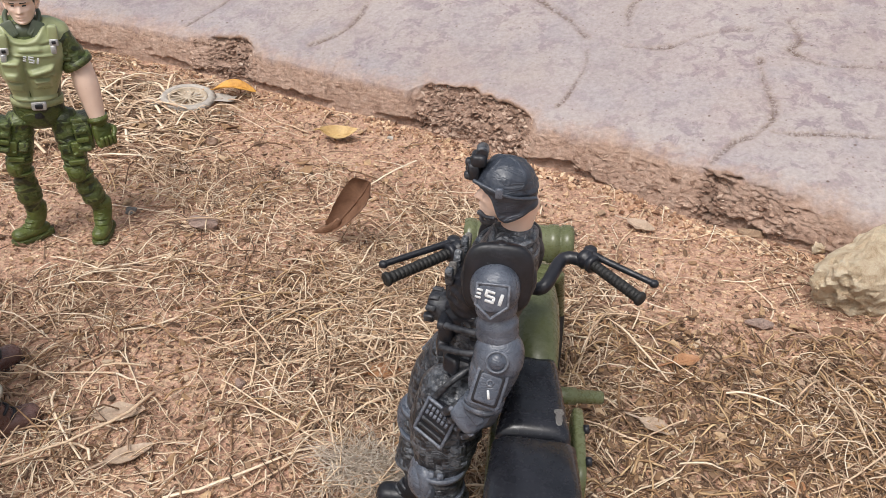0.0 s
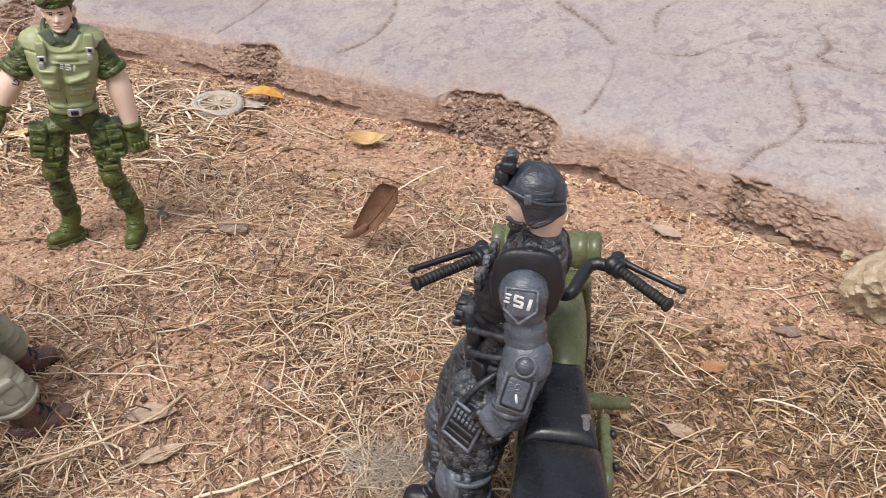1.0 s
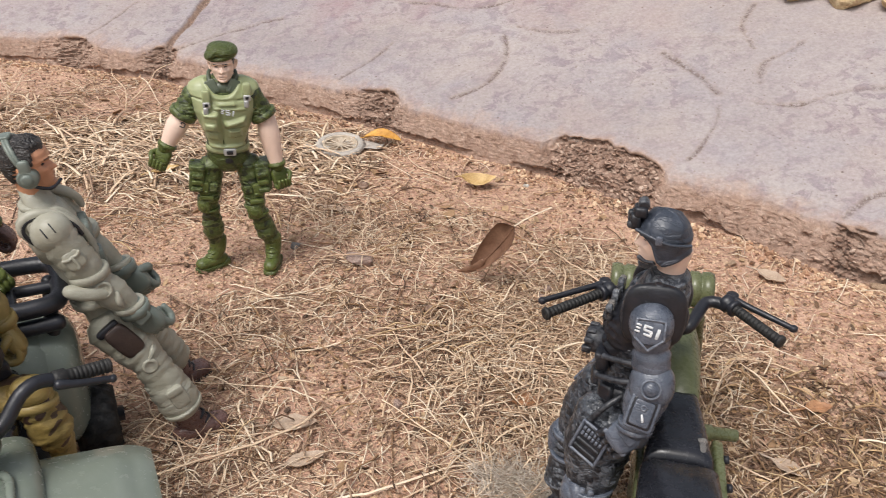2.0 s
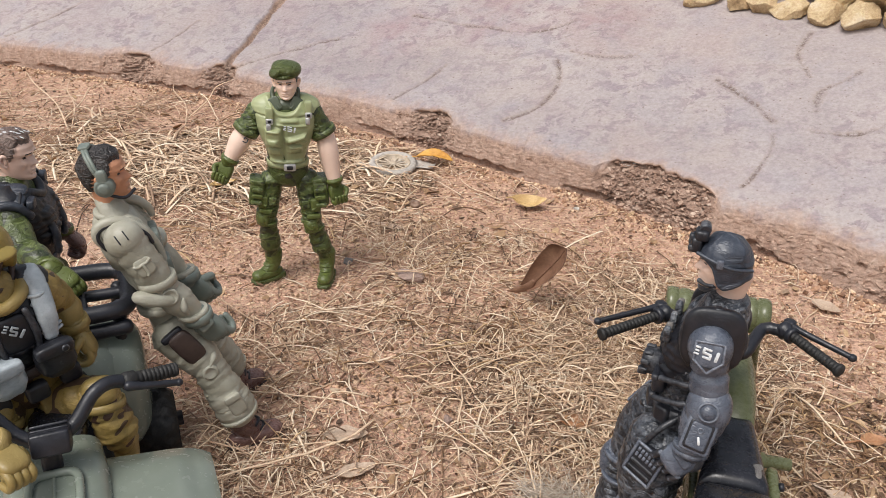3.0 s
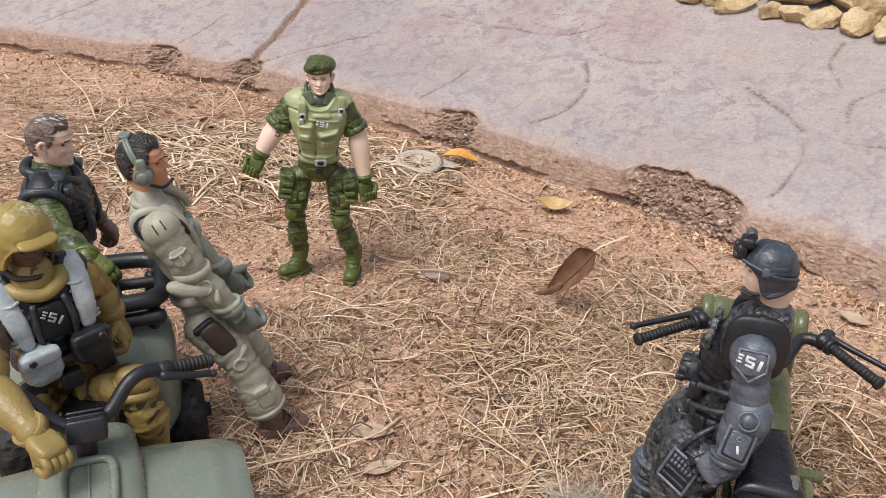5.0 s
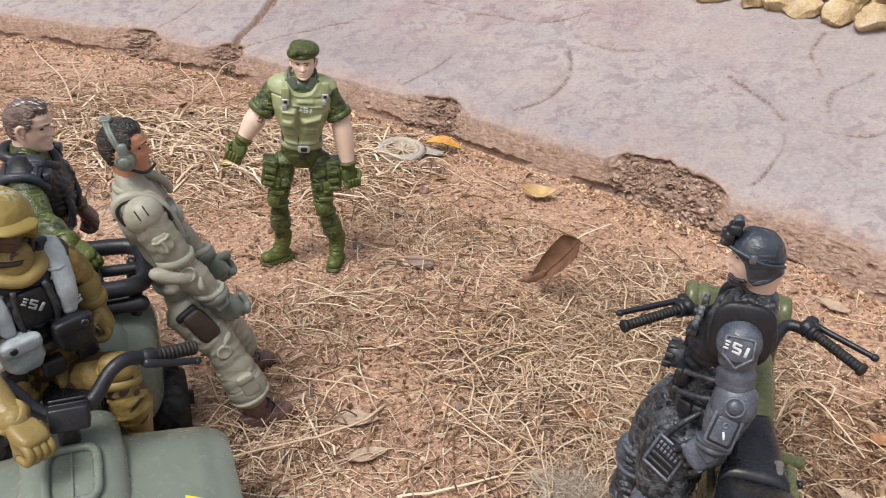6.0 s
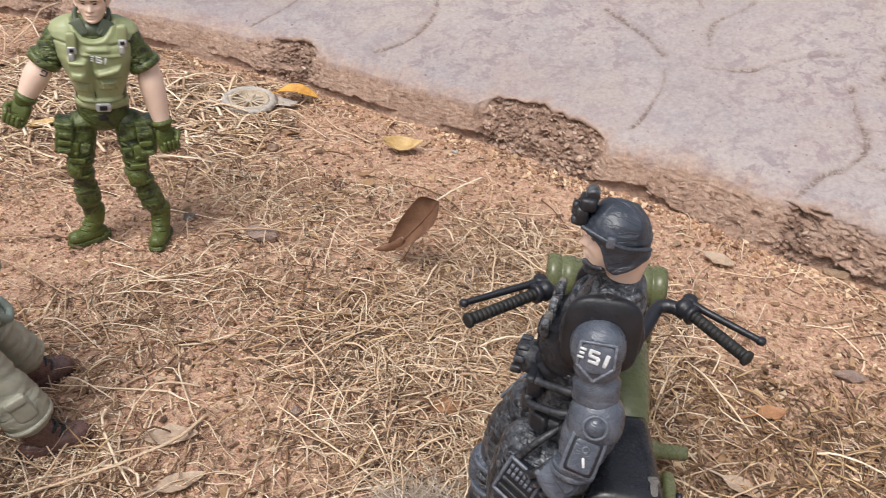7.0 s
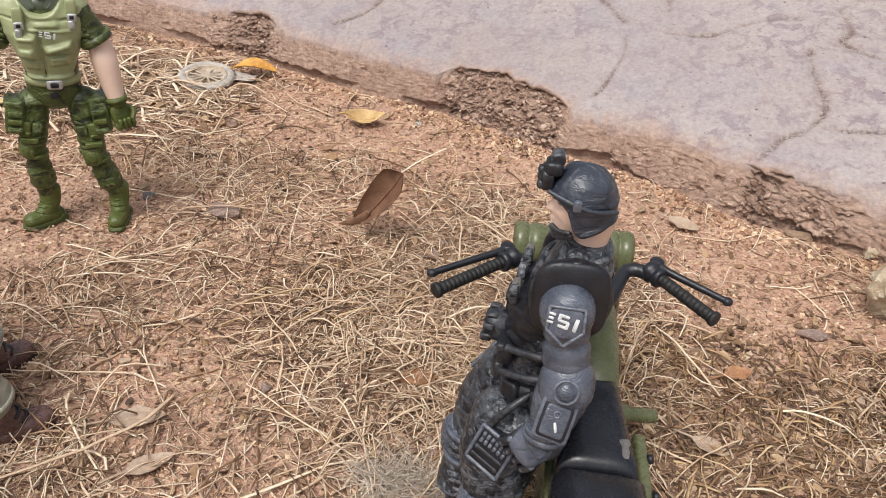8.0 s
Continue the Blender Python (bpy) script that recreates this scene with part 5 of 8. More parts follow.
def helmet_shell(g, ha, mi, half, front, back, top, mid, edge_a, edge_z, relief=None):
    """A moulded helmet: dome over the head, its lower edge (millimetres, by the angle from the brow) dipping over the ears, with a rolled rim."""
    na, ns = 72, 34
    rings = []
    for i in range(ns + 3):
        sv = min(1.0, max(0.02, i / ns))
        ring = []
        for j in range(na):
            a = 2 * math.pi * j / na
            aa = abs(a if a < math.pi else a - 2 * math.pi)
            low = float(np.interp(aa, edge_a, edge_z))
            z = top - (top - low) * sv ** 1.7
            u = (z - mid) / (top - mid)
            r = math.sqrt(max(0.0, 1 - u * u)) if u > 0 else 1 - 0.05 * ((mid - z) / 5.0) ** 2
            sn, cs = math.sin(a), math.cos(a)
            x, y = half * spow(sn, 0.92) * r, (front if cs > 0 else back) * spow(cs, 0.92) * r
            rim = 0.55 * math.exp(-((1 - sv) / 0.045) ** 2)
            lift = rim + (relief(a, aa, z, sv) if relief else 0.0) + 0.22 * noise.noise(Vector((x * 0.35, y * 0.35, z * 0.5))) + 0.12 * noise.noise(Vector((x * 0.9, y * 0.9, z * 1.1)))
            if i > ns:
                lift = 0.45 - 0.75 * (i - ns)
                z -= 0.12 if i == ns + 1 else -0.25
            n_ = Vector((x / half ** 2, y / max(front, back) ** 2, max(u, 0.0) / (top - mid))).normalized()
            ring.append(ha((x + n_.x * lift) * 0.001, (y + n_.y * lift) * 0.001, (z + n_.z * lift) * 0.001))
        rings.append(ring)
    g.rings(rings, mi)


def flange(g, c, axis, r0, r1, mi, depth=0.003):
    """The thick rolled armhole of a moulded waistcoat."""
    d = depth
    lathe(g, c, axis, [(-d * 1.3, r1 * 1.01), (-d * 0.5, r1 * 1.05), (-d * 0.12, r1 * 1.01), (0.0, r1 * 0.94), (-d * 0.10, r1 * 0.88), (-d * 0.22, r1 * 0.86), (-d * 0.16, r1 * 0.80), (-d * 0.18, r0 * 1.12), (-d * 0.45, r0 * 1.02), (-d * 1.3, r0)], mi, 44)


def printed_mark(g, c, t, mi, k=1.0):
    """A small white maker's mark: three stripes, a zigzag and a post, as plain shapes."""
    lean = t @ Matrix.Rotation(-0.22, 3, "Y")
    for x, z, w, h in ((0.0021, 0.00062, 0.00050, 0.00018), (0.0022, 0.0, 0.00040, 0.00018), (0.0023, -0.00062, 0.00050, 0.00018),
                       (0.0004, 0.00078, 0.00080, 0.00022), (0.0004, 0.0, 0.00080, 0.00022), (0.0004, -0.00078, 0.00080, 0.00022), (0.0010, 0.00040, 0.00024, 0.00046), (-0.0002, -0.00040, 0.00024, 0.00046),
                       (-0.0014, 0.0, 0.00030, 0.00098)):
        box(g, Vector(c) + lean @ Vector(((x + 0.2 * z) * k, 0, z * k)), (w * k, 0.00016, h * k), lean, mi, 0.25, 10, 4)


def finish(g, name, origin, materials, label):
    return thing(name, g, materials, origin, label=label, category="toy figure")


# the standing figure in green with a beret
def green_soldier():
    g = Bag()
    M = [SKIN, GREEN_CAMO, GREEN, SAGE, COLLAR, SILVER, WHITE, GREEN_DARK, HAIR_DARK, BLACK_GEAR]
    F = Vector((0.42, -0.90, 0))
    t, at = doll_torso(g, (-0.0703, 0.3968, 0.0512), (-0.0690, 0.3970, 0.0882), F, 1)
    ring_band(g, at(0, 0, 0.23), 0.0084, 0.0064, 0.0014, t, 3)
    box(g, at(-0.0010, 0.0076, 0.225), (0.0026, 0.0008, 0.0016), t, 5, 0.4)
    box(g, at(-0.0010, 0.0083, 0.225), (0.0014, 0.0005, 0.0009), t, 9, 0.4, 12, 6)
    blob(g, at(0, 0.0014, 0.11), (0.0038, 0.0052, 0.0030), t, 9, 0.8)
    vest_shell(g, (-0.0703, 0.3968, 0.0512), (0.0013, 0.0002, 0.0372), t, 3, sage_relief, 0.95)
    for x, s_, y in ((-0.0094, 0.855, 0.0072), (0.0066, 0.800, 0.0094)):
        box(g, at(x, y - 0.0006, s_ + 0.08), (0.0017, 0.0014, 0.0030), t, 3, 0.45)
        box(g, at(x, y + 0.0004, s_), (0.0015, 0.0009, 0.0013), t, 5, 0.4)
        box(g, at(x + 0.0004, y + 0.0004, s_ - 0.065), (0.0010, 0.0012, 0.0016), t, 5, 0.5)
        box(g, at(x, y + 0.0010, s_ + 0.004), (0.0007, 0.0006, 0.0006), t, 9, 0.4)
    printed_mark(g, at(-0.0020, 0.0108, 0.715), t, 6, 1.15)
    blob(g, at(0, 0.0010, 0.935), (0.0060, 0.0054, 0.0036), t, 4, 0.9)
    tube(g, [at(-0.0030, -0.0048, 1.10), at(-0.0052, -0.0010, 1.09), at(-0.0050, 0.0034, 1.02), at(-0.0024, 0.0062, 0.92)], [0.0008, 0.0008, 0.0009, 0.0007], 4, 10, 0.0012)
    box(g, at(-0.0042, 0.0052, 0.965), (0.0023, 0.0006, 0.0030), t @ Matrix.Rotation(-0.45, 3, "Y") @ Matrix.Rotation(0.35, 3, "X"), 4, 0.35)
    tube(g, [at(0.0030, -0.0048, 1.10), at(0.0052, -0.0010, 1.09), at(0.0050, 0.0034, 1.02), at(0.0024, 0.0062, 0.92)], [0.0008, 0.0008, 0.0009, 0.0007], 4, 10, 0.0012)
    box(g, at(0.0042, 0.0052, 0.965), (0.0023, 0.0006, 0.0030), t @ Matrix.Rotation(0.45, 3, "Y") @ Matrix.Rotation(0.35, 3, "X"), 4, 0.35)
    tube(g, [at(0, -0.0006, 0.95), at(0, 0.0002, 1.24)], [0.0034, 0.0032], 0, 16)
    ht, ha = doll_head(g, (-0.0674, 0.3952, 0.0956), (0.36, -0.93, -0.04), (0, 0, 1), 0, 0.96, 8, 8, 0.25)
    ring_band(g, ha(0, -0.0004, 0.0034), 0.0051, 0.0059, 0.0007, ht @ Matrix.Rotation(0.08, 3, "Y"), 7)
    blob(g, ha(-0.0006, -0.0006, 0.0056), (0.0061, 0.0067, 0.0029), ht @ Matrix.Rotation(-0.12, 3, "Y"), 7, 0.85, rough=0.022, grain=160, n=26, m=15)
    blob(g, ha(0.0030, 0.0010, 0.0052), (0.0038, 0.0054, 0.0021), ht @ Matrix.Rotation(0.5, 3, "Y"), 7, 0.85, rough=0.022, grain=160, n=26, m=15)
    arms = (((-0.0806, 0.3920, 0.0815), (-0.0852, 0.3885, 0.0735), (-0.0900, 0.3832, 0.0632), -1), ((-0.0590, 0.4010, 0.0812), (-0.0546, 0.4034, 0.0708), (-0.0508, 0.4018, 0.0518), 1))
    for sh, el, wr, side in arms:
        sh, el, wr = Vector(sh), Vector(el), Vector(wr)
        blob(g, sh, (0.0046, 0.0050, 0.0052), frame_of(F), 1, 0.95)
        tube(g, [sh, sh.lerp(el, 0.85)], [0.0046, 0.0047], 1, 18, 0.0009, 0.16, side * 3.0)
        ring_band(g, sh.lerp(el, 0.80), 0.0051, 0.0051, 0.0013, frame_of(F, sh - el), 1)
        for i in range(3):
            c_ = sh.lerp(el, 0.30 + 0.2 * i)
            across = (el - sh).normalized().cross(F).normalized() * side
            tube(g, [c_ + across * 0.0044 - F * 0.001, c_ + across * 0.0036 + F * 0.0030 + Vector((0, 0, 0.0008)), c_ + F * 0.0048 - Vector((0, 0, 0.0006))], [0.0005, 0.0012, 0.0005], 1, 8, 0.0008)
        lathe(g, el + F * 0.0032 + t.col[0] * side * 0.0012, F, [(-0.001, 0.0016), (0.0007, 0.0016), (0.0009, 0.0012), (0.0004, 0.0010)], 0, 16)
        tube(g, [sh.lerp(el, 0.8), el, el.lerp(wr, 0.35), wr], [0.0042, 0.0040, 0.0044, 0.0031], 0, 18, 0.0010)
        d = (wr - el).normalized()
        et = frame_of(F, -d)
        tube(g, [el + et @ Vector((q * 0.0011, 0.0038 - 0.00045 * q * q, 0.0004 * q)) for q in (-3, -1.5, 0, 1.5, 3)], 0.00022, 9, 6, 0.0010)
        if side < 0:
            # small dark mark printed under the sleeve
            mt = frame_of(F - t.col[0] * 0.5, -d)
            for x, z, w, h in ((-0.0009, 0.0, 0.00022, 0.0010), (0.0, 0.0009, 0.0010, 0.00022), (0.0002, -0.0009, 0.0009, 0.00022), (0.0009, 0.0005, 0.00022, 0.0005)):
                box(g, el + d * 0.0022 + mt @ Vector((x, 0.0041, z)), (w, 0.00030, h), mt, 9, 0.3, 8, 4)
        ring_band(g, wr + d * 0.0002, 0.0032, 0.0032, 0.0009, frame_of(F, d), 2)
        doll_hand(g, wr + d * 0.0012, d + Vector((0, 0, -0.3)), F + t.col[0] * (-side) * 0.5, 2, -side, 1.15)
    for hip, kn, an, toe, s_ in (((-0.0769, 0.3937, 0.0520), (-0.0792, 0.3912, 0.0345), (-0.0806, 0.3955, 0.0110), (-0.55, -0.83), -1), ((-0.0633, 0.4003, 0.0518), (-0.0606, 0.3985, 0.0305), (-0.0566, 0.4028, 0.0110), (0.20, -0.98), 1)):
        doll_leg(g, hip, kn, an, 1, 0.79, s_ * 2.0, 2, (toe[0] * 0.5 + 0.1, toe[1], 0))
        doll_boot(g, an, toe, 2, 7, 1.04)
        h, k_ = Vector(hip), Vector(kn)
        out = -t.col[0] * s_
        pf = frame_of(F, h - k_)
        box(g, h.lerp(k_, 0.28) + out * 0.0056 + F * 0.0016, (0.0032, 0.0044, 0.0062), pf, 1, 0.32)
        box(g, h.lerp(k_, 0.0) + out * 0.0058 + F * 0.0018, (0.0035, 0.0047, 0.0014), pf, 1, 0.4)
        for i in range(3):
            box(g, h.lerp(k_, 0.18 + 0.16 * i) + out * 0.0052 + F * 0.0062, (0.0024, 0.0009, 0.0010), pf, 2 if i % 2 else 1, 0.4, 12, 6)
        tube(g, [h.lerp(k_, 0.52) + out * 0.0050 - F * 0.003, h.lerp(k_, 0.56) + out * 0.0056 + F * 0.0030, h.lerp(k_, 0.60) + F * 0.0058 + out * 0.0010], 0.0007, 2, 8, 0.0010)
    for hip, kn, s_ in (((-0.0769, 0.3937, 0.0520), (-0.0792, 0.3912, 0.0345), -1), ((-0.0633, 0.4003, 0.0518), (-0.0606, 0.3985, 0.0305), 1)):
        h, k_ = Vector(hip), Vector(kn)
        ft = frame_of(F, h - k_)
        for x, f_, w_, l_ in ((0.0024, 0.52, 0.0020, 0.0030), (-0.0016, 0.50, 0.0016, 0.0018), (0.0010, 0.76, 0.0030, 0.0010)):
            box(g, h.lerp(k_, f_) + F * 0.0048 - t.col[0] * s_ * x, (w_, 0.0012, l_), ft, 2 if f_ > 0.5 else 1, 0.35)
        for i in range(7):
            c_ = h.lerp(k_, 0.16 + 0.11 * i) + t.col[0] * s_ * 0.0010
            tube(g, [c_ + t.col[0] * s_ * 0.0030 + F * 0.0008, c_ + t.col[0] * s_ * 0.0022 + F * 0.0034, c_ + F * 0.0046 - Vector((0, 0, 0.0006))], [0.0004, 0.0007, 0.0004], 7, 6, 0.0010)
    tube(g, [(-0.0842, 0.3905, 0.0535), (-0.0822, 0.3890, 0.0480), (-0.0808, 0.3885, 0.0410)], [0.0014, 0.0020, 0.0018], 2, 10)
    return finish(g, "toy_figure", (-0.0700, 0.3968, 0), M, "standing toy soldier figure in green camouflage, sage vest and beret")


# the figure in black standing at the motorcycle
def black_trooper():
    g = Bag()
    M = [SKIN, CHARCOAL, BLACK_GEAR, HELMET, CHARCOAL_CAMO, WHITE, BLACK, GREY_STONE]
    F = Vector((-0.985, 0.17, 0))
    t, at = doll_torso(g, (0.1000, 0.2735, 0.0540), (0.1062, 0.2730, 0.0915), F, 4, 1.04)
    vest_shell(g, (0.1000, 0.2735, 0.0540), (0.0060, -0.0005, 0.0365), t, 2, black_relief, 0.88)
    # chest pouches, the round one standing out from the belly
    for x, y, s_, w, h in ((0.0, 0.0084, 0.62, 0.0026, 0.0024), (0.0066, 0.0072, 0.62, 0.0026, 0.0024), (-0.0060, 0.0068, 0.42, 0.0030, 0.0026), (0.0060, 0.0072, 0.40, 0.0030, 0.0030)):
        box(g, at(x, y, s_), (w, 0.0017, h), t, 2, 0.4)
        box(g, at(x, y + 0.0012, s_ + 0.045), (w * 1.04, 0.0010, 0.0010), t, 2, 0.4)
    lathe(g, at(-0.0010, 0.0072, 0.46), t.col[1], [(0.0, 0.0036), (0.0040, 0.0036), (0.0050, 0.0033), (0.0056, 0.0026), (0.0056, 0.0018)], 2, 24)
    for k in range(9):
        a = 2 * math.pi * k / 9
        box(g, at(-0.0010 + 0.0034 * math.cos(a), 0.0116, 0.46 + 0.0034 / 0.0375 * math.sin(a)), (0.0007, 0.0012, 0.0007), t @ Matrix.Rotation(-a, 3, "Y"), 2, 0.4, 10, 5)
    for k in range(6):
        box(g, at(-0.0078 + 0.0031 * k, 0.0090, 0.80 - 0.03 * (k % 2)), (0.0010, 0.0009, 0.0026), t @ Matrix.Rotation(0.4 * (k % 3 - 1), 3, "Y"), 7 if k % 2 else 4, 0.45, 12, 6)
    # webbing across the flank
    for s0, s1 in ((0.50, 0.58), (0.34, 0.44)):
        tube(g, [at(-0.0108, -0.0060, s1), at(-0.0120, 0.0, (s0 + s1) / 2), at(-0.0098, 0.0068, s0)], 0.0008, 2, 8, 0.0012)
    ring_band(g, at(0, 0, 0.22), 0.0095, 0.0074, 0.0015, t, 2)
    for k in range(7):
        a = -2.6 + 0.75 * k
        box(g, at(math.sin(a) * 0.0100, math.cos(a) * 0.0078, 0.22), (0.0020, 0.0012, 0.0022), t @ Matrix.Rotation(-a, 3, "Z"), 2, 0.4, 14, 7)
    # open camouflage collar
    for low, rad, q in ((-0.02, 0.0011, 1.04), (-0.07, 0.0014, 1.12), (0.03, 0.0009, 0.96)):
        tube(g, [at(-0.0056 * q, 0.0006, 0.94 + low), at(-0.0046 * q, 0.0050, 0.90 + low), at(0, 0.0062, 0.86 + low), at(0.0046 * q, 0.0050, 0.90 + low), at(0.0050 * q, 0.0004, 0.95 + low), at(0.0032 * q, -0.0042 * q, 0.99 + low), at(-0.0032 * q, -0.0042 * q, 0.99 + low), at(-0.0056 * q, 0.0006, 0.94 + low)], rad, 4, 10, 0.0010)
    tube(g, [at(0, -0.0002, 0.86), at(0, -0.0008, 1.24)], [0.0034, 0.0031], 0, 18)
    HF = Vector((-0.99, 0.02, -0.02))
    ht, ha = doll_head(g, (0.1040, 0.2722, 0.1026), HF, (0.06, 0, 1), 0, 0.92, None, 2)

    def dents(a, aa, z, sv):
        h = 0.30 * math.exp(-((z - 1.9 - 0.5 * math.cos(a)) / 0.30) ** 2)
        h += 0.22 * math.exp(-((aa - 1.9 - 0.10 * z) / 0.07) ** 2) * (z > 2.0)
        h += 0.22 * math.exp(-((aa - 0.75) / 0.07) ** 2) * (z > 2.0)
        return h - 0.18 * math.exp(-((z - 1.2 - 0.5 * math.cos(a)) / 0.25) ** 2)

    helmet_shell(g, ha, 3, 6.6, 6.2, 7.3, 7.9, 0.6, (0, 0.85, 1.26, 1.44, 1.68, 1.98, 2.4, 3.2), (2.8, 2.4, 0.6, -3.4, -4.9, -4.0, -2.6, -2.0), dents)
    for s_ in (-1, 1):
        # cover strap with its clip, ear bolt, chin strap
        tube(g, [ha(s_ * 0.0046, -0.0070, 0.0008), ha(s_ * 0.0074, -0.0026, 0.0018), ha(s_ * 0.0074, 0.0012, 0.0028), ha(s_ * 0.0050, 0.0064, 0.0040)], 0.00042, 3, 8, 0.0010)
        box(g, ha(s_ * 0.0076, 0.0008, 0.0028), (0.0005, 0.0008, 0.0011), ht, 1, 0.4, 12, 6)
        tube(g, [ha(s_ * 0.0052, 0.0012, -0.0048), ha(s_ * 0.0042, 0.0028, -0.0064), ha(s_ * 0.0020, 0.0042, -0.0073), ha(0, 0.0046, -0.0074)], 0.00048, 2, 8, 0.0010, 0.35, 3.0)
    tube(g, [ha(-0.0058, 0.0016, -0.0042), ha(-0.0048, 0.0034, -0.0046), ha(-0.0032, 0.0050, -0.0044)], [0.0004, 0.0004, 0.0006], 2, 8, 0.0010)
    # goggle mount on the brow
    box(g, ha(0, 0.0068, 0.0046), (0.0026, 0.0013, 0.0020), ht, 2, 0.45)
    box(g, ha(-0.0006, 0.0058, 0.0072), (0.0021, 0.0016, 0.0014), ht, 2, 0.5)
    lathe(g, ha(0.0010, 0.0052, 0.0088), ht.col[0], [(-0.0026, 0.0009), (-0.0025, 0.0013), (0.0004, 0.0013), (0.0005, 0.0009)], 2, 16)
    for x, z in ((-0.0018, 0.0044), (0.0018, 0.0044), (0.0, 0.0066)):
        blob(g, ha(x, 0.0080, z - 0.0006), (0.0009, 0.0008, 0.0009), ht, 2, 0.8, n=12, m=7)
    arms = (((0.1040, 0.2622, 0.0866), (0.1060, 0.2592, 0.0702), (0.1030, 0.2556, 0.0562), -1), ((0.1060, 0.2828, 0.0830), (0.1075, 0.2875, 0.0700), (0.1035, 0.2885, 0.0590), 1))
    for sh, el, wr, side in arms:
        sh, el = Vector(sh), Vector(el)
        wr = el.lerp(Vector(wr), 0.82)
        out = Vector((-0.05, side * 0.88, 0.42)).normalized()
        d = (wr - el).normalized()
        flange(g, sh + Vector((0.0006, -side * 0.0002, 0.0002)), Vector((0.04, side, 0.10)), 0.0056, 0.0074, 2, 0.0026)
        ring = frame_of((0.04, side, 0.16), (0, 0, 1))
        box(g, sh + ring @ Vector((-0.0006, -0.0008, 0.0076)), (0.0009, 0.0014, 0.0010), ring, 2, 0.4, 12, 6)
        blob(g, sh + Vector((0.0004, -side * 0.0008, 0.0006)), (0.0072, 0.0018, 0.0078), frame_of((0.04, side, 0.10), (0, 0, 1)), 2, 0.6, n=26, m=16)
        blob(g, sh + Vector((0, side * 0.0014, -0.0004)), (0.0051, 0.0048, 0.0052), frame_of((0, side, 0.1), (sh - el)), 1, 0.92, n=26, m=16)
        tube(g, [sh.lerp(el, q) for q in (0.0, 0.18, 0.34, 0.42, 0.52, 0.66, 0.80, 0.88, 1.0)], [0.0043, 0.0046, 0.0044, 0.0039, 0.0045, 0.0045, 0.0040, 0.0043, 0.0044], 1, 26, 0.0005, 0.03, side * 4.0)
        # elbow cap, gauntlet and cuff
        blob(g, el + out * 0.0010 - d * 0.0006, (0.0053, 0.0048, 0.0056), frame_of(out, sh - wr), 1, 0.85, n=26, m=16)
        tube(g, [el, el.lerp(wr, 0.25), el.lerp(wr, 0.55), el.lerp(wr, 0.78), el.lerp(wr, 0.84), el.lerp(wr, 0.93), wr], [0.0050, 0.0052, 0.0046, 0.0037, 0.0034, 0.0038, 0.0034], 1, 26, 0.0005, 0.03, side * 8.0)
        pad = el + out * 0.0061 - d * 0.0002
        lathe(g, pad, out, [(-0.0018, 0.0024), (0.0002, 0.0024), (0.0003, 0.0020), (-0.0002, 0.0019), (0.0002, 0.0017), (0.0007, 0.0011), (0.0008, 0.0003)], 1, 26)
        pt = frame_of(out, el - wr)
        mid = el.lerp(wr, 0.50) + out * 0.0046
        box(g, mid, (0.0035, 0.0012, 0.0043), pt, 1, 0.22)
        box(g, mid + out * 0.0007, (0.0028, 0.0008, 0.0036), pt, 2, 0.22)
        box(g, mid + out * 0.0010, (0.0023, 0.0008, 0.0031), pt, 1, 0.22)
        lathe(g, mid + out * 0.0017 + pt.col[2] * 0.0014, out, [(-0.0004, 0.0008), (0.0003, 0.0008), (0.0003, 0.0004), (0.0, 0.0003)], 1, 12)
        box(g, mid + out * 0.0018 - pt.col[2] * 0.0010 - pt.col[0] * 0.0004, (0.0003, 0.0003, 0.0010), pt @ Matrix.Rotation(0.4, 3, "Y"), 5, 0.4, 8, 4)
        for q in (0.86, 0.96):
            ring_band(g, el.lerp(wr, q), 0.0037, 0.0037, 0.0006, frame_of(F, d), 1)
        # glove: back of the hand, four separate fingers, thumb
        hd = Vector((-0.66, -0.08 * side, -0.74)).normalized()
        hq = hd.cross(out).normalized()
        hm = frame_of(out, -hd)
        blob(g, wr + hd * 0.0030, (0.0040, 0.0028, 0.0042), hm, 1, 0.62, n=22, m=12)
        box(g, wr + hd * 0.0022 + out * 0.0024, (0.0026, 0.0007, 0.0012), hm, 1, 0.35, 14, 7)
        for i in range(4):
            k0 = wr + hd * 0.0056 + hm.col[0] * (i - 1.5) * 0.0022 + out * 0.0013
            tube(g, [k0 - hd * 0.0014, k0 + hd * 0.0010 + out * 0.0004, k0 + hd * 0.0030 - out * 0.0010, k0 + hd * 0.0028 - out * 0.0032], [0.00090, 0.00098, 0.00090, 0.0008], 2, 10, 0.0006)
            blob(g, k0 + hd * 0.0002 + out * 0.0009, (0.0008, 0.0005, 0.0009), hm, 1, 0.9, n=10, m=6)
            blob(g, k0 + hd * 0.0024 + out * 0.0001, (0.0007, 0.0005, 0.0009), hm, 1, 0.9, n=8, m=5)
        tube(g, [wr + hd * 0.0016 - F * 0.0036, wr + hd * 0.0044 - F * 0.0046 + out * 0.0006, wr + hd * 0.0068 - F * 0.0030], [0.0014, 0.0014, 0.0011], 2, 10, 0.0008)
        # arm shield with its printed mark
        st = frame_of(Vector((-0.02, side, 0.30)), (0, 0, 1))
        sc = sh + Vector((-0.0004, side * 0.0066, 0.0006))
        box(g, sc - st.col[1] * 0.0006, (0.0031, 0.0010, 0.0030), st, 1, 0.45)
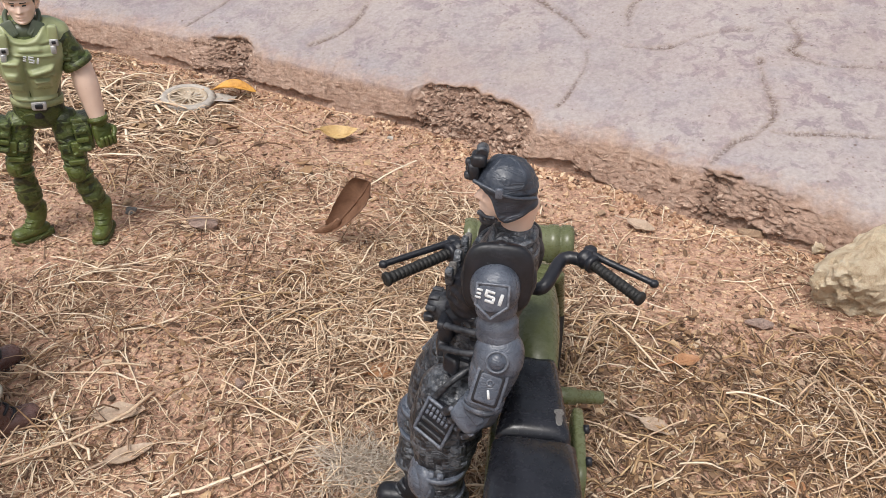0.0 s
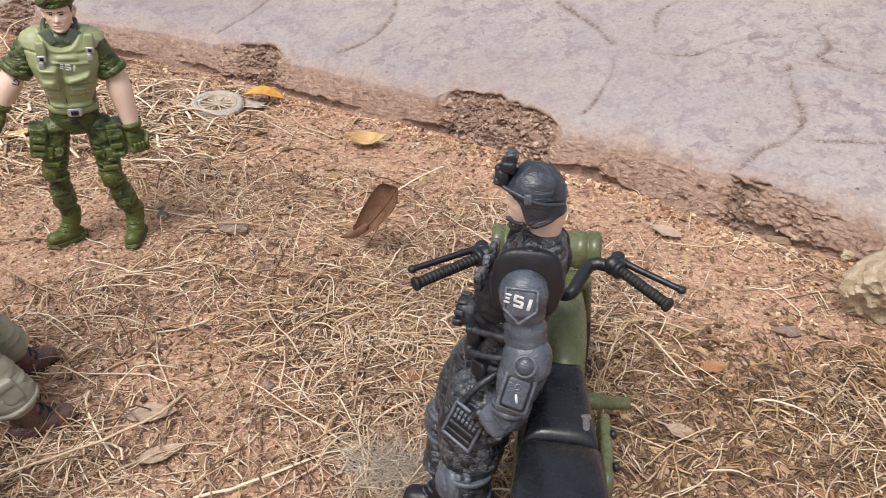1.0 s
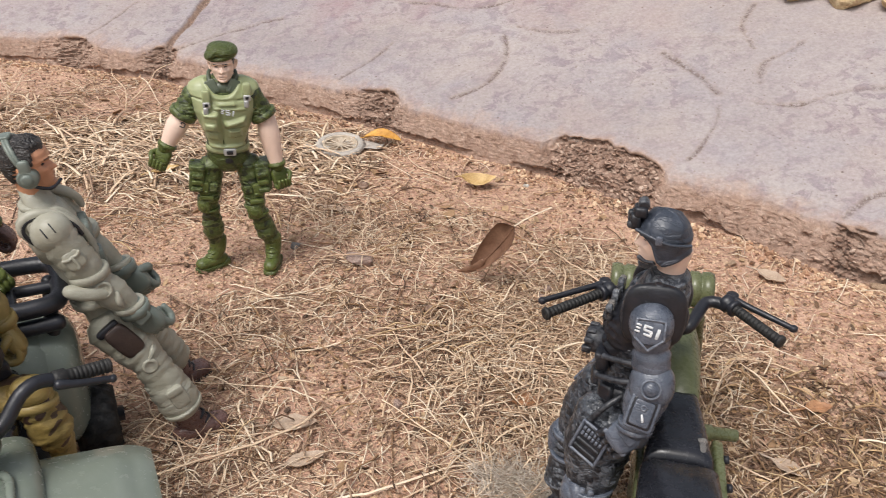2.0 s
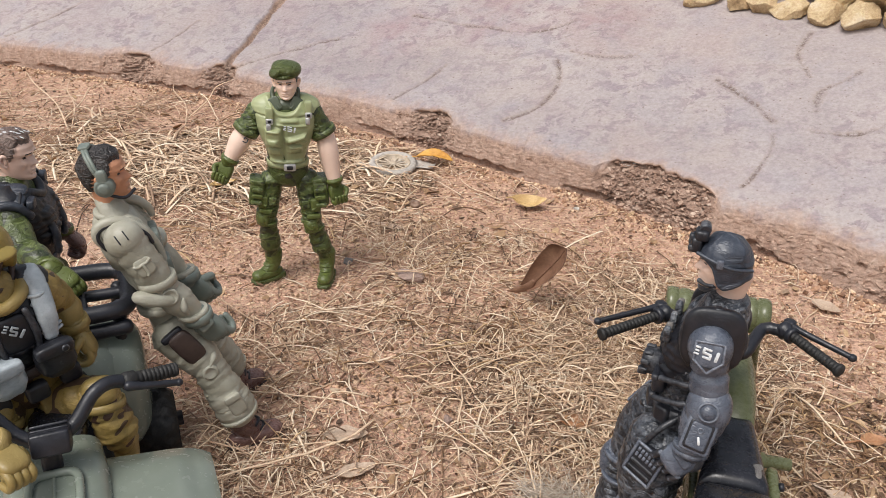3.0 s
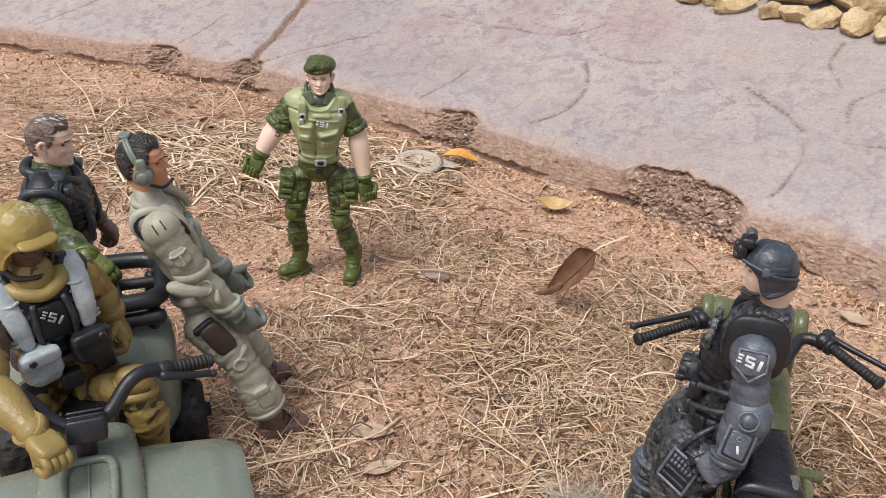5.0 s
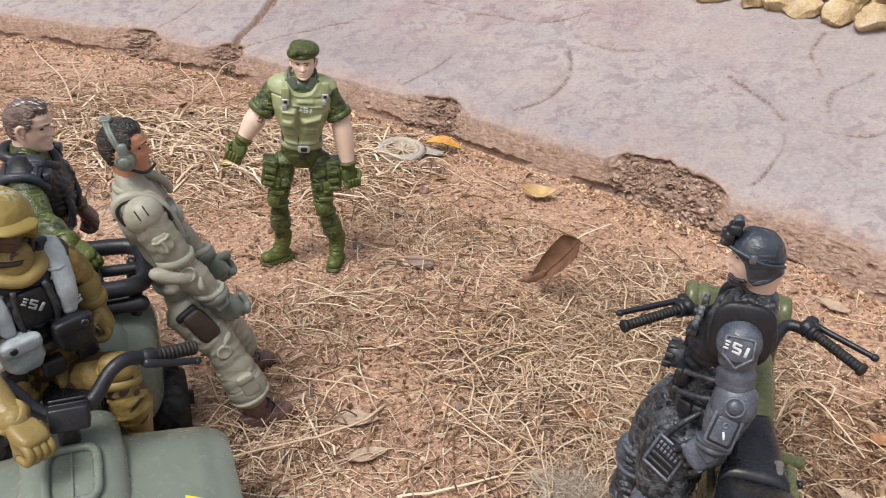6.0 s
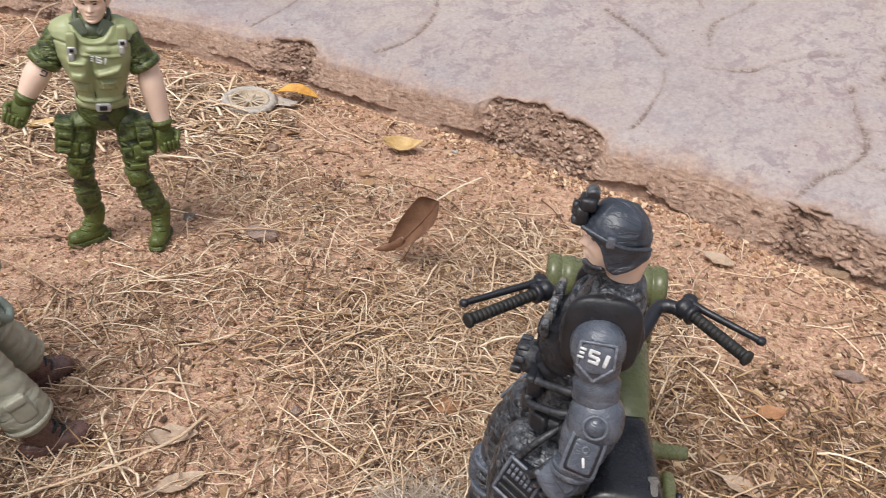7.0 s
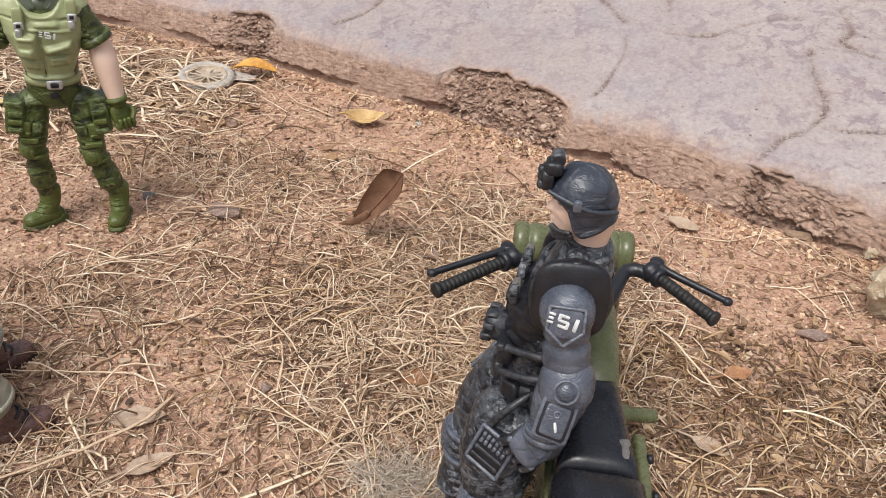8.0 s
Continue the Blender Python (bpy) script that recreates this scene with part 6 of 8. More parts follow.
        crest = [(-3.1, 2.9), (3.1, 2.9), (3.2, -1.4), (0.0, -4.2), (-3.2, -1.4), (-3.1, 2.9)]
        for (xa, za), (xb, zb) in zip(crest, crest[1:]):
            tube(g, [sc + st @ Vector((xa * 0.001, 0.0002, za * 0.001)), sc + st @ Vector((xb * 0.001, 0.0002, zb * 0.001))], 0.00032, 1, 6, 0.002)
        if side < 0:
            printed_mark(g, sc + st @ Vector((0, 0.0004, 0.0003)), st, 5, 1.25)
    for hip, kn, an, toe, s_ in (((0.0985, 0.2675, 0.0525), (0.0950, 0.2625, 0.0305), (0.0980, 0.2640, 0.0110), (-0.97, -0.15), -1), ((0.0990, 0.2800, 0.0525), (0.0895, 0.2802, 0.0315), (0.0885, 0.2790, 0.0110), (-0.98, 0.0), 1)):
        doll_leg(g, hip, kn, an, 4, 1.12, s_ * 6.0, 1, (-0.8, s_ * 0.45, 0))
        doll_boot(g, an, toe, 2, 6, 1.05)
        h, k_ = Vector(hip), Vector(kn)
        tube(g, [h + Vector((-0.0030, 0, 0.0020)), h.lerp(k_, 0.35) + Vector((-0.0034, s_ * 0.0006, 0)), h.lerp(k_, 0.8) + Vector((-0.0014, 0, 0))], [0.0062, 0.0066, 0.0056], 4, 24, 0.0007, 0.05, s_ * 9.0)
        lathe(g, k_ + Vector((-0.0036, s_ * 0.0050, 0)), (-0.5, s_, 0.25), [(-0.0016, 0.0026), (0.0004, 0.0026), (0.0006, 0.0021), (0.0002, 0.0019), (0.0009, 0.0012)], 1, 22)
        for i in range(8):
            a = -0.9 + 0.35 * i
            way = Vector((-math.cos(a), s_ * math.sin(a), 0))
            box(g, h.lerp(k_, 0.80) + way * 0.0064, (0.0008, 0.0006, 0.0012), frame_of(way), 1, 0.4, 8, 4)
        # magazine pouch on the thigh: rim, ribs and straps
        way = Vector((-0.45, s_ * 0.86, 0.25)).normalized()
        pf = frame_of(way, (h - k_) + Vector((0.006, 0, 0)))
        c_ = h.lerp(k_, 0.20) + way * 0.0078
        box(g, c_, (0.0040, 0.0018, 0.0046), pf, 2, 0.28)
        rim = [(-3.9, 4.4), (3.9, 4.4), (3.9, -4.4), (-3.9, -4.4), (-3.9, 4.4)]
        for (xa, za), (xb, zb) in zip(rim, rim[1:]):
            tube(g, [c_ + pf @ Vector((xa * 0.001, 0.0016, za * 0.001)), c_ + pf @ Vector((xb * 0.001, 0.0016, zb * 0.001))], 0.00045, 1, 6, 0.002)
        for i in range(2):
            for j in range(6):
                box(g, c_ + pf @ Vector(((-2.7 + 1.08 * j) * 0.001, 0.0018, (2.9 - 1.5 * i) * 0.001)), (0.0004, 0.0004, 0.0006), pf, 1, 0.4, 8, 4)
        for z in (-0.0006, -0.0026):
            box(g, c_ + pf @ Vector((0, 0.0018, z)), (0.0034, 0.0004, 0.0005), pf, 2, 0.3, 10, 4)
        tube(g, [c_ + pf @ Vector((0.0030, 0.0006, 0.0046)), h.lerp(k_, 0.0) + way * 0.0074 + Vector((0.0012, 0, 0.0060)), at(-0.0090 * (1 if s_ < 0 else -1), -0.001, 0.24)], 0.0008, 2, 8, 0.0012)
    return finish(g, "toy_figure", (0.1000, 0.2735, 0), M, "toy trooper figure in charcoal gear and dark helmet beside a motorcycle")


# the pilot figure leaning against the rack
def pilot():
    g = Bag()
    M = [SKIN_TAN, FLIGHT, FLIGHT_DARK, BOOT_BROWN, HAIR_DARK, BROWN_DARK, BLACK]
    F = Vector((0.75, 0.66, 0.18))
    t, at = doll_torso(g, (-0.0600, 0.2872, 0.0450), (-0.0702, 0.2812, 0.0880), F, 1, 0.88, 0.90, 0.05)
    tube(g, [at(-0.0054, 0, 0.93), at(-0.0042, 0.0050, 0.88), at(0, 0.0072, 0.80), at(0.0042, 0.0050, 0.88), at(0.0054, 0, 0.93), at(0.0034, -0.0046, 0.97), at(-0.0034, -0.0046, 0.97), at(-0.0054, 0, 0.93)], 0.0011, 1, 10, 0.0012)
    for x in (-1, 1):
        box(g, at(x * 0.0040, 0.0062, 0.865), (0.0026, 0.0006, 0.0024), t @ Matrix.Rotation(x * 0.5, 3, "Y") @ Matrix.Rotation(0.5, 3, "X"), 1, 0.35, 14, 7)
    loft(g, [(at(0, -0.0006, q), w, d) for q, w, d in ((0.60, 0.0104, 0.0074), (0.72, 0.0112, 0.0078), (0.82, 0.0112, 0.0076), (0.90, 0.0094, 0.0066), (0.95, 0.0066, 0.0054))], t, 1, 32, 0.85, 0.03)
    for x in (-0.0072, 0.0072):
        tube(g, [at(x, 0.0076, 0.45), at(x, 0.0086, 0.70), at(x * 1.05, 0.0040, 0.93), at(x * 1.05, -0.0052, 0.80)], 0.0008, 1, 8, 0.0014, flat=1.4)
    for x, s_, w, h in ((0.0040, 0.70, 0.0030, 0.0030), (-0.0042, 0.68, 0.0030, 0.0034), (0.0044, 0.50, 0.0030, 0.0030)):
        box(g, at(x, 0.0084, s_), (w, 0.0018, h), t, 2, 0.4)
    ring_band(g, at(0, 0, 0.20), 0.0090, 0.0066, 0.0012, t, 1)
    tube(g, [at(0, -0.0002, 0.95), at(0, 0.0006, 1.20)], [0.0036, 0.0034], 0, 16)
    HF = Vector((0.86, 0.42, 0.10))
    ht, ha = doll_head(g, (-0.0700, 0.2815, 0.0985), HF, (-0.22, -0.15, 1), 0, 1.08, 4, 4, 0.95)
    for off in (-0.0004, 0.0004):
        tube(g, [ha(-0.0060, 0.0004 + off * 0.6, -0.0010), ha(-0.0058, -0.0012 + off, 0.0036), ha(-0.0030, -0.0028 + off, 0.0070), ha(0, -0.0034 + off, 0.0077), ha(0.0030, -0.0028 + off, 0.0070), ha(0.0058, -0.0012 + off, 0.0036), ha(0.0060, 0.0004 + off * 0.6, -0.0010)], 0.0006, 2, 8, 0.0012)
    box(g, ha(0, -0.0034, 0.0080), (0.0022, 0.0017, 0.0007), ht, 2, 0.5)
    for s_ in (-1, 1):
        lathe(g, ha(s_ * 0.0052, 0.0002, -0.0020), ht.col[0] * s_, [(-0.001, 0.0029), (0.0014, 0.0029), (0.0020, 0.0023), (0.0018, 0.0018), (0.0026, 0.0016), (0.0029, 0.0010)], 2, 24)
        blob(g, ha(s_ * 0.0060, 0.0003, 0.0010), (0.0011, 0.0016, 0.0024), ht, 2, 0.6)
    tube(g, [ha(0.0060, 0.0006, -0.0042), ha(0.0046, 0.0044, -0.0062), ha(0.0014, 0.0066, -0.0054)], 0.0005, 6, 8, 0.0012)
    arms = (((-0.0604, 0.2728, 0.0818), (-0.0532, 0.2780, 0.0635), (-0.0470, 0.2830, 0.0528), 1), ((-0.0722, 0.2905, 0.0815), (-0.0690, 0.2965, 0.0665), (-0.0615, 0.3000, 0.0555), -1))
    for sh, el, wr, side in arms:
        doll_arm(g, sh, el, wr, 1, 1, 1.10 if side > 0 else 0.95, side * 9.0, 0.10)
        sh, el, wr = Vector(sh), Vector(el), Vector(wr)
        out = Vector((0.66, -0.75, 0.2)) * side
        d = (wr - el).normalized()
        ring_band(g, sh.lerp(el, 0.80), 0.0052, 0.0052, 0.0013, frame_of(F, sh - el), 1)
        arc = [sh - out * 0.0020 + Vector((F.x * math.sin(q), F.y * math.sin(q), 0)) * 0.0068 + (sh - el).normalized() * 0.0064 * math.cos(q) for q in (-1.9, -1.3, -0.7, 0.0, 0.7, 1.3, 1.9)]
        tube(g, arc, [0.0010, 0.0014, 0.0016, 0.0017, 0.0016, 0.0014, 0.0010], 1, 10, 0.0010)
        # black strip paints in the shade of the gap beside the sleeve
        tube(g, [q + out * 0.0011 - (sh - el).normalized() * 0.0007 for q in arc], 0.0006, 6, 8, 0.0010)
        blob(g, el + out * 0.0034 - F * 0.0036 - Vector((0, 0, 0.0006)), (0.0066, 0.0030, 0.0024), frame_of(out, Vector((0.2, 0.2, 1))), 1, 0.8, n=24, m=12)
        lathe(g, el + out * 0.0046 + d * 0.0014, out, [(-0.001, 0.0026), (0.0006, 0.0026), (0.0009, 0.0020), (0.0004, 0.0018)], 1, 18)
        pt = frame_of(out, sh - el)
        mid = sh.lerp(el, 0.44) + out * 0.0054
        box(g, mid - out * 0.0003, (0.0028, 0.0008, 0.0030), pt, 1, 0.6)
        for crest, rad in (([(-2.6, 1.6), (-1.2, 0.9), (0.0, 1.2), (1.2, 0.9), (2.6, 1.6)], 0.00050), ([(0.0, 1.2), (0.0, -1.6), (0.5, -2.6)], 0.00055)):
            tube(g, [mid + pt @ Vector((x * 0.001, 0.0005, z * 0.001)) for x, z in crest], rad, 1, 8, 0.0008)
        for x in (-0.0013, 0.0013):
            tube(g, [sh + pt @ Vector((x, 0.0047, 0.0036)), sh + pt @ Vector((x, 0.0058, 0.0008))], 0.00022, 6, 6, 0.0010)
        tube(g, [el.lerp(wr, 0.30) + out * 0.0046 + F * 0.002, el.lerp(wr, 0.55) + out * 0.0050, el.lerp(wr, 0.80) + out * 0.0040 - F * 0.001], [0.0006, 0.0012, 0.0005], 1, 10, 0.0008)
        ring_band(g, wr - d * 0.0014, 0.0043, 0.0043, 0.0009, frame_of(F, d), 1)
        ring_band(g, wr + d * 0.0008, 0.0042, 0.0042, 0.0016, frame_of(F, d), 2)
        box(g, wr + d * 0.0030 + out * 0.0030, (0.0026, 0.0010, 0.0024), frame_of(out, d), 2, 0.4, 16, 8)
        doll_hand(g, wr + d * 0.0014, d, (0.3, 0.5, -0.6), 2, -side, 1.45)
    for hip, kn, an, toe, s_ in (((-0.0568, 0.2835, 0.0445), (-0.0468, 0.2852, 0.0320), (-0.0382, 0.2880, 0.0110), (0.72, 0.66), 1), ((-0.0630, 0.2918, 0.0450), (-0.0568, 0.3020, 0.0300), (-0.0552, 0.3112, 0.0110), (0.42, 0.90), -1)):
        doll_leg(g, hip, kn, an, 1, 1.14, s_ * 11.0)
        doll_boot(g, an, toe, 3, 5, 1.30, 6)
        h, k_, a = Vector(hip), Vector(kn), Vector(an)
        out = Vector((0.66, -0.75, 0.1)) * s_
        tube(g, [k_.lerp(a, 0.55), k_.lerp(a, 0.75), k_.lerp(a, 0.93)], [0.0060, 0.0068, 0.0064], 1, 24, 0.0008, 0.09, s_ * 5)
        ring_band(g, k_.lerp(a, 0.92), 0.0062, 0.0062, 0.0007, frame_of(out, k_ - a), 1)
        lathe(g, k_ + out * 0.0050, out, [(-0.001, 0.0026), (0.0006, 0.0026), (0.0010, 0.0019), (0.0006, 0.0015)], 1, 18)
        box(g, k_.lerp(a, 0.60) + out * 0.0060 + Vector((0.001, 0.001, 0)), (0.0028, 0.0013, 0.0042), frame_of(out, k_ - a), 1, 0.45)
        box(g, k_.lerp(a, 0.48) + out * 0.0068 + Vector((0.001, 0.001, 0)), (0.0028, 0.0010, 0.0013), frame_of(out, k_ - a), 1, 0.45)
        box(g, h.lerp(k_, 0.22) + out * 0.0074 + F * 0.001, (0.0036, 0.0014, 0.0060), frame_of(out, h - k_), 5 if s_ > 0 else 1, 0.45)
        box(g, h.lerp(k_, -0.14) + out * 0.0078, (0.0038, 0.0012, 0.0012), frame_of(out, h - k_), 6 if s_ > 0 else 1, 0.45)
    return finish(g, "toy_figure", (-0.0500, 0.2960, 0), M, "toy pilot figure in grey-green flight suit leaning against a rack")


# the bare-headed figure behind the quad bike
def vest_soldier():
    g = Bag()
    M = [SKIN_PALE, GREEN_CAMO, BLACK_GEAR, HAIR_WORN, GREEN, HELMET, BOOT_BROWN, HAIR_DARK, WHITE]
    F = Vector((0.82, 0.50, 0))
    t, at = doll_torso(g, (-0.1125, 0.2915, 0.0500), (-0.1145, 0.2900, 0.0865), F, 1, 1.04)
    vest_shell(g, (-0.1125, 0.2915, 0.0500), (-0.0020, -0.0015, 0.0365), t, 2, black_relief, 1.04)
    for s_ in (-1, 1):
        tube(g, [at(s_ * 0.0128, 0.0062, 0.80), at(s_ * 0.0150, 0.0030, 0.93), at(s_ * 0.0150, -0.0040, 0.93), at(s_ * 0.0126, -0.0070, 0.80)], 0.0014, 5, 10, 0.0010)
        box(g, at(s_ * 0.0110, 0.0068, 0.90), (0.0026, 0.0012, 0.0016), t, 5, 0.4)
        pad = t @ Matrix.Rotation(s_ * 0.42, 3, "Y")
        box(g, at(s_ * 0.0122, 0.0, 0.945), (0.0040, 0.0060, 0.0010), pad, 5, 0.75)
        box(g, at(s_ * 0.0086, 0.0012, 1.000), (0.0030, 0.0054, 0.0010), pad, 5, 0.75)
        for y in (-0.0044, 0.0044):
            box(g, at(s_ * 0.0118, y, 0.958), (0.0036, 0.0005, 0.0008), pad, 2, 0.4, 12, 6)
    for x in (-0.0070, 0.0070):
        tube(g, [at(x, 0.0094, 0.36), at(x, 0.0100, 0.56), at(x * 1.05, 0.0080, 0.76)], [0.0012, 0.0014, 0.0012], 5, 8, 0.0009, 0.3, x)
    tube(g, [at(-0.0068, 0, 0.98), at(-0.0054, 0.0056, 0.93), at(0, 0.0076, 0.86), at(0.0054, 0.0056, 0.93), at(0.0068, 0, 0.98), at(0.0040, -0.0056, 1.02), at(-0.0040, -0.0056, 1.02), at(-0.0068, 0, 0.98)], 0.0017, 2, 10, 0.0012)
    ring_band(g, at(0, 0, 0.26), 0.0096, 0.0076, 0.0013, t, 5)
    tube(g, [at(0, 0, 0.95), at(0, 0.0006, 1.18)], [0.0038, 0.0036], 0, 16)
    ht, ha = doll_head(g, (-0.1118, 0.2912, 0.0955), (0.93, 0.30, -0.06), (0, 0, 1), 0, 1.14, 3, 7, 0.8)
    strand = random.Random(77)
    for i in range(46):
        x0, y0 = strand.uniform(-3.8, 3.8), strand.uniform(-2.5, 4.2)
        top_z = 7.3 - 0.09 * x0 * x0 - 0.075 * y0 * y0
        p = [ha((x0 + 0.5 * q + strand.gauss(0, 0.15)) * 0.001, (y0 + 1.5 * q) * 0.001, (top_z + 0.35 - 0.12 * (2 * y0 * q * 0.75) / 2) * 0.001) for q in (-0.6, 0.0, 0.6)]
        tube(g, p, [0.00008, 0.00022, 0.00008], 3 if i % 3 else 8, 5, 0.0008)
    arms = (((-0.1088, 0.2800, 0.0805), (-0.0985, 0.2735, 0.0715), (-0.0855, 0.2685, 0.0700), 1), ((-0.1196, 0.3008, 0.0805), (-0.1215, 0.3055, 0.0680), (-0.1160, 0.3090, 0.0600), -1))
    for sh, el, wr, side in arms:
        doll_arm(g, sh, el, wr, 1, 1, 1.02, side * 13.0, 0.14)
        d = (Vector(wr) - Vector(el)).normalized()
        ring_band(g, Vector(wr), 0.0034, 0.0034, 0.0011, frame_of(F, d), 4)
        doll_hand(g, Vector(wr) + d * 0.0012, d + Vector((0.3, 0.2, -0.5)), (0.3, 0.2, -1), 4 if side > 0 else 6, -side, 1.22)
    for hip, kn, an, toe, s_ in (((-0.1085, 0.2860, 0.0500), (-0.1070, 0.2870, 0.0310), (-0.1085, 0.2850, 0.0110), (0.8, 0.4), 1), ((-0.1150, 0.2975, 0.0500), (-0.1135, 0.2990, 0.0310), (-0.1150, 0.2985, 0.0110), (0.8, 0.55), -1)):
        doll_leg(g, hip, kn, an, 1, 1.0, s_ * 15.0, 4, (0.82, 0.50, 0))
        doll_boot(g, an, toe, 6, 2, 1.05)
    return finish(g, "toy_figure", (-0.1120, 0.2920, 0), M, "bare-headed toy soldier figure in black vest behind the quad bike")


# the helmeted figure sitting on the quad bike
def quad_rider():
    g = Bag()
    M = [SKIN_DARK, MUSTARD_CAMO, MUSTARD, KHAKI_HELMET, GREY_BLUE, BROWN_DARK, WHITE, BLACK_GEAR]
    F = Vector((0.86, -0.51, 0))
    t, at = doll_torso(g, (-0.0730, 0.2391, 0.0475), (-0.0720, 0.2341, 0.0860), F, 1, 1.05)
    vest_shell(g, (-0.0730, 0.2391, 0.0475), (0.0010, -0.0050, 0.0385), t, 7, black_relief, 0.93)
    for s_ in (-1, 1):
        # wide shoulder strap with ribs, and a gathered pouch below it
        line = [at(s_ * 0.0086, -0.0066, 0.74), at(s_ * 0.0090, -0.0020, 0.98), at(s_ * 0.0088, 0.0044, 0.96), at(s_ * 0.0080, 0.0094, 0.78), at(s_ * 0.0072, 0.0106, 0.60)]
        tube(g, line, [0.0018, 0.0024, 0.0027, 0.0026, 0.0018], 4, 18, 0.0008, 0.08, s_, 0.5, tuple(t.col[1]))
        for q in (0.90, 0.84, 0.66, 0.63):
            tube(g, [at(s_ * 0.0058, 0.0100 - (q - 0.6) * 0.010, q), at(s_ * 0.0078, 0.0112 - (q - 0.6) * 0.010, q), at(s_ * 0.0104, 0.0100 - (q - 0.6) * 0.010, q)], 0.0005, 4, 8, 0.0010)
        blob(g, at(s_ * 0.0062, 0.0112, 0.44), (0.0050, 0.0034, 0.0054), t, 4 if s_ > 0 else 7, 0.65, rough=0.10, grain=420, n=26, m=16)
        box(g, at(s_ * 0.0062, 0.0136, 0.54), (0.0050, 0.0018, 0.0020), t, 4 if s_ > 0 else 7, 0.5)
        lathe(g, at(s_ * 0.0084, 0.0150, 0.54), t.col[1], [(-0.0006, 0.0010), (0.0005, 0.0010), (0.0006, 0.0005)], 7, 12)
        tube(g, [at(s_ * 0.0036, 0.0092, 0.86), at(s_ * 0.0044, 0.0104, 0.70), at(s_ * 0.0040, 0.0106, 0.56)], [0.0008, 0.0010, 0.0008], 7, 8, 0.0010)
    box(g, at(0, 0.0088, 0.70), (0.0046, 0.0012, 0.0052), t, 7, 0.5)
    ring_band(g, at(0, 0, 0.33), 0.0106, 0.0086, 0.0014, t, 5)
    printed_mark(g, at(0.0, 0.0106, 0.74), t @ Matrix.Rotation(-0.5, 3, "Y"), 4, 1.25)
    for x in (-0.0090, 0.0, 0.0090):
        box(g, at(x, 0.0080 if x else 0.0098, 0.20), (0.0030, 0.0020, 0.0026), t, 7, 0.45)
    tube(g, [at(-0.0066, 0, 0.98), at(-0.0050, 0.0060, 0.94), at(0, 0.0082, 0.90), at(0.0050, 0.0060, 0.94), at(0.0066, 0, 0.98), at(0.0040, -0.0056, 1.02), at(-0.0040, -0.0056, 1.02), at(-0.0066, 0, 0.98)], 0.0017, 2, 10, 0.0012)
    tube(g, [at(0, 0, 0.93), at(0, 0.0, 1.10)], [0.0036, 0.0034], 0, 16)
    ht, ha = doll_head(g, (-0.0720, 0.2336, 0.0945), (0.93, -0.30, -0.12), (0, 0, 1), 0, 1.0, None, 5)

    def cover(a, aa, z, sv):
        return 0.35 * math.exp(-((z - 1.8) / 0.35) ** 2) + 0.25 * math.exp(-((aa - 1.35) / 0.06) ** 2) * (z > 2.2) + 0.5 * math.exp(-((aa - 1.7) / 0.42) ** 2) * math.exp(-((z + 1.6) / 1.6) ** 2)

    helmet_shell(g, ha, 3, 7.4, 7.6, 8.6, 10.2, 1.2, (0, 0.75, 1.05, 1.22, 1.85, 2.2, 3.2), (2.2, 1.4, -1.2, -5.0, -5.6, -4.2, -3.4), cover)
    blob(g, ha(0, 0.0076, 0.0030), (0.0052, 0.0022, 0.0008), ht @ Matrix.Rotation(-0.35, 3, "X"), 3, 0.8)
    for s_ in (-1, 1):
        tube(g, [ha(s_ * 0.0066, 0.0012, -0.0048), ha(s_ * 0.0048, 0.0038, -0.0076), ha(0, 0.0056, -0.0084)], 0.0008, 5, 8, 0.0012)
    arms = (((-0.0665, 0.2441, 0.0800), (-0.0672, 0.2505, 0.0722), (-0.0640, 0.2505, 0.0660), 1), ((-0.0778, 0.2239, 0.0800), (-0.0680, 0.2110, 0.0665), (-0.0525, 0.2062, 0.0615), -1))
    for sh, el, wr, side in arms:
        doll_arm(g, sh, el, wr, 1, 2, 1.06, side * 17.0, 0.13)
        d = (Vector(wr) - Vector(el)).normalized()
        ring_band(g, Vector(wr), 0.0036, 0.0036, 0.0013, frame_of(F, d), 2)
        doll_hand(g, Vector(wr) + d * 0.0014, d, (0.2, -0.2, -1), 2, -side, 1.25)
    for hip, kn, an, toe, s_ in (((-0.0665, 0.2416, 0.0450), (-0.0520, 0.2420, 0.0500), (-0.0490, 0.2440, 0.0300), (0.62, -0.78), 1), ((-0.0765, 0.2336, 0.0450), (-0.0731, 0.2266, 0.0490), (-0.0760, 0.2290, 0.0300), (0.62, -0.78), -1)):
        doll_leg(g, hip, kn, an, 1, 1.0, s_ * 19.0)
        k_ = Vector(kn)
        kt = frame_of((0.62, -0.78, 0.3), (0, 0, 1))
        blob(g, k_ + kt @ Vector((0, 0.0024, 0.0020)), (0.0048, 0.0034, 0.0040), kt, 2, 0.75)
        ring_band(g, k_ + Vector((0, 0, -0.0030)), 0.0054, 0.0054, 0.0012, kt, 2)
        doll_boot(g, an, toe, 2, 5, 1.0)
    return finish(g, "toy_figure", (-0.0680, 0.2380, 0.0445), M, "toy soldier figure in mustard camouflage and helmet on a quad bike")


green_soldier()
black_trooper()
pilot()
vest_soldier()
quad_rider()


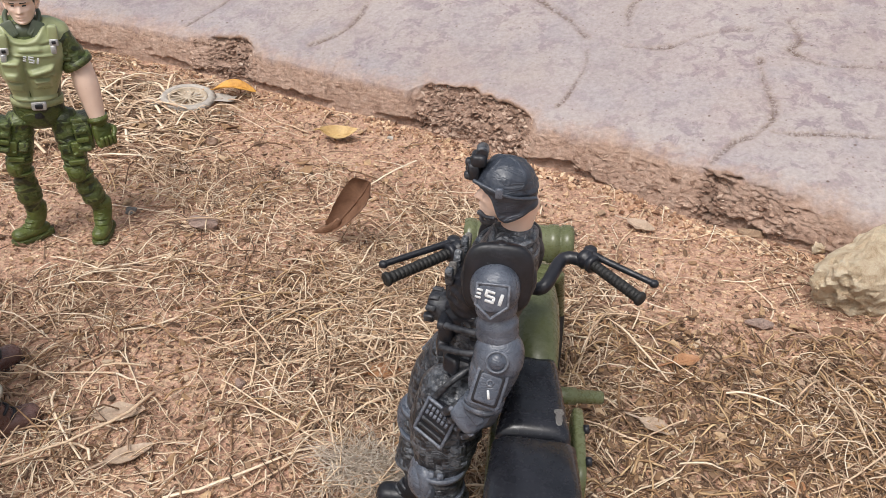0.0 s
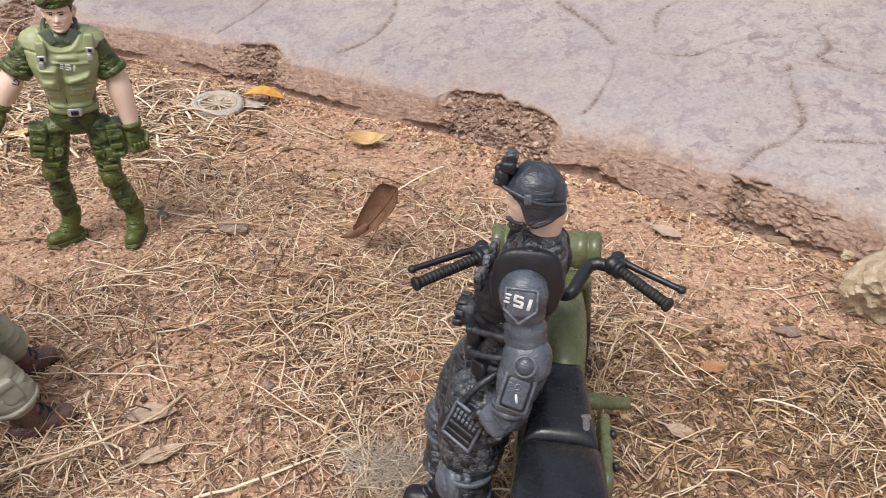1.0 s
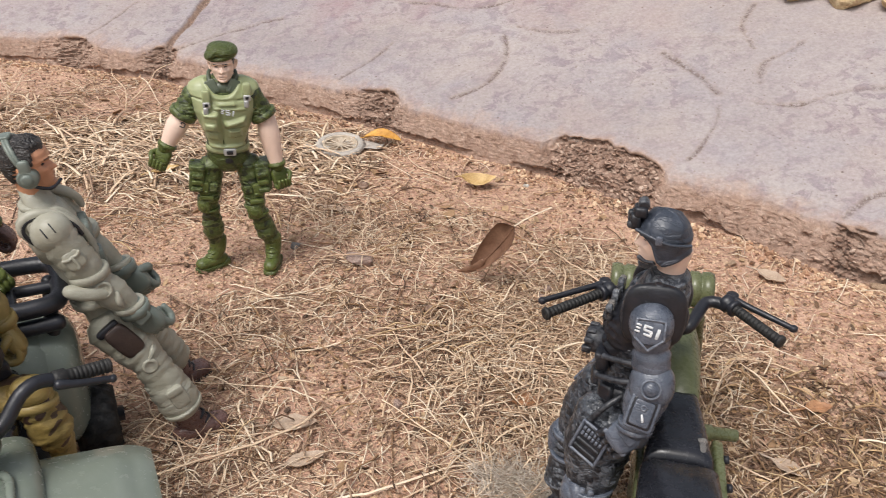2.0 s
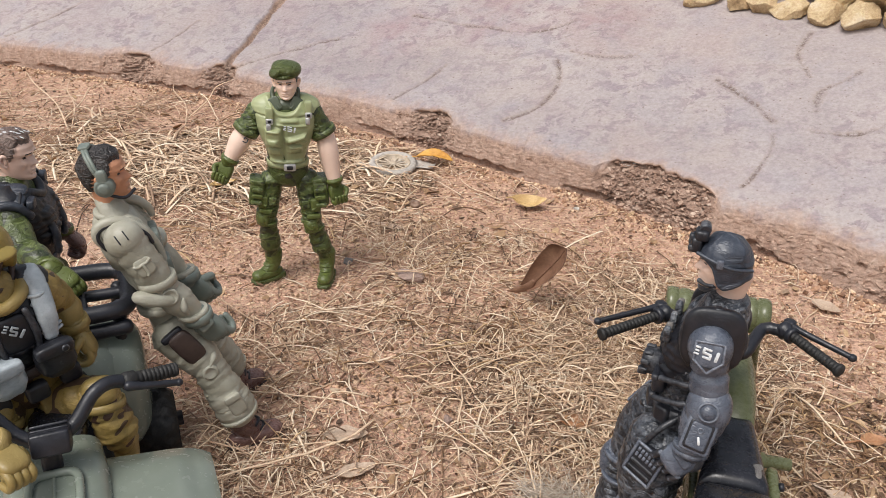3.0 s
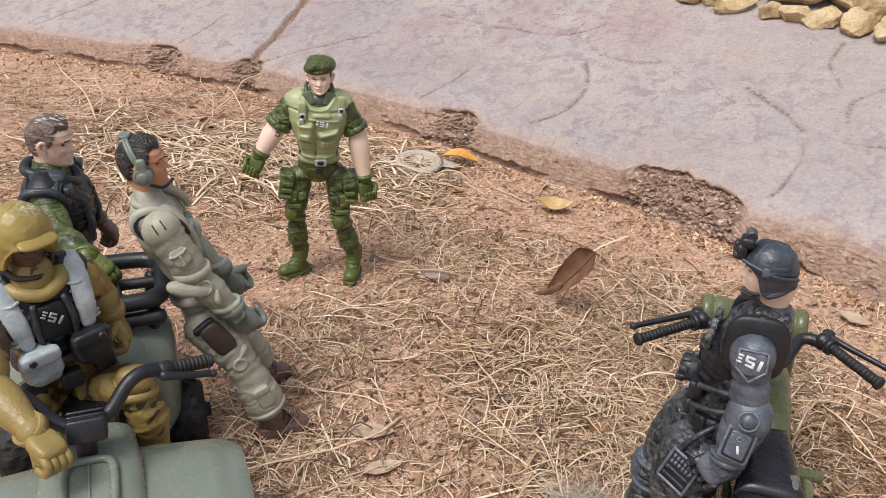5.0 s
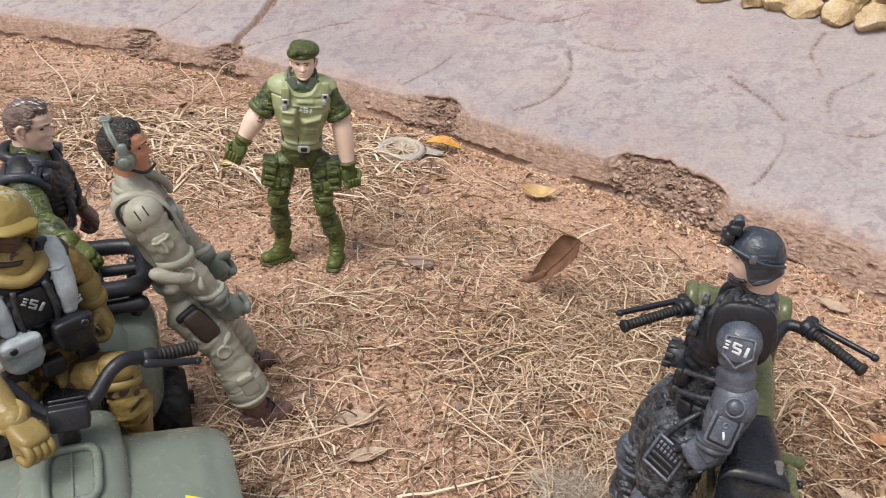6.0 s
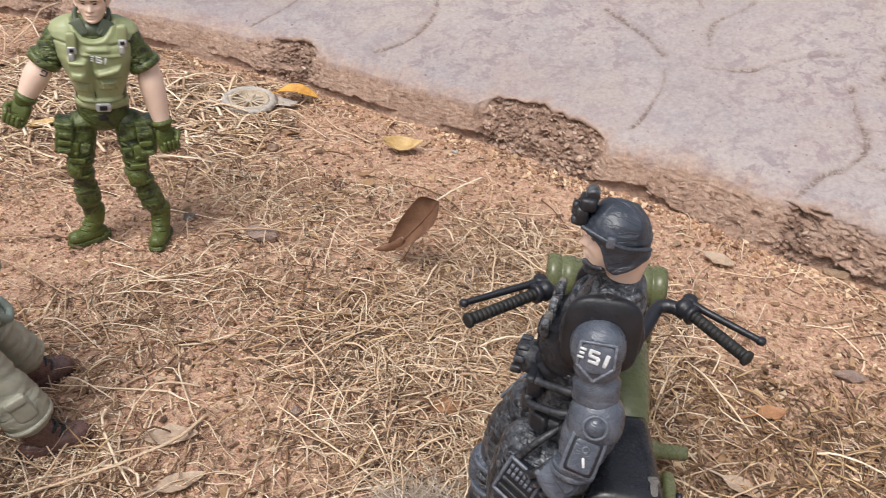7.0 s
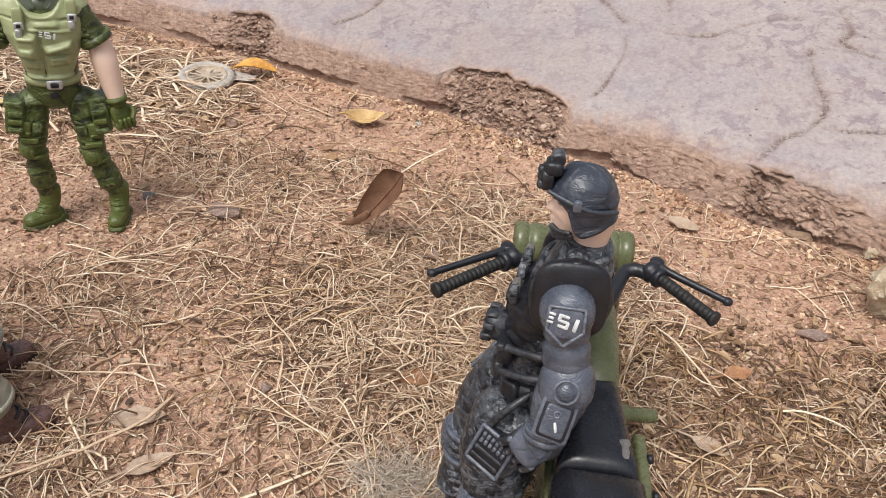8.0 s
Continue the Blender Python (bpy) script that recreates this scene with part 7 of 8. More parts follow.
# ---- toy motorcycle ----
def motorcycle():
    X = 0.1165
    bike = empty("toy_motorcycle", (X, 0.285, 0), label="olive-green plastic toy motorcycle with black seat and handlebar", category="toy motorcycle")
    side_turn = Matrix(((1, 0, 0), (0, 0, 1), (0, 1, 0))).transposed()
    yl = lambda rows_: [(Vector((x, y, z)), w, d) for x, y, z, w, d in rows_]

    def wheel(y, r, w):
        c = Vector((X, y, r))
        g = Bag()
        lathe(g, c, (1, 0, 0), [(-w * 0.62, r * 0.60), (-w * 0.95, r * 0.72), (-w, r * 0.86), (-w * 0.72, r * 0.97), (-w * 0.3, r), (w * 0.3, r), (w * 0.72, r * 0.97), (w, r * 0.86), (w * 0.95, r * 0.72), (w * 0.62, r * 0.60)], n=96, lug=0.0008, lugs=24)
        tyre = part("tyre", g, RUBBER, bike, "black knobbly rubber tyre")
        g = Bag()
        lathe(g, c, (1, 0, 0), [(-w * 0.5, r * 0.62), (-w * 0.25, r * 0.55), (w * 0.25, r * 0.55), (w * 0.5, r * 0.62)], n=40)
        lathe(g, c, (1, 0, 0), [(-w * 0.8, 0.003), (w * 0.8, 0.003)], n=20)
        part("rim", g, OLIVE, tyre)

    wheel(0.338, 0.0185, 0.0096)
    wheel(0.238, 0.0185, 0.0080)
    g = Bag()
    loft(g, yl([(X, 0.228, 0.040, 0.0060, 0.0020), (X, 0.242, 0.036, 0.0080, 0.0055), (X, 0.262, 0.031, 0.0085, 0.0110), (X, 0.280, 0.028, 0.0072, 0.0145), (X, 0.296, 0.030, 0.0058, 0.0140), (X, 0.310, 0.036, 0.0046, 0.0090), (X, 0.318, 0.044, 0.0040, 0.0050)]), side_turn, 0, 24, 0.7)
    for y in (0.272, 0.278, 0.284, 0.290):
        ring_band(g, (X, y, 0.020), 0.0092, 0.0060, 0.0007, frame_of((0, 0, 1), (0, 1, 0)), 0)
    part("engine_frame", g, OLIVE, bike)
    g = Bag()
    loft(g, yl([(X, 0.2810, 0.0455, 0.0046, 0.0040), (X - 0.0004, 0.2870, 0.0470, 0.0056, 0.0058), (X - 0.0008, 0.2960, 0.0485, 0.0064, 0.0068), (X - 0.0010, 0.3060, 0.0500, 0.0064, 0.0066), (X - 0.0010, 0.3150, 0.0510, 0.0054, 0.0050), (X, 0.3200, 0.0515, 0.0044, 0.0030)]), side_turn, 0, 28, 0.85)
    part("fuel_tank", g, OLIVE, bike, "rounded olive-green fuel tank")
    g = Bag()
    loft(g, yl([(X - 0.0002, 0.2890, 0.0460, 0.0030, 0.0020), (X - 0.0002, 0.2875, 0.0465, 0.0042, 0.0040), (X - 0.0004, 0.2820, 0.0465, 0.0054, 0.0048), (X - 0.0008, 0.2720, 0.0460, 0.0070, 0.0052), (X - 0.0010, 0.2640, 0.0460, 0.0080, 0.0054), (X - 0.0010, 0.2600, 0.0462, 0.0084, 0.0058), (X - 0.0010, 0.2580, 0.0456, 0.0084, 0.0050)]), side_turn, 0, 30, 0.5)
    seat = part("seat", g, SEAT, bike, "black moulded seat with worn white scuffs")
    g = Bag()
    loft(g, yl([(X - 0.0008, 0.2578, 0.0452, 0.0086, 0.0046), (X - 0.0008, 0.2560, 0.0454, 0.0094, 0.0056), (X - 0.0008, 0.2440, 0.0450, 0.0102, 0.0058), (X - 0.0008, 0.2300, 0.0450, 0.0104, 0.0058), (X - 0.0008, 0.2220, 0.0448, 0.0098, 0.0052), (X - 0.0008, 0.2200, 0.0446, 0.0088, 0.0040)]), side_turn, 0, 30, 0.45)
    part("rear_cushion", g, SEAT, seat)
    g = Bag()
    for c, s_ in (((X + 0.0046, 0.2652, 0.0512), (0.0012, 0.0011, 0.00025)), ((X + 0.0044, 0.2622, 0.0516), (0.0008, 0.0020, 0.00025))):
        blob(g, c, s_, None, 0, 0.9, rough=0.3, grain=900)
    part("scuff_mark", g, GREY_STONE, seat, "small white paint scuff")
    g = Bag()
    box(g, (X + 0.0108, 0.2690, 0.0290), (0.0016, 0.0130, 0.0120), None, 0, 0.35)
    panel = part("side_panel", g, OLIVE, bike)
    g = Bag()
    box(g, (X - 0.0092, 0.2690, 0.0270), (0.0014, 0.0120, 0.0110), None, 0, 0.35)
    part("side_panel", g, OLIVE, bike)
    for y, z in ((0.2720, 0.0405), (0.2610, 0.0410)):
        g = Bag()
        lathe(g, (X + 0.0118, y, z), (1, 0, 0.2), [(0, 0.0011), (0.0012, 0.0011), (0.0014, 0.0008)], n=14)
        part("bolt", g, BLACK, panel)
    g = Bag()
    lathe(g, (X + 0.006, 0.3110, 0.0165), (1, 0.06, 0), [(0, 0.0026), (0.0085, 0.0026), (0.0087, 0.0021), (0.0160, 0.0020), (0.0166, 0.0016)], n=20)
    part("foot_peg", g, OLIVE, bike)
    g = Bag()
    for sx in (-1, 1):
        tube(g, [(X + sx * 0.0098, 0.338, 0.0190), (X + sx * 0.0070, 0.326, 0.040), (X + sx * 0.0050, 0.318, 0.0540)], [0.0016, 0.0017, 0.0018], n=12)
    box(g, (X, 0.3180, 0.0540), (0.0062, 0.0030, 0.0018), None, 0, 0.4)
    part("fork", g, OLIVE, bike)
    g = Bag()
    rows_ = []
    for i in range(13):
        a = radians(35 + 110 * i / 12)
        rows_.append((Vector((X, 0.338 - 0.0222 * math.cos(a), 0.0185 + 0.0222 * math.sin(a))), 0.0048, 0.0007))
    loft(g, [(c, w, 0.0012) for c, w, d in rows_], Matrix(((1, 0, 0), (0, 0.5, 0.86), (0, -0.86, 0.5))).transposed(), 0, 16, 0.6)
    part("mudguard", g, OLIVE, bike)
    # ribbed drum across the front
    g = Bag()
    c = Vector((0.1095, 0.3235, 0.0605))
    prof = [(-0.0150, 0.0040), (-0.0152, 0.0052), (-0.0140, 0.0057), (-0.0120, 0.0055), (-0.0117, 0.0050), (-0.0112, 0.0050), (-0.0109, 0.0055), (-0.0085, 0.0055), (-0.0082, 0.0051), (0.0082, 0.0051), (0.0085, 0.0055), (0.0109, 0.0055),
            (0.0112, 0.0050), (0.0117, 0.0050), (0.0120, 0.0055), (0.0140, 0.0057), (0.0152, 0.0052), (0.0150, 0.0040)]
    lathe(g, c, (1, 0.03, 0), prof, n=36)
    part("headlamp_drum", g, OLIVE, bike, "ribbed olive drum mounted across the front")
    # bars
    g = Bag()
    tube(g, [(0.0943, 0.3017, 0.0692), (0.0972, 0.3013, 0.0687), (0.1004, 0.2947, 0.0654), (0.1046, 0.2975, 0.0631), (0.1112, 0.2980, 0.0631), (0.1159, 0.2938, 0.0654), (0.1206, 0.3027, 0.0687), (0.1253, 0.3022, 0.0692)], 0.0017, n=12)
    bars = part("handlebar", g, BLACK, bike)
    for sx, inner, outer, lev in ((-1, (0.0934, 0.3013, 0.0692), (0.0779, 0.2865, 0.0683), (0.0763, 0.2930, 0.0684)), (1, (0.1267, 0.3020, 0.0694), (0.1389, 0.2883, 0.0683), (0.1428, 0.2958, 0.0683))):
        i_, o_ = Vector(inner), Vector(outer)
        d = (o_ - i_).normalized()
        L = (o_ - i_).length
        g = Bag()
        prof = [(0.0, 0.0014)]
        k = 0
        while 0.001 + k * 0.0012 < L - 0.0012:
            h = 0.001 + k * 0.0012
            prof += [(h, 0.00142), (h + 0.0008, 0.00142), (h + 0.0009, 0.00122), (h + 0.0011, 0.00122)]
            k += 1
        prof += [(L - 0.0008, 0.0018), (L, 0.0018), (L + 0.0003, 0.0012)]
        lathe(g, i_, d, prof, n=18)
        part("grip", g, RUBBER, bars, "ribbed black handlebar grip")
        g = Bag()
        lathe(g, i_ - d * 0.0020, d, [(0, 0.0021), (0.0004, 0.0026), (0.0020, 0.0026), (0.0024, 0.0020), (0.0032, 0.0020), (0.0034, 0.0024), (0.0044, 0.0024), (0.0046, 0.0018)], n=18)
        out = Vector((0, 0.0030, 0.0012))
        lathe(g, i_ + d * 0.0010 + out, (0, 0, 1), [(-0.0010, 0.0017), (0.0010, 0.0017), (0.0014, 0.0012)], n=16)
        part("clamp", g, BLACK, bars)
        g = Bag()
        tube(g, [i_ + d * 0.0010 + out, i_ + d * 0.0055 + out * 1.15, Vector(lev)], [0.0012, 0.0009, 0.0008], n=10)
        blob(g, lev, (0.0012, 0.0011, 0.0010), None, 0, 0.9, n=12, m=7)
        part("lever", g, BLACK, bars)


# ---- toy quad bike ----
def quad_bike():
    O, H, T = Vector((-0.047, 0.216, 0)), Vector((0.62, -0.785, 0)).normalized(), Vector((0.785, 0.62, 0)).normalized()
    Z = Vector((0, 0, 1))
    P = lambda h, t, z: O + H * h + T * t + Z * z
    R3 = Matrix((T, H, Z)).transposed()
    cross = Matrix((T, Z, H)).transposed()
    quad = empty("toy_quad_bike", P(-0.02, 0, 0), label="grey-olive plastic toy quad bike with black cargo rack", category="toy quad bike")
    for h in (-0.057, 0.026):
        for s_ in (-1, 1):
            g = Bag()
            w, r = 0.0066, (0.0178 if h > 0 else 0.0112)
            reach = 0.0265 if h > 0 else 0.0246
            lathe(g, P(h, s_ * reach, r), T, [(-w * 0.62, r * 0.55), (-w * 0.95, r * 0.70), (-w, r * 0.86), (-w * 0.75, r * 0.97), (-w * 0.45, r), (-w * 0.15, r), (w * 0.15, r), (w * 0.45, r), (w * 0.75, r * 0.97), (w, r * 0.86), (w * 0.95, r * 0.70), (w * 0.62, r * 0.55)], n=120, lug=0.0020, lugs=13)
            tyre = part("tyre", g, RUBBER, quad, "black chunky-treaded tyre")
            g = Bag()
            lathe(g, P(h, s_ * reach, r), T, [(-w * 0.7, r * 0.58), (-w * 0.3, r * 0.50), (w * 0.3, r * 0.50), (w * 0.7, r * 0.58)], n=32)
            lathe(g, P(h, s_ * 0.0150, r), T * s_, [(0, 0.0025), (0.018, 0.0025)], n=14)
            part("rim", g, BLACK, tyre)
    g = Bag()
    loft(g, [(P(-0.066, 0, 0.024), 0.0090, 0.0070), (P(-0.050, 0, 0.023), 0.0125, 0.0090), (P(-0.020, 0, 0.020), 0.0130, 0.0080), (P(0.010, 0, 0.022), 0.0120, 0.0090), (P(0.036, 0, 0.024), 0.0090, 0.0080)], cross, 0, 20, 0.5)
    box(g, P(-0.018, 0, 0.0165), (0.0250, 0.0180, 0.0016), R3, 0, 0.3)
    part("chassis", g, BLACK, quad)

    def fender(h0, h1, t0, t1, z, drop, name, mat_, lab=""):
        """A curved mudguard with rolled edges and a pressed groove."""
        g = Bag()
        tops, lows = [], []
        for i in range(21):
            u = i / 20
            h = h0 + (h1 - h0) * u
            row_t, row_l = [], []
            for j in range(15):
                v = j / 14
                t = t0 + (t1 - t0) * v
                z_ = z - drop * (2 * u - 1) ** 4 - 0.0045 * v ** 6 + 0.0018 * (1 - v) ** 2
                groove_ = 0.0014 * math.exp(-((v - 0.82) / 0.045) ** 2) * min(1, 6 * u, 6 * (1 - u)) + 0.0010 * math.exp(-(min(u, 1 - u) / 0.05 - 1.6) ** 2) * min(1, 5 * v)
                edge = 0.0012 * max(0, 0.08 - min(u, 1 - u)) / 0.08
                row_t.append(P(h, t, z_ - groove_ - edge))
                row_l.append(P(h, t, z_ - 0.0018))
            tops.append(row_t)
            lows.append(row_l)
        g.rings(tops, 0, False, False)
        g.rings([list(reversed(r_)) for r_ in lows], 0, False, False)
        rim = lambda q: [r_[0] for r_ in q] + q[-1][1:] + [r_[-1] for r_ in reversed(q[:-1])] + list(reversed(q[0][1:-1]))
        g.rings([rim(tops), rim(lows)], 0, False)
        return part(name, g, mat_, quad, lab)

    for s_ in (-1, 1):
        front = fender(-0.0125, 0.0420, s_ * 0.0110, s_ * 0.0380, 0.0398, 0.0035, "front_mudguard", OLIVE_GREY)
        if s_ > 0:
            g = Bag()
            rows_ = []
            for i in range(7):
                h = 0.0190 + 0.0085 * i / 6
                rows_.append([P(h + 0.003 * j / 4, 0.0245 + 0.0060 * j / 4, 0.0405 - 0.0045 * ((0.0245 + 0.006 * j / 4 - 0.011) / 0.0265) ** 6) for j in range(5)])
            g.rings(rows_, 0, False, False)
            st = part("sticker", g, YELLOW, front, "bright yellow sticker")
    # rear body, seat, front body
    g = Bag()
    loft(g, [(P(-0.0690, 0, 0.036), 0.0180, 0.0100), (P(-0.0670, 0, 0.034), 0.0232, 0.0170), (P(-0.0620, 0, 0.033), 0.0248, 0.0192), (P(-0.0540, 0, 0.033), 0.0248, 0.0192), (P(-0.0470, 0, 0.031), 0.0238, 0.0178), (P(-0.0430, 0, 0.028), 0.0215, 0.0140), (P(-0.0405, 0, 0.026), 0.0180, 0.0100)], cross, 0, 44, 0.42)
    loft(g, [(P(-0.0685, 0, 0.036), 0.0120, 0.0100), (P(-0.0620, 0, 0.0340), 0.0185, 0.0194), (P(-0.0540, 0, 0.0340), 0.0185, 0.0194), (P(-0.0465, 0, 0.0320), 0.0180, 0.0184), (P(-0.0418, 0, 0.028), 0.0165, 0.0150), (P(-0.0392, 0, 0.026), 0.0135, 0.0100)], cross, 0, 40, 0.45)
    part("rear_body", g, OLIVE_GREY, quad)
    g = Bag()
    loft(g, [(P(-0.052, 0, 0.042), 0.0070, 0.0030), (P(-0.048, 0, 0.0425), 0.0085, 0.0045), (P(-0.030, 0, 0.041), 0.0080, 0.0045), (P(-0.018, 0, 0.0425), 0.0070, 0.0045), (P(-0.0135, 0, 0.043), 0.0055, 0.0025)], cross, 0, 26, 0.55)
    part("seat", g, SEAT, quad, "black moulded seat")
    g = Bag()
    loft(g, [(P(-0.0150, 0, 0.0400), 0.0070, 0.0040), (P(-0.0110, 0, 0.0405), 0.0110, 0.0075), (P(0.0, 0, 0.0395), 0.0125, 0.0085), (P(0.0140, 0, 0.0375), 0.0130, 0.0085), (P(0.0280, 0, 0.0350), 0.0125, 0.0085), (P(0.0400, 0, 0.0320), 0.0105, 0.0075), (P(0.0440, 0, 0.0310), 0.0080, 0.0050)], cross, 0, 30, 0.6)
    body = part("front_body", g, OLIVE_GREY, quad)
    g = Bag()
    loop = []
    for a in range(25):
        q = 2 * math.pi * a / 24
        hh, tt = 0.0110 + 0.0080 * spow(math.cos(q), 0.45), 0.0002 + 0.0058 * spow(math.sin(q), 0.45)
        loop.append(P(hh, tt, 0.0486 - 0.15 * hh))
    tube(g, loop, 0.0011, n=10, step=0.001)
    tube(g, [P(0.0036, 0.0002, 0.0482 - 0.15 * 0.0036), P(0.0180, 0.0002, 0.0482 - 0.15 * 0.0180)], 0.0004, n=8, step=0.002)
    part("panel_ridge", g, OLIVE_GREY, body)
    # handlebar with its instrument box
    g = Bag()
    tube(g, [P(0.0, 0, 0.046), P(-0.0015, 0, 0.0555)], [0.0026, 0.0024], n=14)
    for s_ in (-1, 1):
        tube(g, [P(-0.0010, s_ * 0.0020, 0.0550), P(-0.0030, s_ * 0.0068, 0.0575), P(-0.0062, s_ * 0.0115, 0.0625), P(-0.0085, s_ * 0.0155, 0.0636), P(-0.0100, s_ * 0.0195, 0.0622)], [0.0018, 0.0019, 0.0018, 0.0018, 0.0018], n=12)
    bars = part("handlebar", g, BLACK, quad)
    g = Bag()
    box(g, P(0.0015, 0.0012, 0.0570), (0.0046, 0.0034, 0.0030), R3 @ Matrix.Rotation(0.35, 3, "X"), 0, 0.2)
    for k in range(4):
        box(g, P(-0.0004 + 0.0013 * k, 0.0012, 0.0604 - 0.0004 * k), (0.0046, 0.0003, 0.0004), R3 @ Matrix.Rotation(0.35, 3, "X"), 0, 0.3, 10, 4)
    part("instrument_box", g, BLACK, bars)
    for s_ in (-1, 1):
        a, b2 = P(-0.0098, s_ * 0.0190, 0.0622), P(-0.0140, s_ * 0.0325, 0.0600)
        d = (b2 - a).normalized()
        L = (b2 - a).length
        g = Bag()
        prof = [(0, 0.0022), (0.0008, 0.0024), (0.0030, 0.0024), (0.0034, 0.0018)]
        h = 0.0040
        while h < L - 0.0014:
            prof += [(h, 0.0019), (h + 0.0007, 0.0019), (h + 0.0008, 0.0016), (h + 0.0010, 0.0016)]
            h += 0.0011
        prof += [(L - 0.001, 0.0020), (L, 0.0018), (L + 0.0002, 0.0010)]
        lathe(g, a, d, prof, n=16)
        part("grip", g, RUBBER, bars, "ribbed black handlebar grip")
        g = Bag()
        tube(g, [a + d * 0.001 + H * 0.0024, a + d * 0.006 + H * 0.0034 - Z * 0.0006, b2 + H * 0.0040 - Z * 0.0016], [0.0014, 0.0010, 0.0009], n=10)
        blob(g, b2 + H * 0.0040 - Z * 0.0016, (0.0011, 0.0011, 0.0010), None, 0, 0.9, n=12, m=7)
        part("lever", g, BLACK, bars)
    # cargo rack of thick bars
    rack = Bag()
    for z, h0, h1, w in ((0.0602, -0.0780, -0.0500, 0.0230), ):
        loop = []
        for a in range(33):
            q = 2 * math.pi * (a + 0.5) / 32
            loop.append(P((h0 + h1) / 2 + (h1 - h0) / 2 * spow(math.cos(q), 0.35), w * spow(math.sin(q), 0.35), z))
        tube(rack, loop, 0.0027, n=14, step=0.0015)
    tube(rack, [P(-0.0630, -0.0225, 0.0596), P(-0.0630, 0.0225, 0.0596)], 0.0018, n=12)
    for t in (-0.0130, -0.0020, 0.0085):
        tube(rack, [P(-0.0640, t, 0.0608), P(-0.0500, t + 0.0015, 0.0600)], [0.0019, 0.0019], n=10)
    for s_ in (-1, 1):
        for h in (-0.0650, -0.0530):
            tube(rack, [P(h, s_ * 0.0200, 0.0610), P(h, s_ * 0.0185, 0.0480)], 0.0020, n=10)
    tube(rack, [P(-0.0500, -0.0215, 0.0545), P(-0.0490, 0.0, 0.0545), P(-0.0500, 0.0215, 0.0545)], 0.0024, n=12)
    part("cargo_rack", rack, BLACK, quad, "black tubular cargo rack")


motorcycle()
quad_bike()


# ---- scattered soil crumbs, dry grass and litter ----
def stuff(name, verts, faces, material, label, category):
    me = bpy.data.meshes.new(name)
    me.from_pydata(verts, [], faces)
    me.polygons.foreach_set("use_smooth", [True] * len(faces))
    me.materials.append(material)
    return tagged(new(name, me), label, category, kind="stuff")


def patch(x, y, scale, off):
    return 0.5 + 0.5 * noise.noise(Vector((x * scale, y * scale, off))) * 1.6


def straw_density(x, y):
    """Where the dead grass lies thick."""
    if y > kerb_y(x) - 0.004:
        return 0.0
    d = 0.23 + 0.85 * (patch(x, y, 14, 1.0) - 0.38)
    d += 0.45 * math.exp(-(((x - 0.095) / 0.045) ** 2 + ((y - 0.405) / 0.035) ** 2))
    d += 0.75 * math.exp(-(((x - 0.045) / 0.075) ** 2 + ((y - 0.345) / 0.065) ** 2))
    d -= 0.10 * math.exp(-(((x - 0.19) / 0.08) ** 2 + ((y - 0.30) / 0.06) ** 2))
    d += 0.6 * math.exp(-(((x - 0.235) / 0.03) ** 2 + ((y - 0.41) / 0.025) ** 2))
    d += 0.9 * math.exp(-(((x + 0.165) / 0.085) ** 2 + ((y - 0.505) / 0.04) ** 2))
    d += 0.5 * math.exp(-(((x + 0.085) / 0.05) ** 2 + ((y - 0.545) / 0.03) ** 2))
    d -= 0.85 * math.exp(-(((x - 0.035) / 0.09) ** 2 + ((y - 0.50) / 0.045) ** 2))
    d -= 0.45 * math.exp(-(((x - 0.175) / 0.05) ** 2 + ((y - 0.425) / 0.03) ** 2))
    d -= 0.75 * math.exp(-(((x + 0.002) / 0.038) ** 2 + ((y - 0.335) / 0.042) ** 2))
    d -= 0.45 * math.exp(-(((x + 0.08) / 0.05) ** 2 + ((y - 0.405) / 0.035) ** 2))
    d -= 1.2 * math.exp(-(((x + 0.0735) / 0.016) ** 2 + ((y - 0.5425) / 0.014) ** 2) ** 2)
    if y > kerb_y(x) - (0.065 if x < -0.13 else 0.04):
        d *= 0.4
    return max(0.03, min(1.0, d))


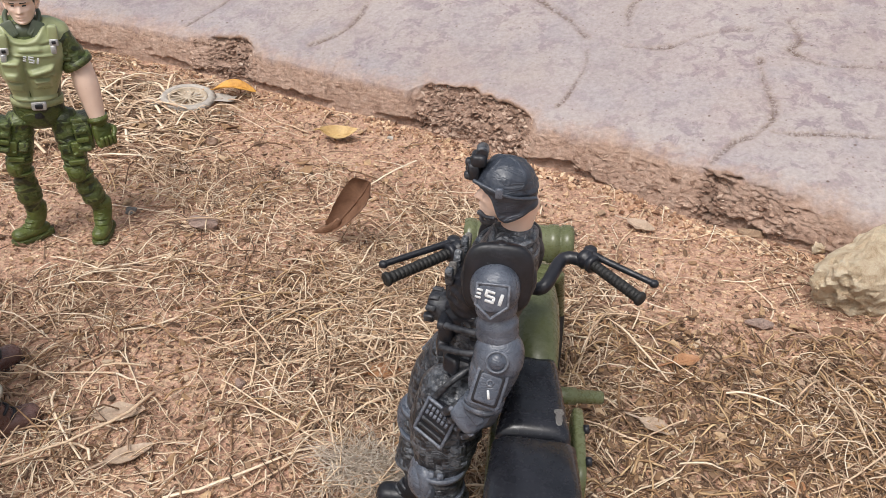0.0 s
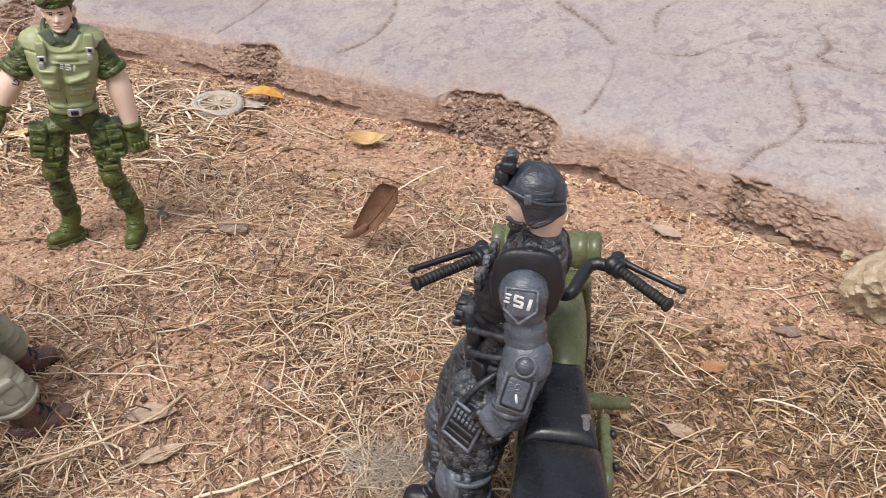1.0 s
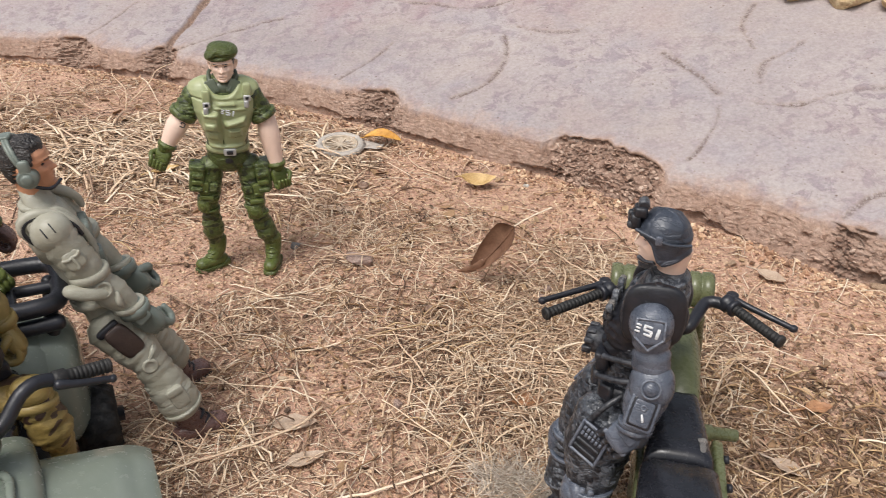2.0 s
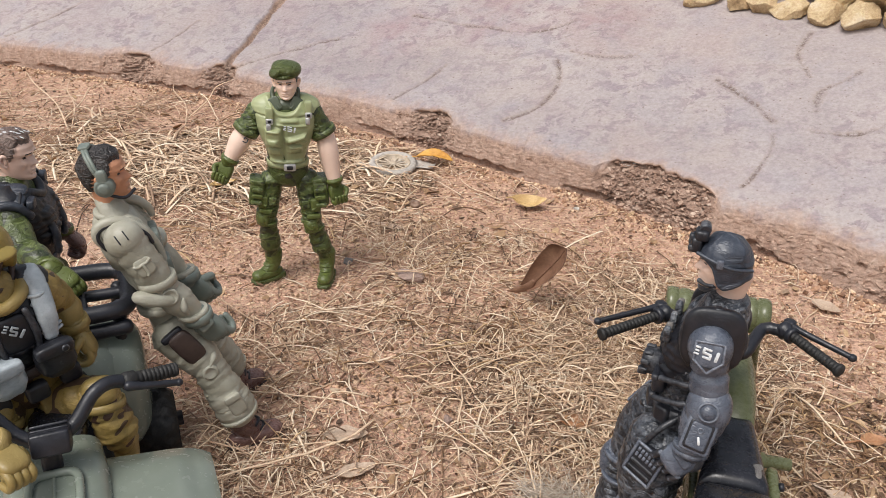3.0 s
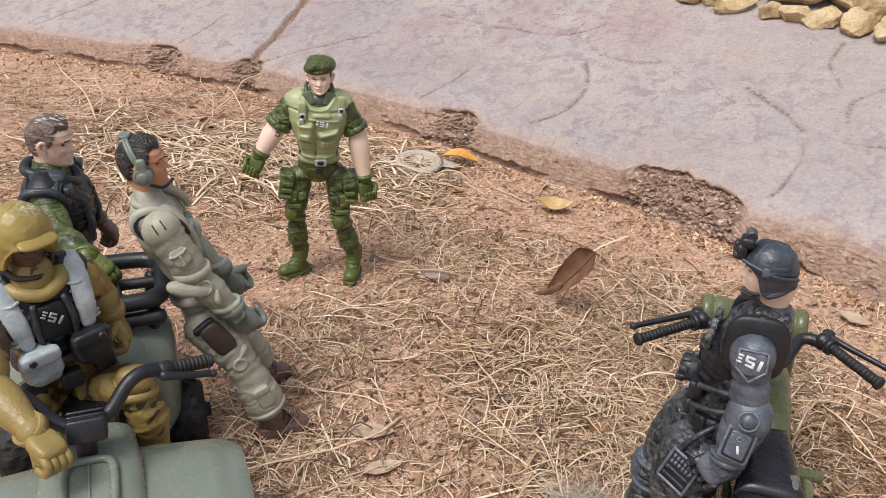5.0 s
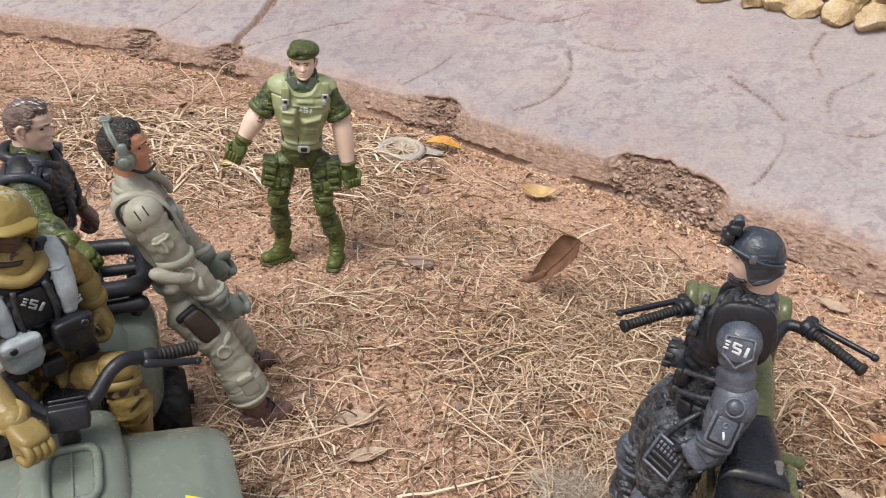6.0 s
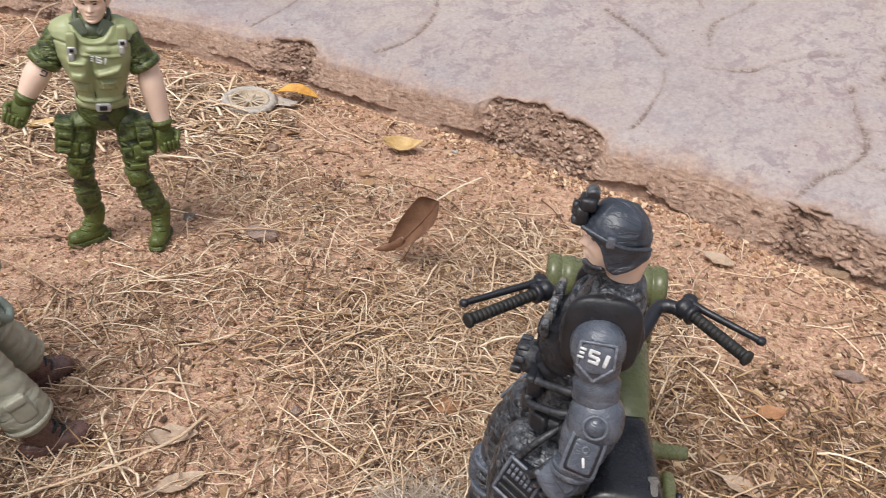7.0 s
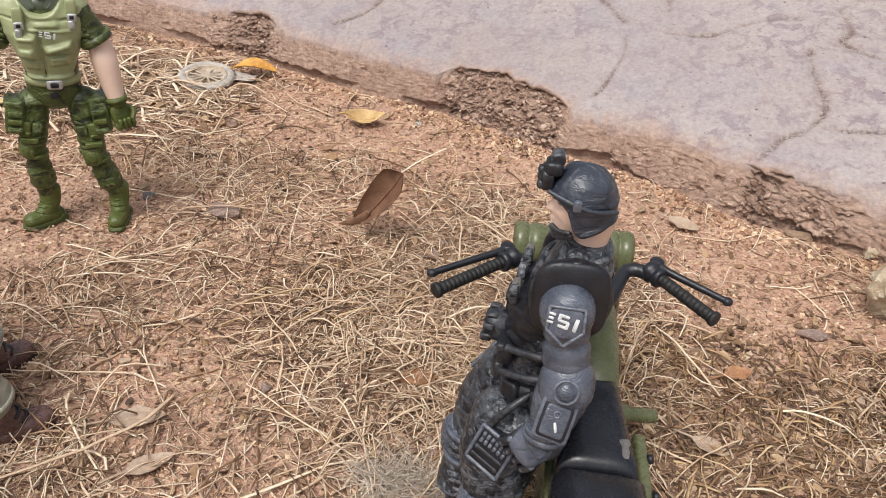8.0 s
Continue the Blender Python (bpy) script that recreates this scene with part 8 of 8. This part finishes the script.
def strands(count, seed, length, radius, lift, segs, sides, bend, area, flat=1.0, power=1.0, heading=None):
    r_ = random.Random(seed)
    vs, fs = [], []
    made = 0
    while made < count:
        x, y = r_.uniform(area[0], area[1]), r_.uniform(area[2], area[3])
        if y > kerb_y(x) - 0.003 or r_.random() > straw_density(x, y) ** power * (1.0 if -0.30 < x < 0.30 else 0.4):
            continue
        made += 1
        L = length[0] + (length[1] - length[0]) * r_.random() ** 1.6
        rad = r_.uniform(*radius)
        a = r_.uniform(0, 2 * math.pi) if heading is None else r_.gauss(heading[0], heading[1])
        turn_rate = r_.gauss(0, bend) * (0.35 if x < -0.03 else 1.0)
        kink = r_.randrange(1, segs)
        kink_by = r_.gauss(0, 0.8) * (0.3 if x < -0.03 else 1.0) if r_.random() < 0.6 else 0.0
        up = lift * r_.random() ** 2.2
        s0, s1 = r_.random(), r_.random()
        base = len(vs)
        px, py = x - math.cos(a) * L * 0.5, y - math.sin(a) * L * 0.5
        for i in range(segs + 1):
            t = i / segs
            rr = rad * (1 - 0.45 * t)
            top = kerb_y(px) - 0.001
            if py > top:
                py = top
            z = hill(px, py) + rad * 0.8 + up * math.sin(math.pi * min(1, max(0, t * (0.7 + 0.6 * s0) + 0.25 * s1))) + 0.0006 * r_.random()
            sx, sy = -math.sin(a), math.cos(a)
            for k in range(sides):
                q = 2 * math.pi * k / sides + s0
                vs.append((px + sx * math.cos(q) * rr, py + sy * math.cos(q) * rr, z + math.sin(q) * rr * flat))
            a += turn_rate * L / segs * 18 + r_.gauss(0, 0.10 if x > -0.03 else 0.05) + (kink_by if i == kink else 0.0)
            px += math.cos(a) * L / segs
            py += math.sin(a) * L / segs
        for i in range(segs):
            for k in range(sides):
                p, q = base + i * sides + k, base + i * sides + (k + 1) % sides
                fs.append((p, q, q + sides, p + sides))
    return vs, fs


VIEW = (-0.52, 0.34, 0.16, 0.67)
v_, f_ = strands(2000, 21, (0.012, 0.058), (0.00017, 0.00050), 0.0070, 9, 4, 0.65, VIEW)
stuff("dry_grass", v_, f_, STRAW, "long curved dead grass stems scattered over the soil", "dry grass")
v_, f_ = strands(1150, 22, (0.014, 0.062), (0.00030, 0.00105), 0.0075, 6, 5, 0.20, (-0.32, -0.06, 0.455, 0.575), 0.26, 1.6, (2.95, 0.75))
stuff("straw_heap", v_, f_, STRAW, "flattened pale straw heaped near the kerb", "dry grass")
v_, f_ = strands(80, 23, (0.03, 0.08), (0.0004, 0.00075), 0.006, 12, 6, 0.5, VIEW, 0.6)
stuff("thick_stalks", v_, f_, STRAW, "thicker pale dead stalks lying across the soil", "dry grass")
v_, f_ = strands(25000, 24, (0.003, 0.017), (0.00014, 0.00044), 0.0040, 3, 3, 2.2, VIEW, 0.7, 0.9)
stuff("grass_fibres", v_, f_, FIBRE, "short brown dead grass fibres and twigs on the soil", "dry grass")

v_, f_ = strands(4200, 25, (0.008, 0.034), (0.00014, 0.00036), 0.0075, 6, 3, 2.6, (-0.07, 0.34, 0.16, 0.52), 1.0, 1.6)
stuff("curly_rootlets", v_, f_, STRAW, "fine curly pale rootlets tangled over the soil", "dry grass")
v_, f_ = strands(4200, 26, (0.004, 0.018), (0.00020, 0.00060), 0.0050, 4, 4, 1.2, (0.105, 0.330, 0.190, 0.375), 0.7, 0.3)
stuff("broken_stems", v_, f_, STEM, "short broken brown stems heaped beside the motorcycle", "dry grass")
v_, f_ = strands(1500, 27, (0.010, 0.045), (0.00016, 0.00046), 0.0060, 8, 4, 0.7, VIEW)
stuff("brown_grass", v_, f_, STEM, "long brown dead stems tangled among paler grass", "dry grass")
# a few stems leaning against the kerb
for k, (foot, tip_, r_) in enumerate((((-0.301, 0.531, 0.002), (-0.392, 0.602, 0.016), 0.0006), ((-0.303, 0.536, 0.002), (-0.352, 0.600, 0.014), 0.0004), ((-0.318, 0.547, 0.003), (-0.330, 0.610, 0.012), 0.0005), ((-0.240, 0.580, 0.003), (-0.224, 0.616, 0.022), 0.0005), ((-0.236, 0.570, 0.002), (-0.262, 0.600, 0.020), 0.0004))):
    g = Bag()
    a_, b_ = Vector(foot), Vector(tip_)
    tube(g, [a_, a_.lerp(b_, 0.35) + Vector((0.004, 0, 0.004)), a_.lerp(b_, 0.7) + Vector((-0.002, 0, 0.003)), b_], [r_, r_ * 0.9, r_ * 0.8, r_ * 0.5], n=7, step=0.004)
    thing("straw_stem", g, STRAW, foot, label="dry pale straw stem leaning on the kerb", category="straw", group="stems leaning on the kerb")


def bits(count, seed, size, material, name, label, category, weight, squash=0.7, area=VIEW):
    """Small irregular lumps resting on the soil."""
    r_ = random.Random(seed)
    shape = [Vector(q) for q in ((1, 0, 0), (0, 1, 0), (-1, 0, 0), (0, -1, 0), (0, 0, 1), (0, 0, -1))]
    tris = [(k, (k + 1) % 4, 4) for k in range(4)] + [((k + 1) % 4, k, 5) for k in range(4)]
    vs, fs = [], []
    made = 0
    while made < count:
        x, y = r_.uniform(area[0], area[1]), r_.uniform(area[2], area[3])
        if y > kerb_y(x) + 0.001 or r_.random() > weight(x, y):
            continue
        made += 1
        s_ = size[0] + (size[1] - size[0]) * r_.random() ** 3.2
        rot = Euler((r_.uniform(0, 6), r_.uniform(0, 6), r_.uniform(0, 6))).to_matrix()
        kx, ky_, kz = r_.uniform(0.7, 1.3), r_.uniform(0.6, 1.1), r_.uniform(0.5, 0.9)
        z = hill(x, y) + s_ * 0.3 + 0.0003
        base = len(vs)
        for p in shape:
            k = r_.uniform(0.8, 1.5)
            q = rot @ Vector((p.x * kx * k, p.y * ky_ * k, p.z * kz * k))
            vs.append((x + q.x * s_, y + q.y * s_, z + q.z * s_ * squash))
        fs.extend(tuple(base + i for i in t) for t in tris)
    ob = stuff(name, vs, fs, material, label, category)
    ob.data.polygons.foreach_set("use_smooth", [False] * len(fs))
    return ob


bits(72000, 31, (0.00020, 0.00105), CRUMB, "soil_crumbs", "loose reddish soil crumbs and grit", "soil", lambda x, y: (0.30 + 0.70 * patch(x, y, 22, 5.0)) * (1.0 if -0.16 < x < 0.30 and y < 0.57 else 0.22))


def flakes(count, seed, size, weight, material=LITTER, name="leaf_litter", label="crushed brown leaf flakes strewn over the soil"):
    r_ = random.Random(seed)
    vs, fs = [], []
    made = 0
    while made < count:
        x, y = r_.uniform(VIEW[0], VIEW[1]), r_.uniform(VIEW[2], VIEW[3])
        if y > kerb_y(x) - 0.002 or r_.random() > weight(x, y):
            continue
        made += 1
        s_ = size[0] + (size[1] - size[0]) * r_.random() ** 2.5
        rot = Euler((r_.gauss(0, 0.45), r_.gauss(0, 0.45), r_.uniform(0, 6.28))).to_matrix()
        z = hill(x, y) + s_ * 0.25 + 0.0004
        n_, base, asp, bow = 6, len(vs), r_.uniform(0.35, 0.8), r_.uniform(-0.3, 0.5)
        edge = [(math.cos(2 * math.pi * k / n_) * r_.uniform(0.6, 1.1), math.sin(2 * math.pi * k / n_) * asp * r_.uniform(0.6, 1.1)) for k in range(n_)]
        for dz in (0.00012, -0.00012):
            for ex, ey in edge:
                q = rot @ Vector((ex * s_, ey * s_, bow * ex * ex * s_ + dz))
                vs.append((x + q.x, y + q.y, z + q.z))
        fs.append(tuple(base + k for k in range(n_)))
        fs.append(tuple(base + n_ + k for k in reversed(range(n_))))
        for k in range(n_):
            a, b2 = base + k, base + (k + 1) % n_
            fs.append((a, a + n_, b2 + n_, b2))
    ob = stuff(name, vs, fs, material, label, "leaf litter")
    ob.data.polygons.foreach_set("use_smooth", [False] * len(fs))


flakes(5500, 41, (0.0005, 0.0028), lambda x, y: min(1.0, 0.025 + 0.9 * math.exp(-(((x - 0.20) / 0.10) ** 2 + ((y - 0.29) / 0.07) ** 2)) + 0.45 * math.exp(-(((x - 0.05) / 0.09) ** 2 + ((y - 0.36) / 0.06) ** 2))))
# the mid patch and thin spread put the straw gaps' shade into dark flakes
flakes(12500, 43, (0.0004, 0.0022), lambda x, y: min(1.0, 0.022 + 1.0 * math.exp(-(((x - 0.19) / 0.085) ** 2 + ((y - 0.285) / 0.065) ** 2)) + 0.22 * math.exp(-(((x - 0.06) / 0.06) ** 2 + ((y - 0.35) / 0.05) ** 2))),
       LITTER_AND_SHADE, "dark_litter_and_shade", "dark rotted leaf flakes, some standing in for shade under the dry grass")

flakes(1500, 44, (0.0012, 0.0050), lambda x, y: 0.9 * math.exp(-(((x + 0.17) / 0.10) ** 2 + ((y - 0.51) / 0.05) ** 2)), LITTER, "straw_husks", "broken brown leaf husks lying in the heaped straw")

# crumbs fallen from the broken kerb
bits(3600, 33, (0.00025, 0.0019), CRUMB, "kerb_rubble", "crumbled earthy concrete grit along the kerb", "rubble", lambda x, y: math.exp(-((y - kerb_y(x) + 0.004) / 0.009) ** 2) * (1.0 if x > 0.03 else 0.5), 0.8)


# flat chips of rotten concrete sticking in the broken-out hollow
def face_places(lo, hi, f0, f1):
    columns = [i for i, x in enumerate(pave_x) if lo < x < hi]
    return [i * rows + j for i in columns for j in range(int(FACE_ROWS * f0), int(FACE_ROWS * f1))]


def concrete_chips(count, seed, size, material, name, label, places):
    r_ = random.Random(seed)
    vs, fs = [], []
    for _ in range(count):
        c = Vector(arr[r_.choice(places)])
        s_ = size[0] + (size[1] - size[0]) * r_.random() ** 2.2
        rot = Euler((r_.gauss(0.45, 0.45), r_.gauss(0, 0.4), r_.uniform(-0.9, 0.3))).to_matrix()
        n_, base, high = 6, len(vs), s_ * r_.uniform(0.10, 0.24)
        c -= rot @ Vector((0, 0, high * 0.8))
        edge = [(math.cos(1.047 * k) * r_.uniform(0.7, 1.35), math.sin(1.047 * k) * r_.uniform(0.45, 0.95)) for k in range(n_)]
        for dz, w in ((high, 0.85), (-high, 1.0)):
            for ex, ey in edge:
                q = rot @ Vector((ex * s_ * w, ey * s_ * w, dz * r_.uniform(0.6, 1.2)))
                vs.append((c.x + q.x, c.y + q.y, c.z + q.z))
        fs.append(tuple(base + k for k in range(n_)))
        fs.append(tuple(base + n_ + k for k in reversed(range(n_))))
        for k in range(n_):
            a, b2 = base + k, base + (k + 1) % n_
            fs.append((a, a + n_, b2 + n_, b2))
    ob = stuff(name, vs, fs, material, label, "rubble")
    ob.data.polygons.foreach_set("use_smooth", [False] * len(fs))


CHIP = scatter_material("rotten_concrete_chips", [(0.0, (0.17, 0.100, 0.070)), (0.4, (0.32, 0.205, 0.150)), (0.8, (0.45, 0.315, 0.240)), (1.0, (0.56, 0.43, 0.345))], 0.95)
PALE_CHIP = scatter_material("pale_mortar_chips", [(0.0, (0.48, 0.43, 0.40)), (1.0, (0.74, 0.71, 0.68))], 0.9)
concrete_chips(1700, 61, (0.0003, 0.0019), CHIP, "hollow_chips", "crumbled brown concrete chips in the broken kerb", face_places(0.054, 0.113, 0.12, 0.985))
concrete_chips(420, 62, (0.0003, 0.0016), CHIP, "kerb_chips", "brown concrete chips in a small break of the kerb", face_places(-0.092, -0.046, 0.30, 0.95))
concrete_chips(420, 64, (0.0003, 0.0016), CHIP, "corner_chips", "brown concrete chips where the joint meets the kerb", face_places(-0.268, -0.236, 0.15, 0.98))
concrete_chips(800, 67, (0.0003, 0.0017), CHIP, "slope_chips", "brown concrete chips on the crumbled foot of the kerb", face_places(0.135, 0.275, 0.20, 0.80))
concrete_chips(420, 65, (0.0003, 0.0015), CHIP, "edge_chips", "brown concrete chips on the crumbled kerb", face_places(-0.365, -0.305, 0.35, 0.97))
concrete_chips(260, 66, (0.0003, 0.0012), CHIP, "joint_chips", "brown grit filling the joint of the path", list(np.nonzero(in_joint)[0]))
concrete_chips(60, 63, (0.0003, 0.0009), PALE_CHIP, "mortar_chips", "whitish mortar chips at the rim of the broken kerb", face_places(0.057, 0.066, 0.90, 0.985))
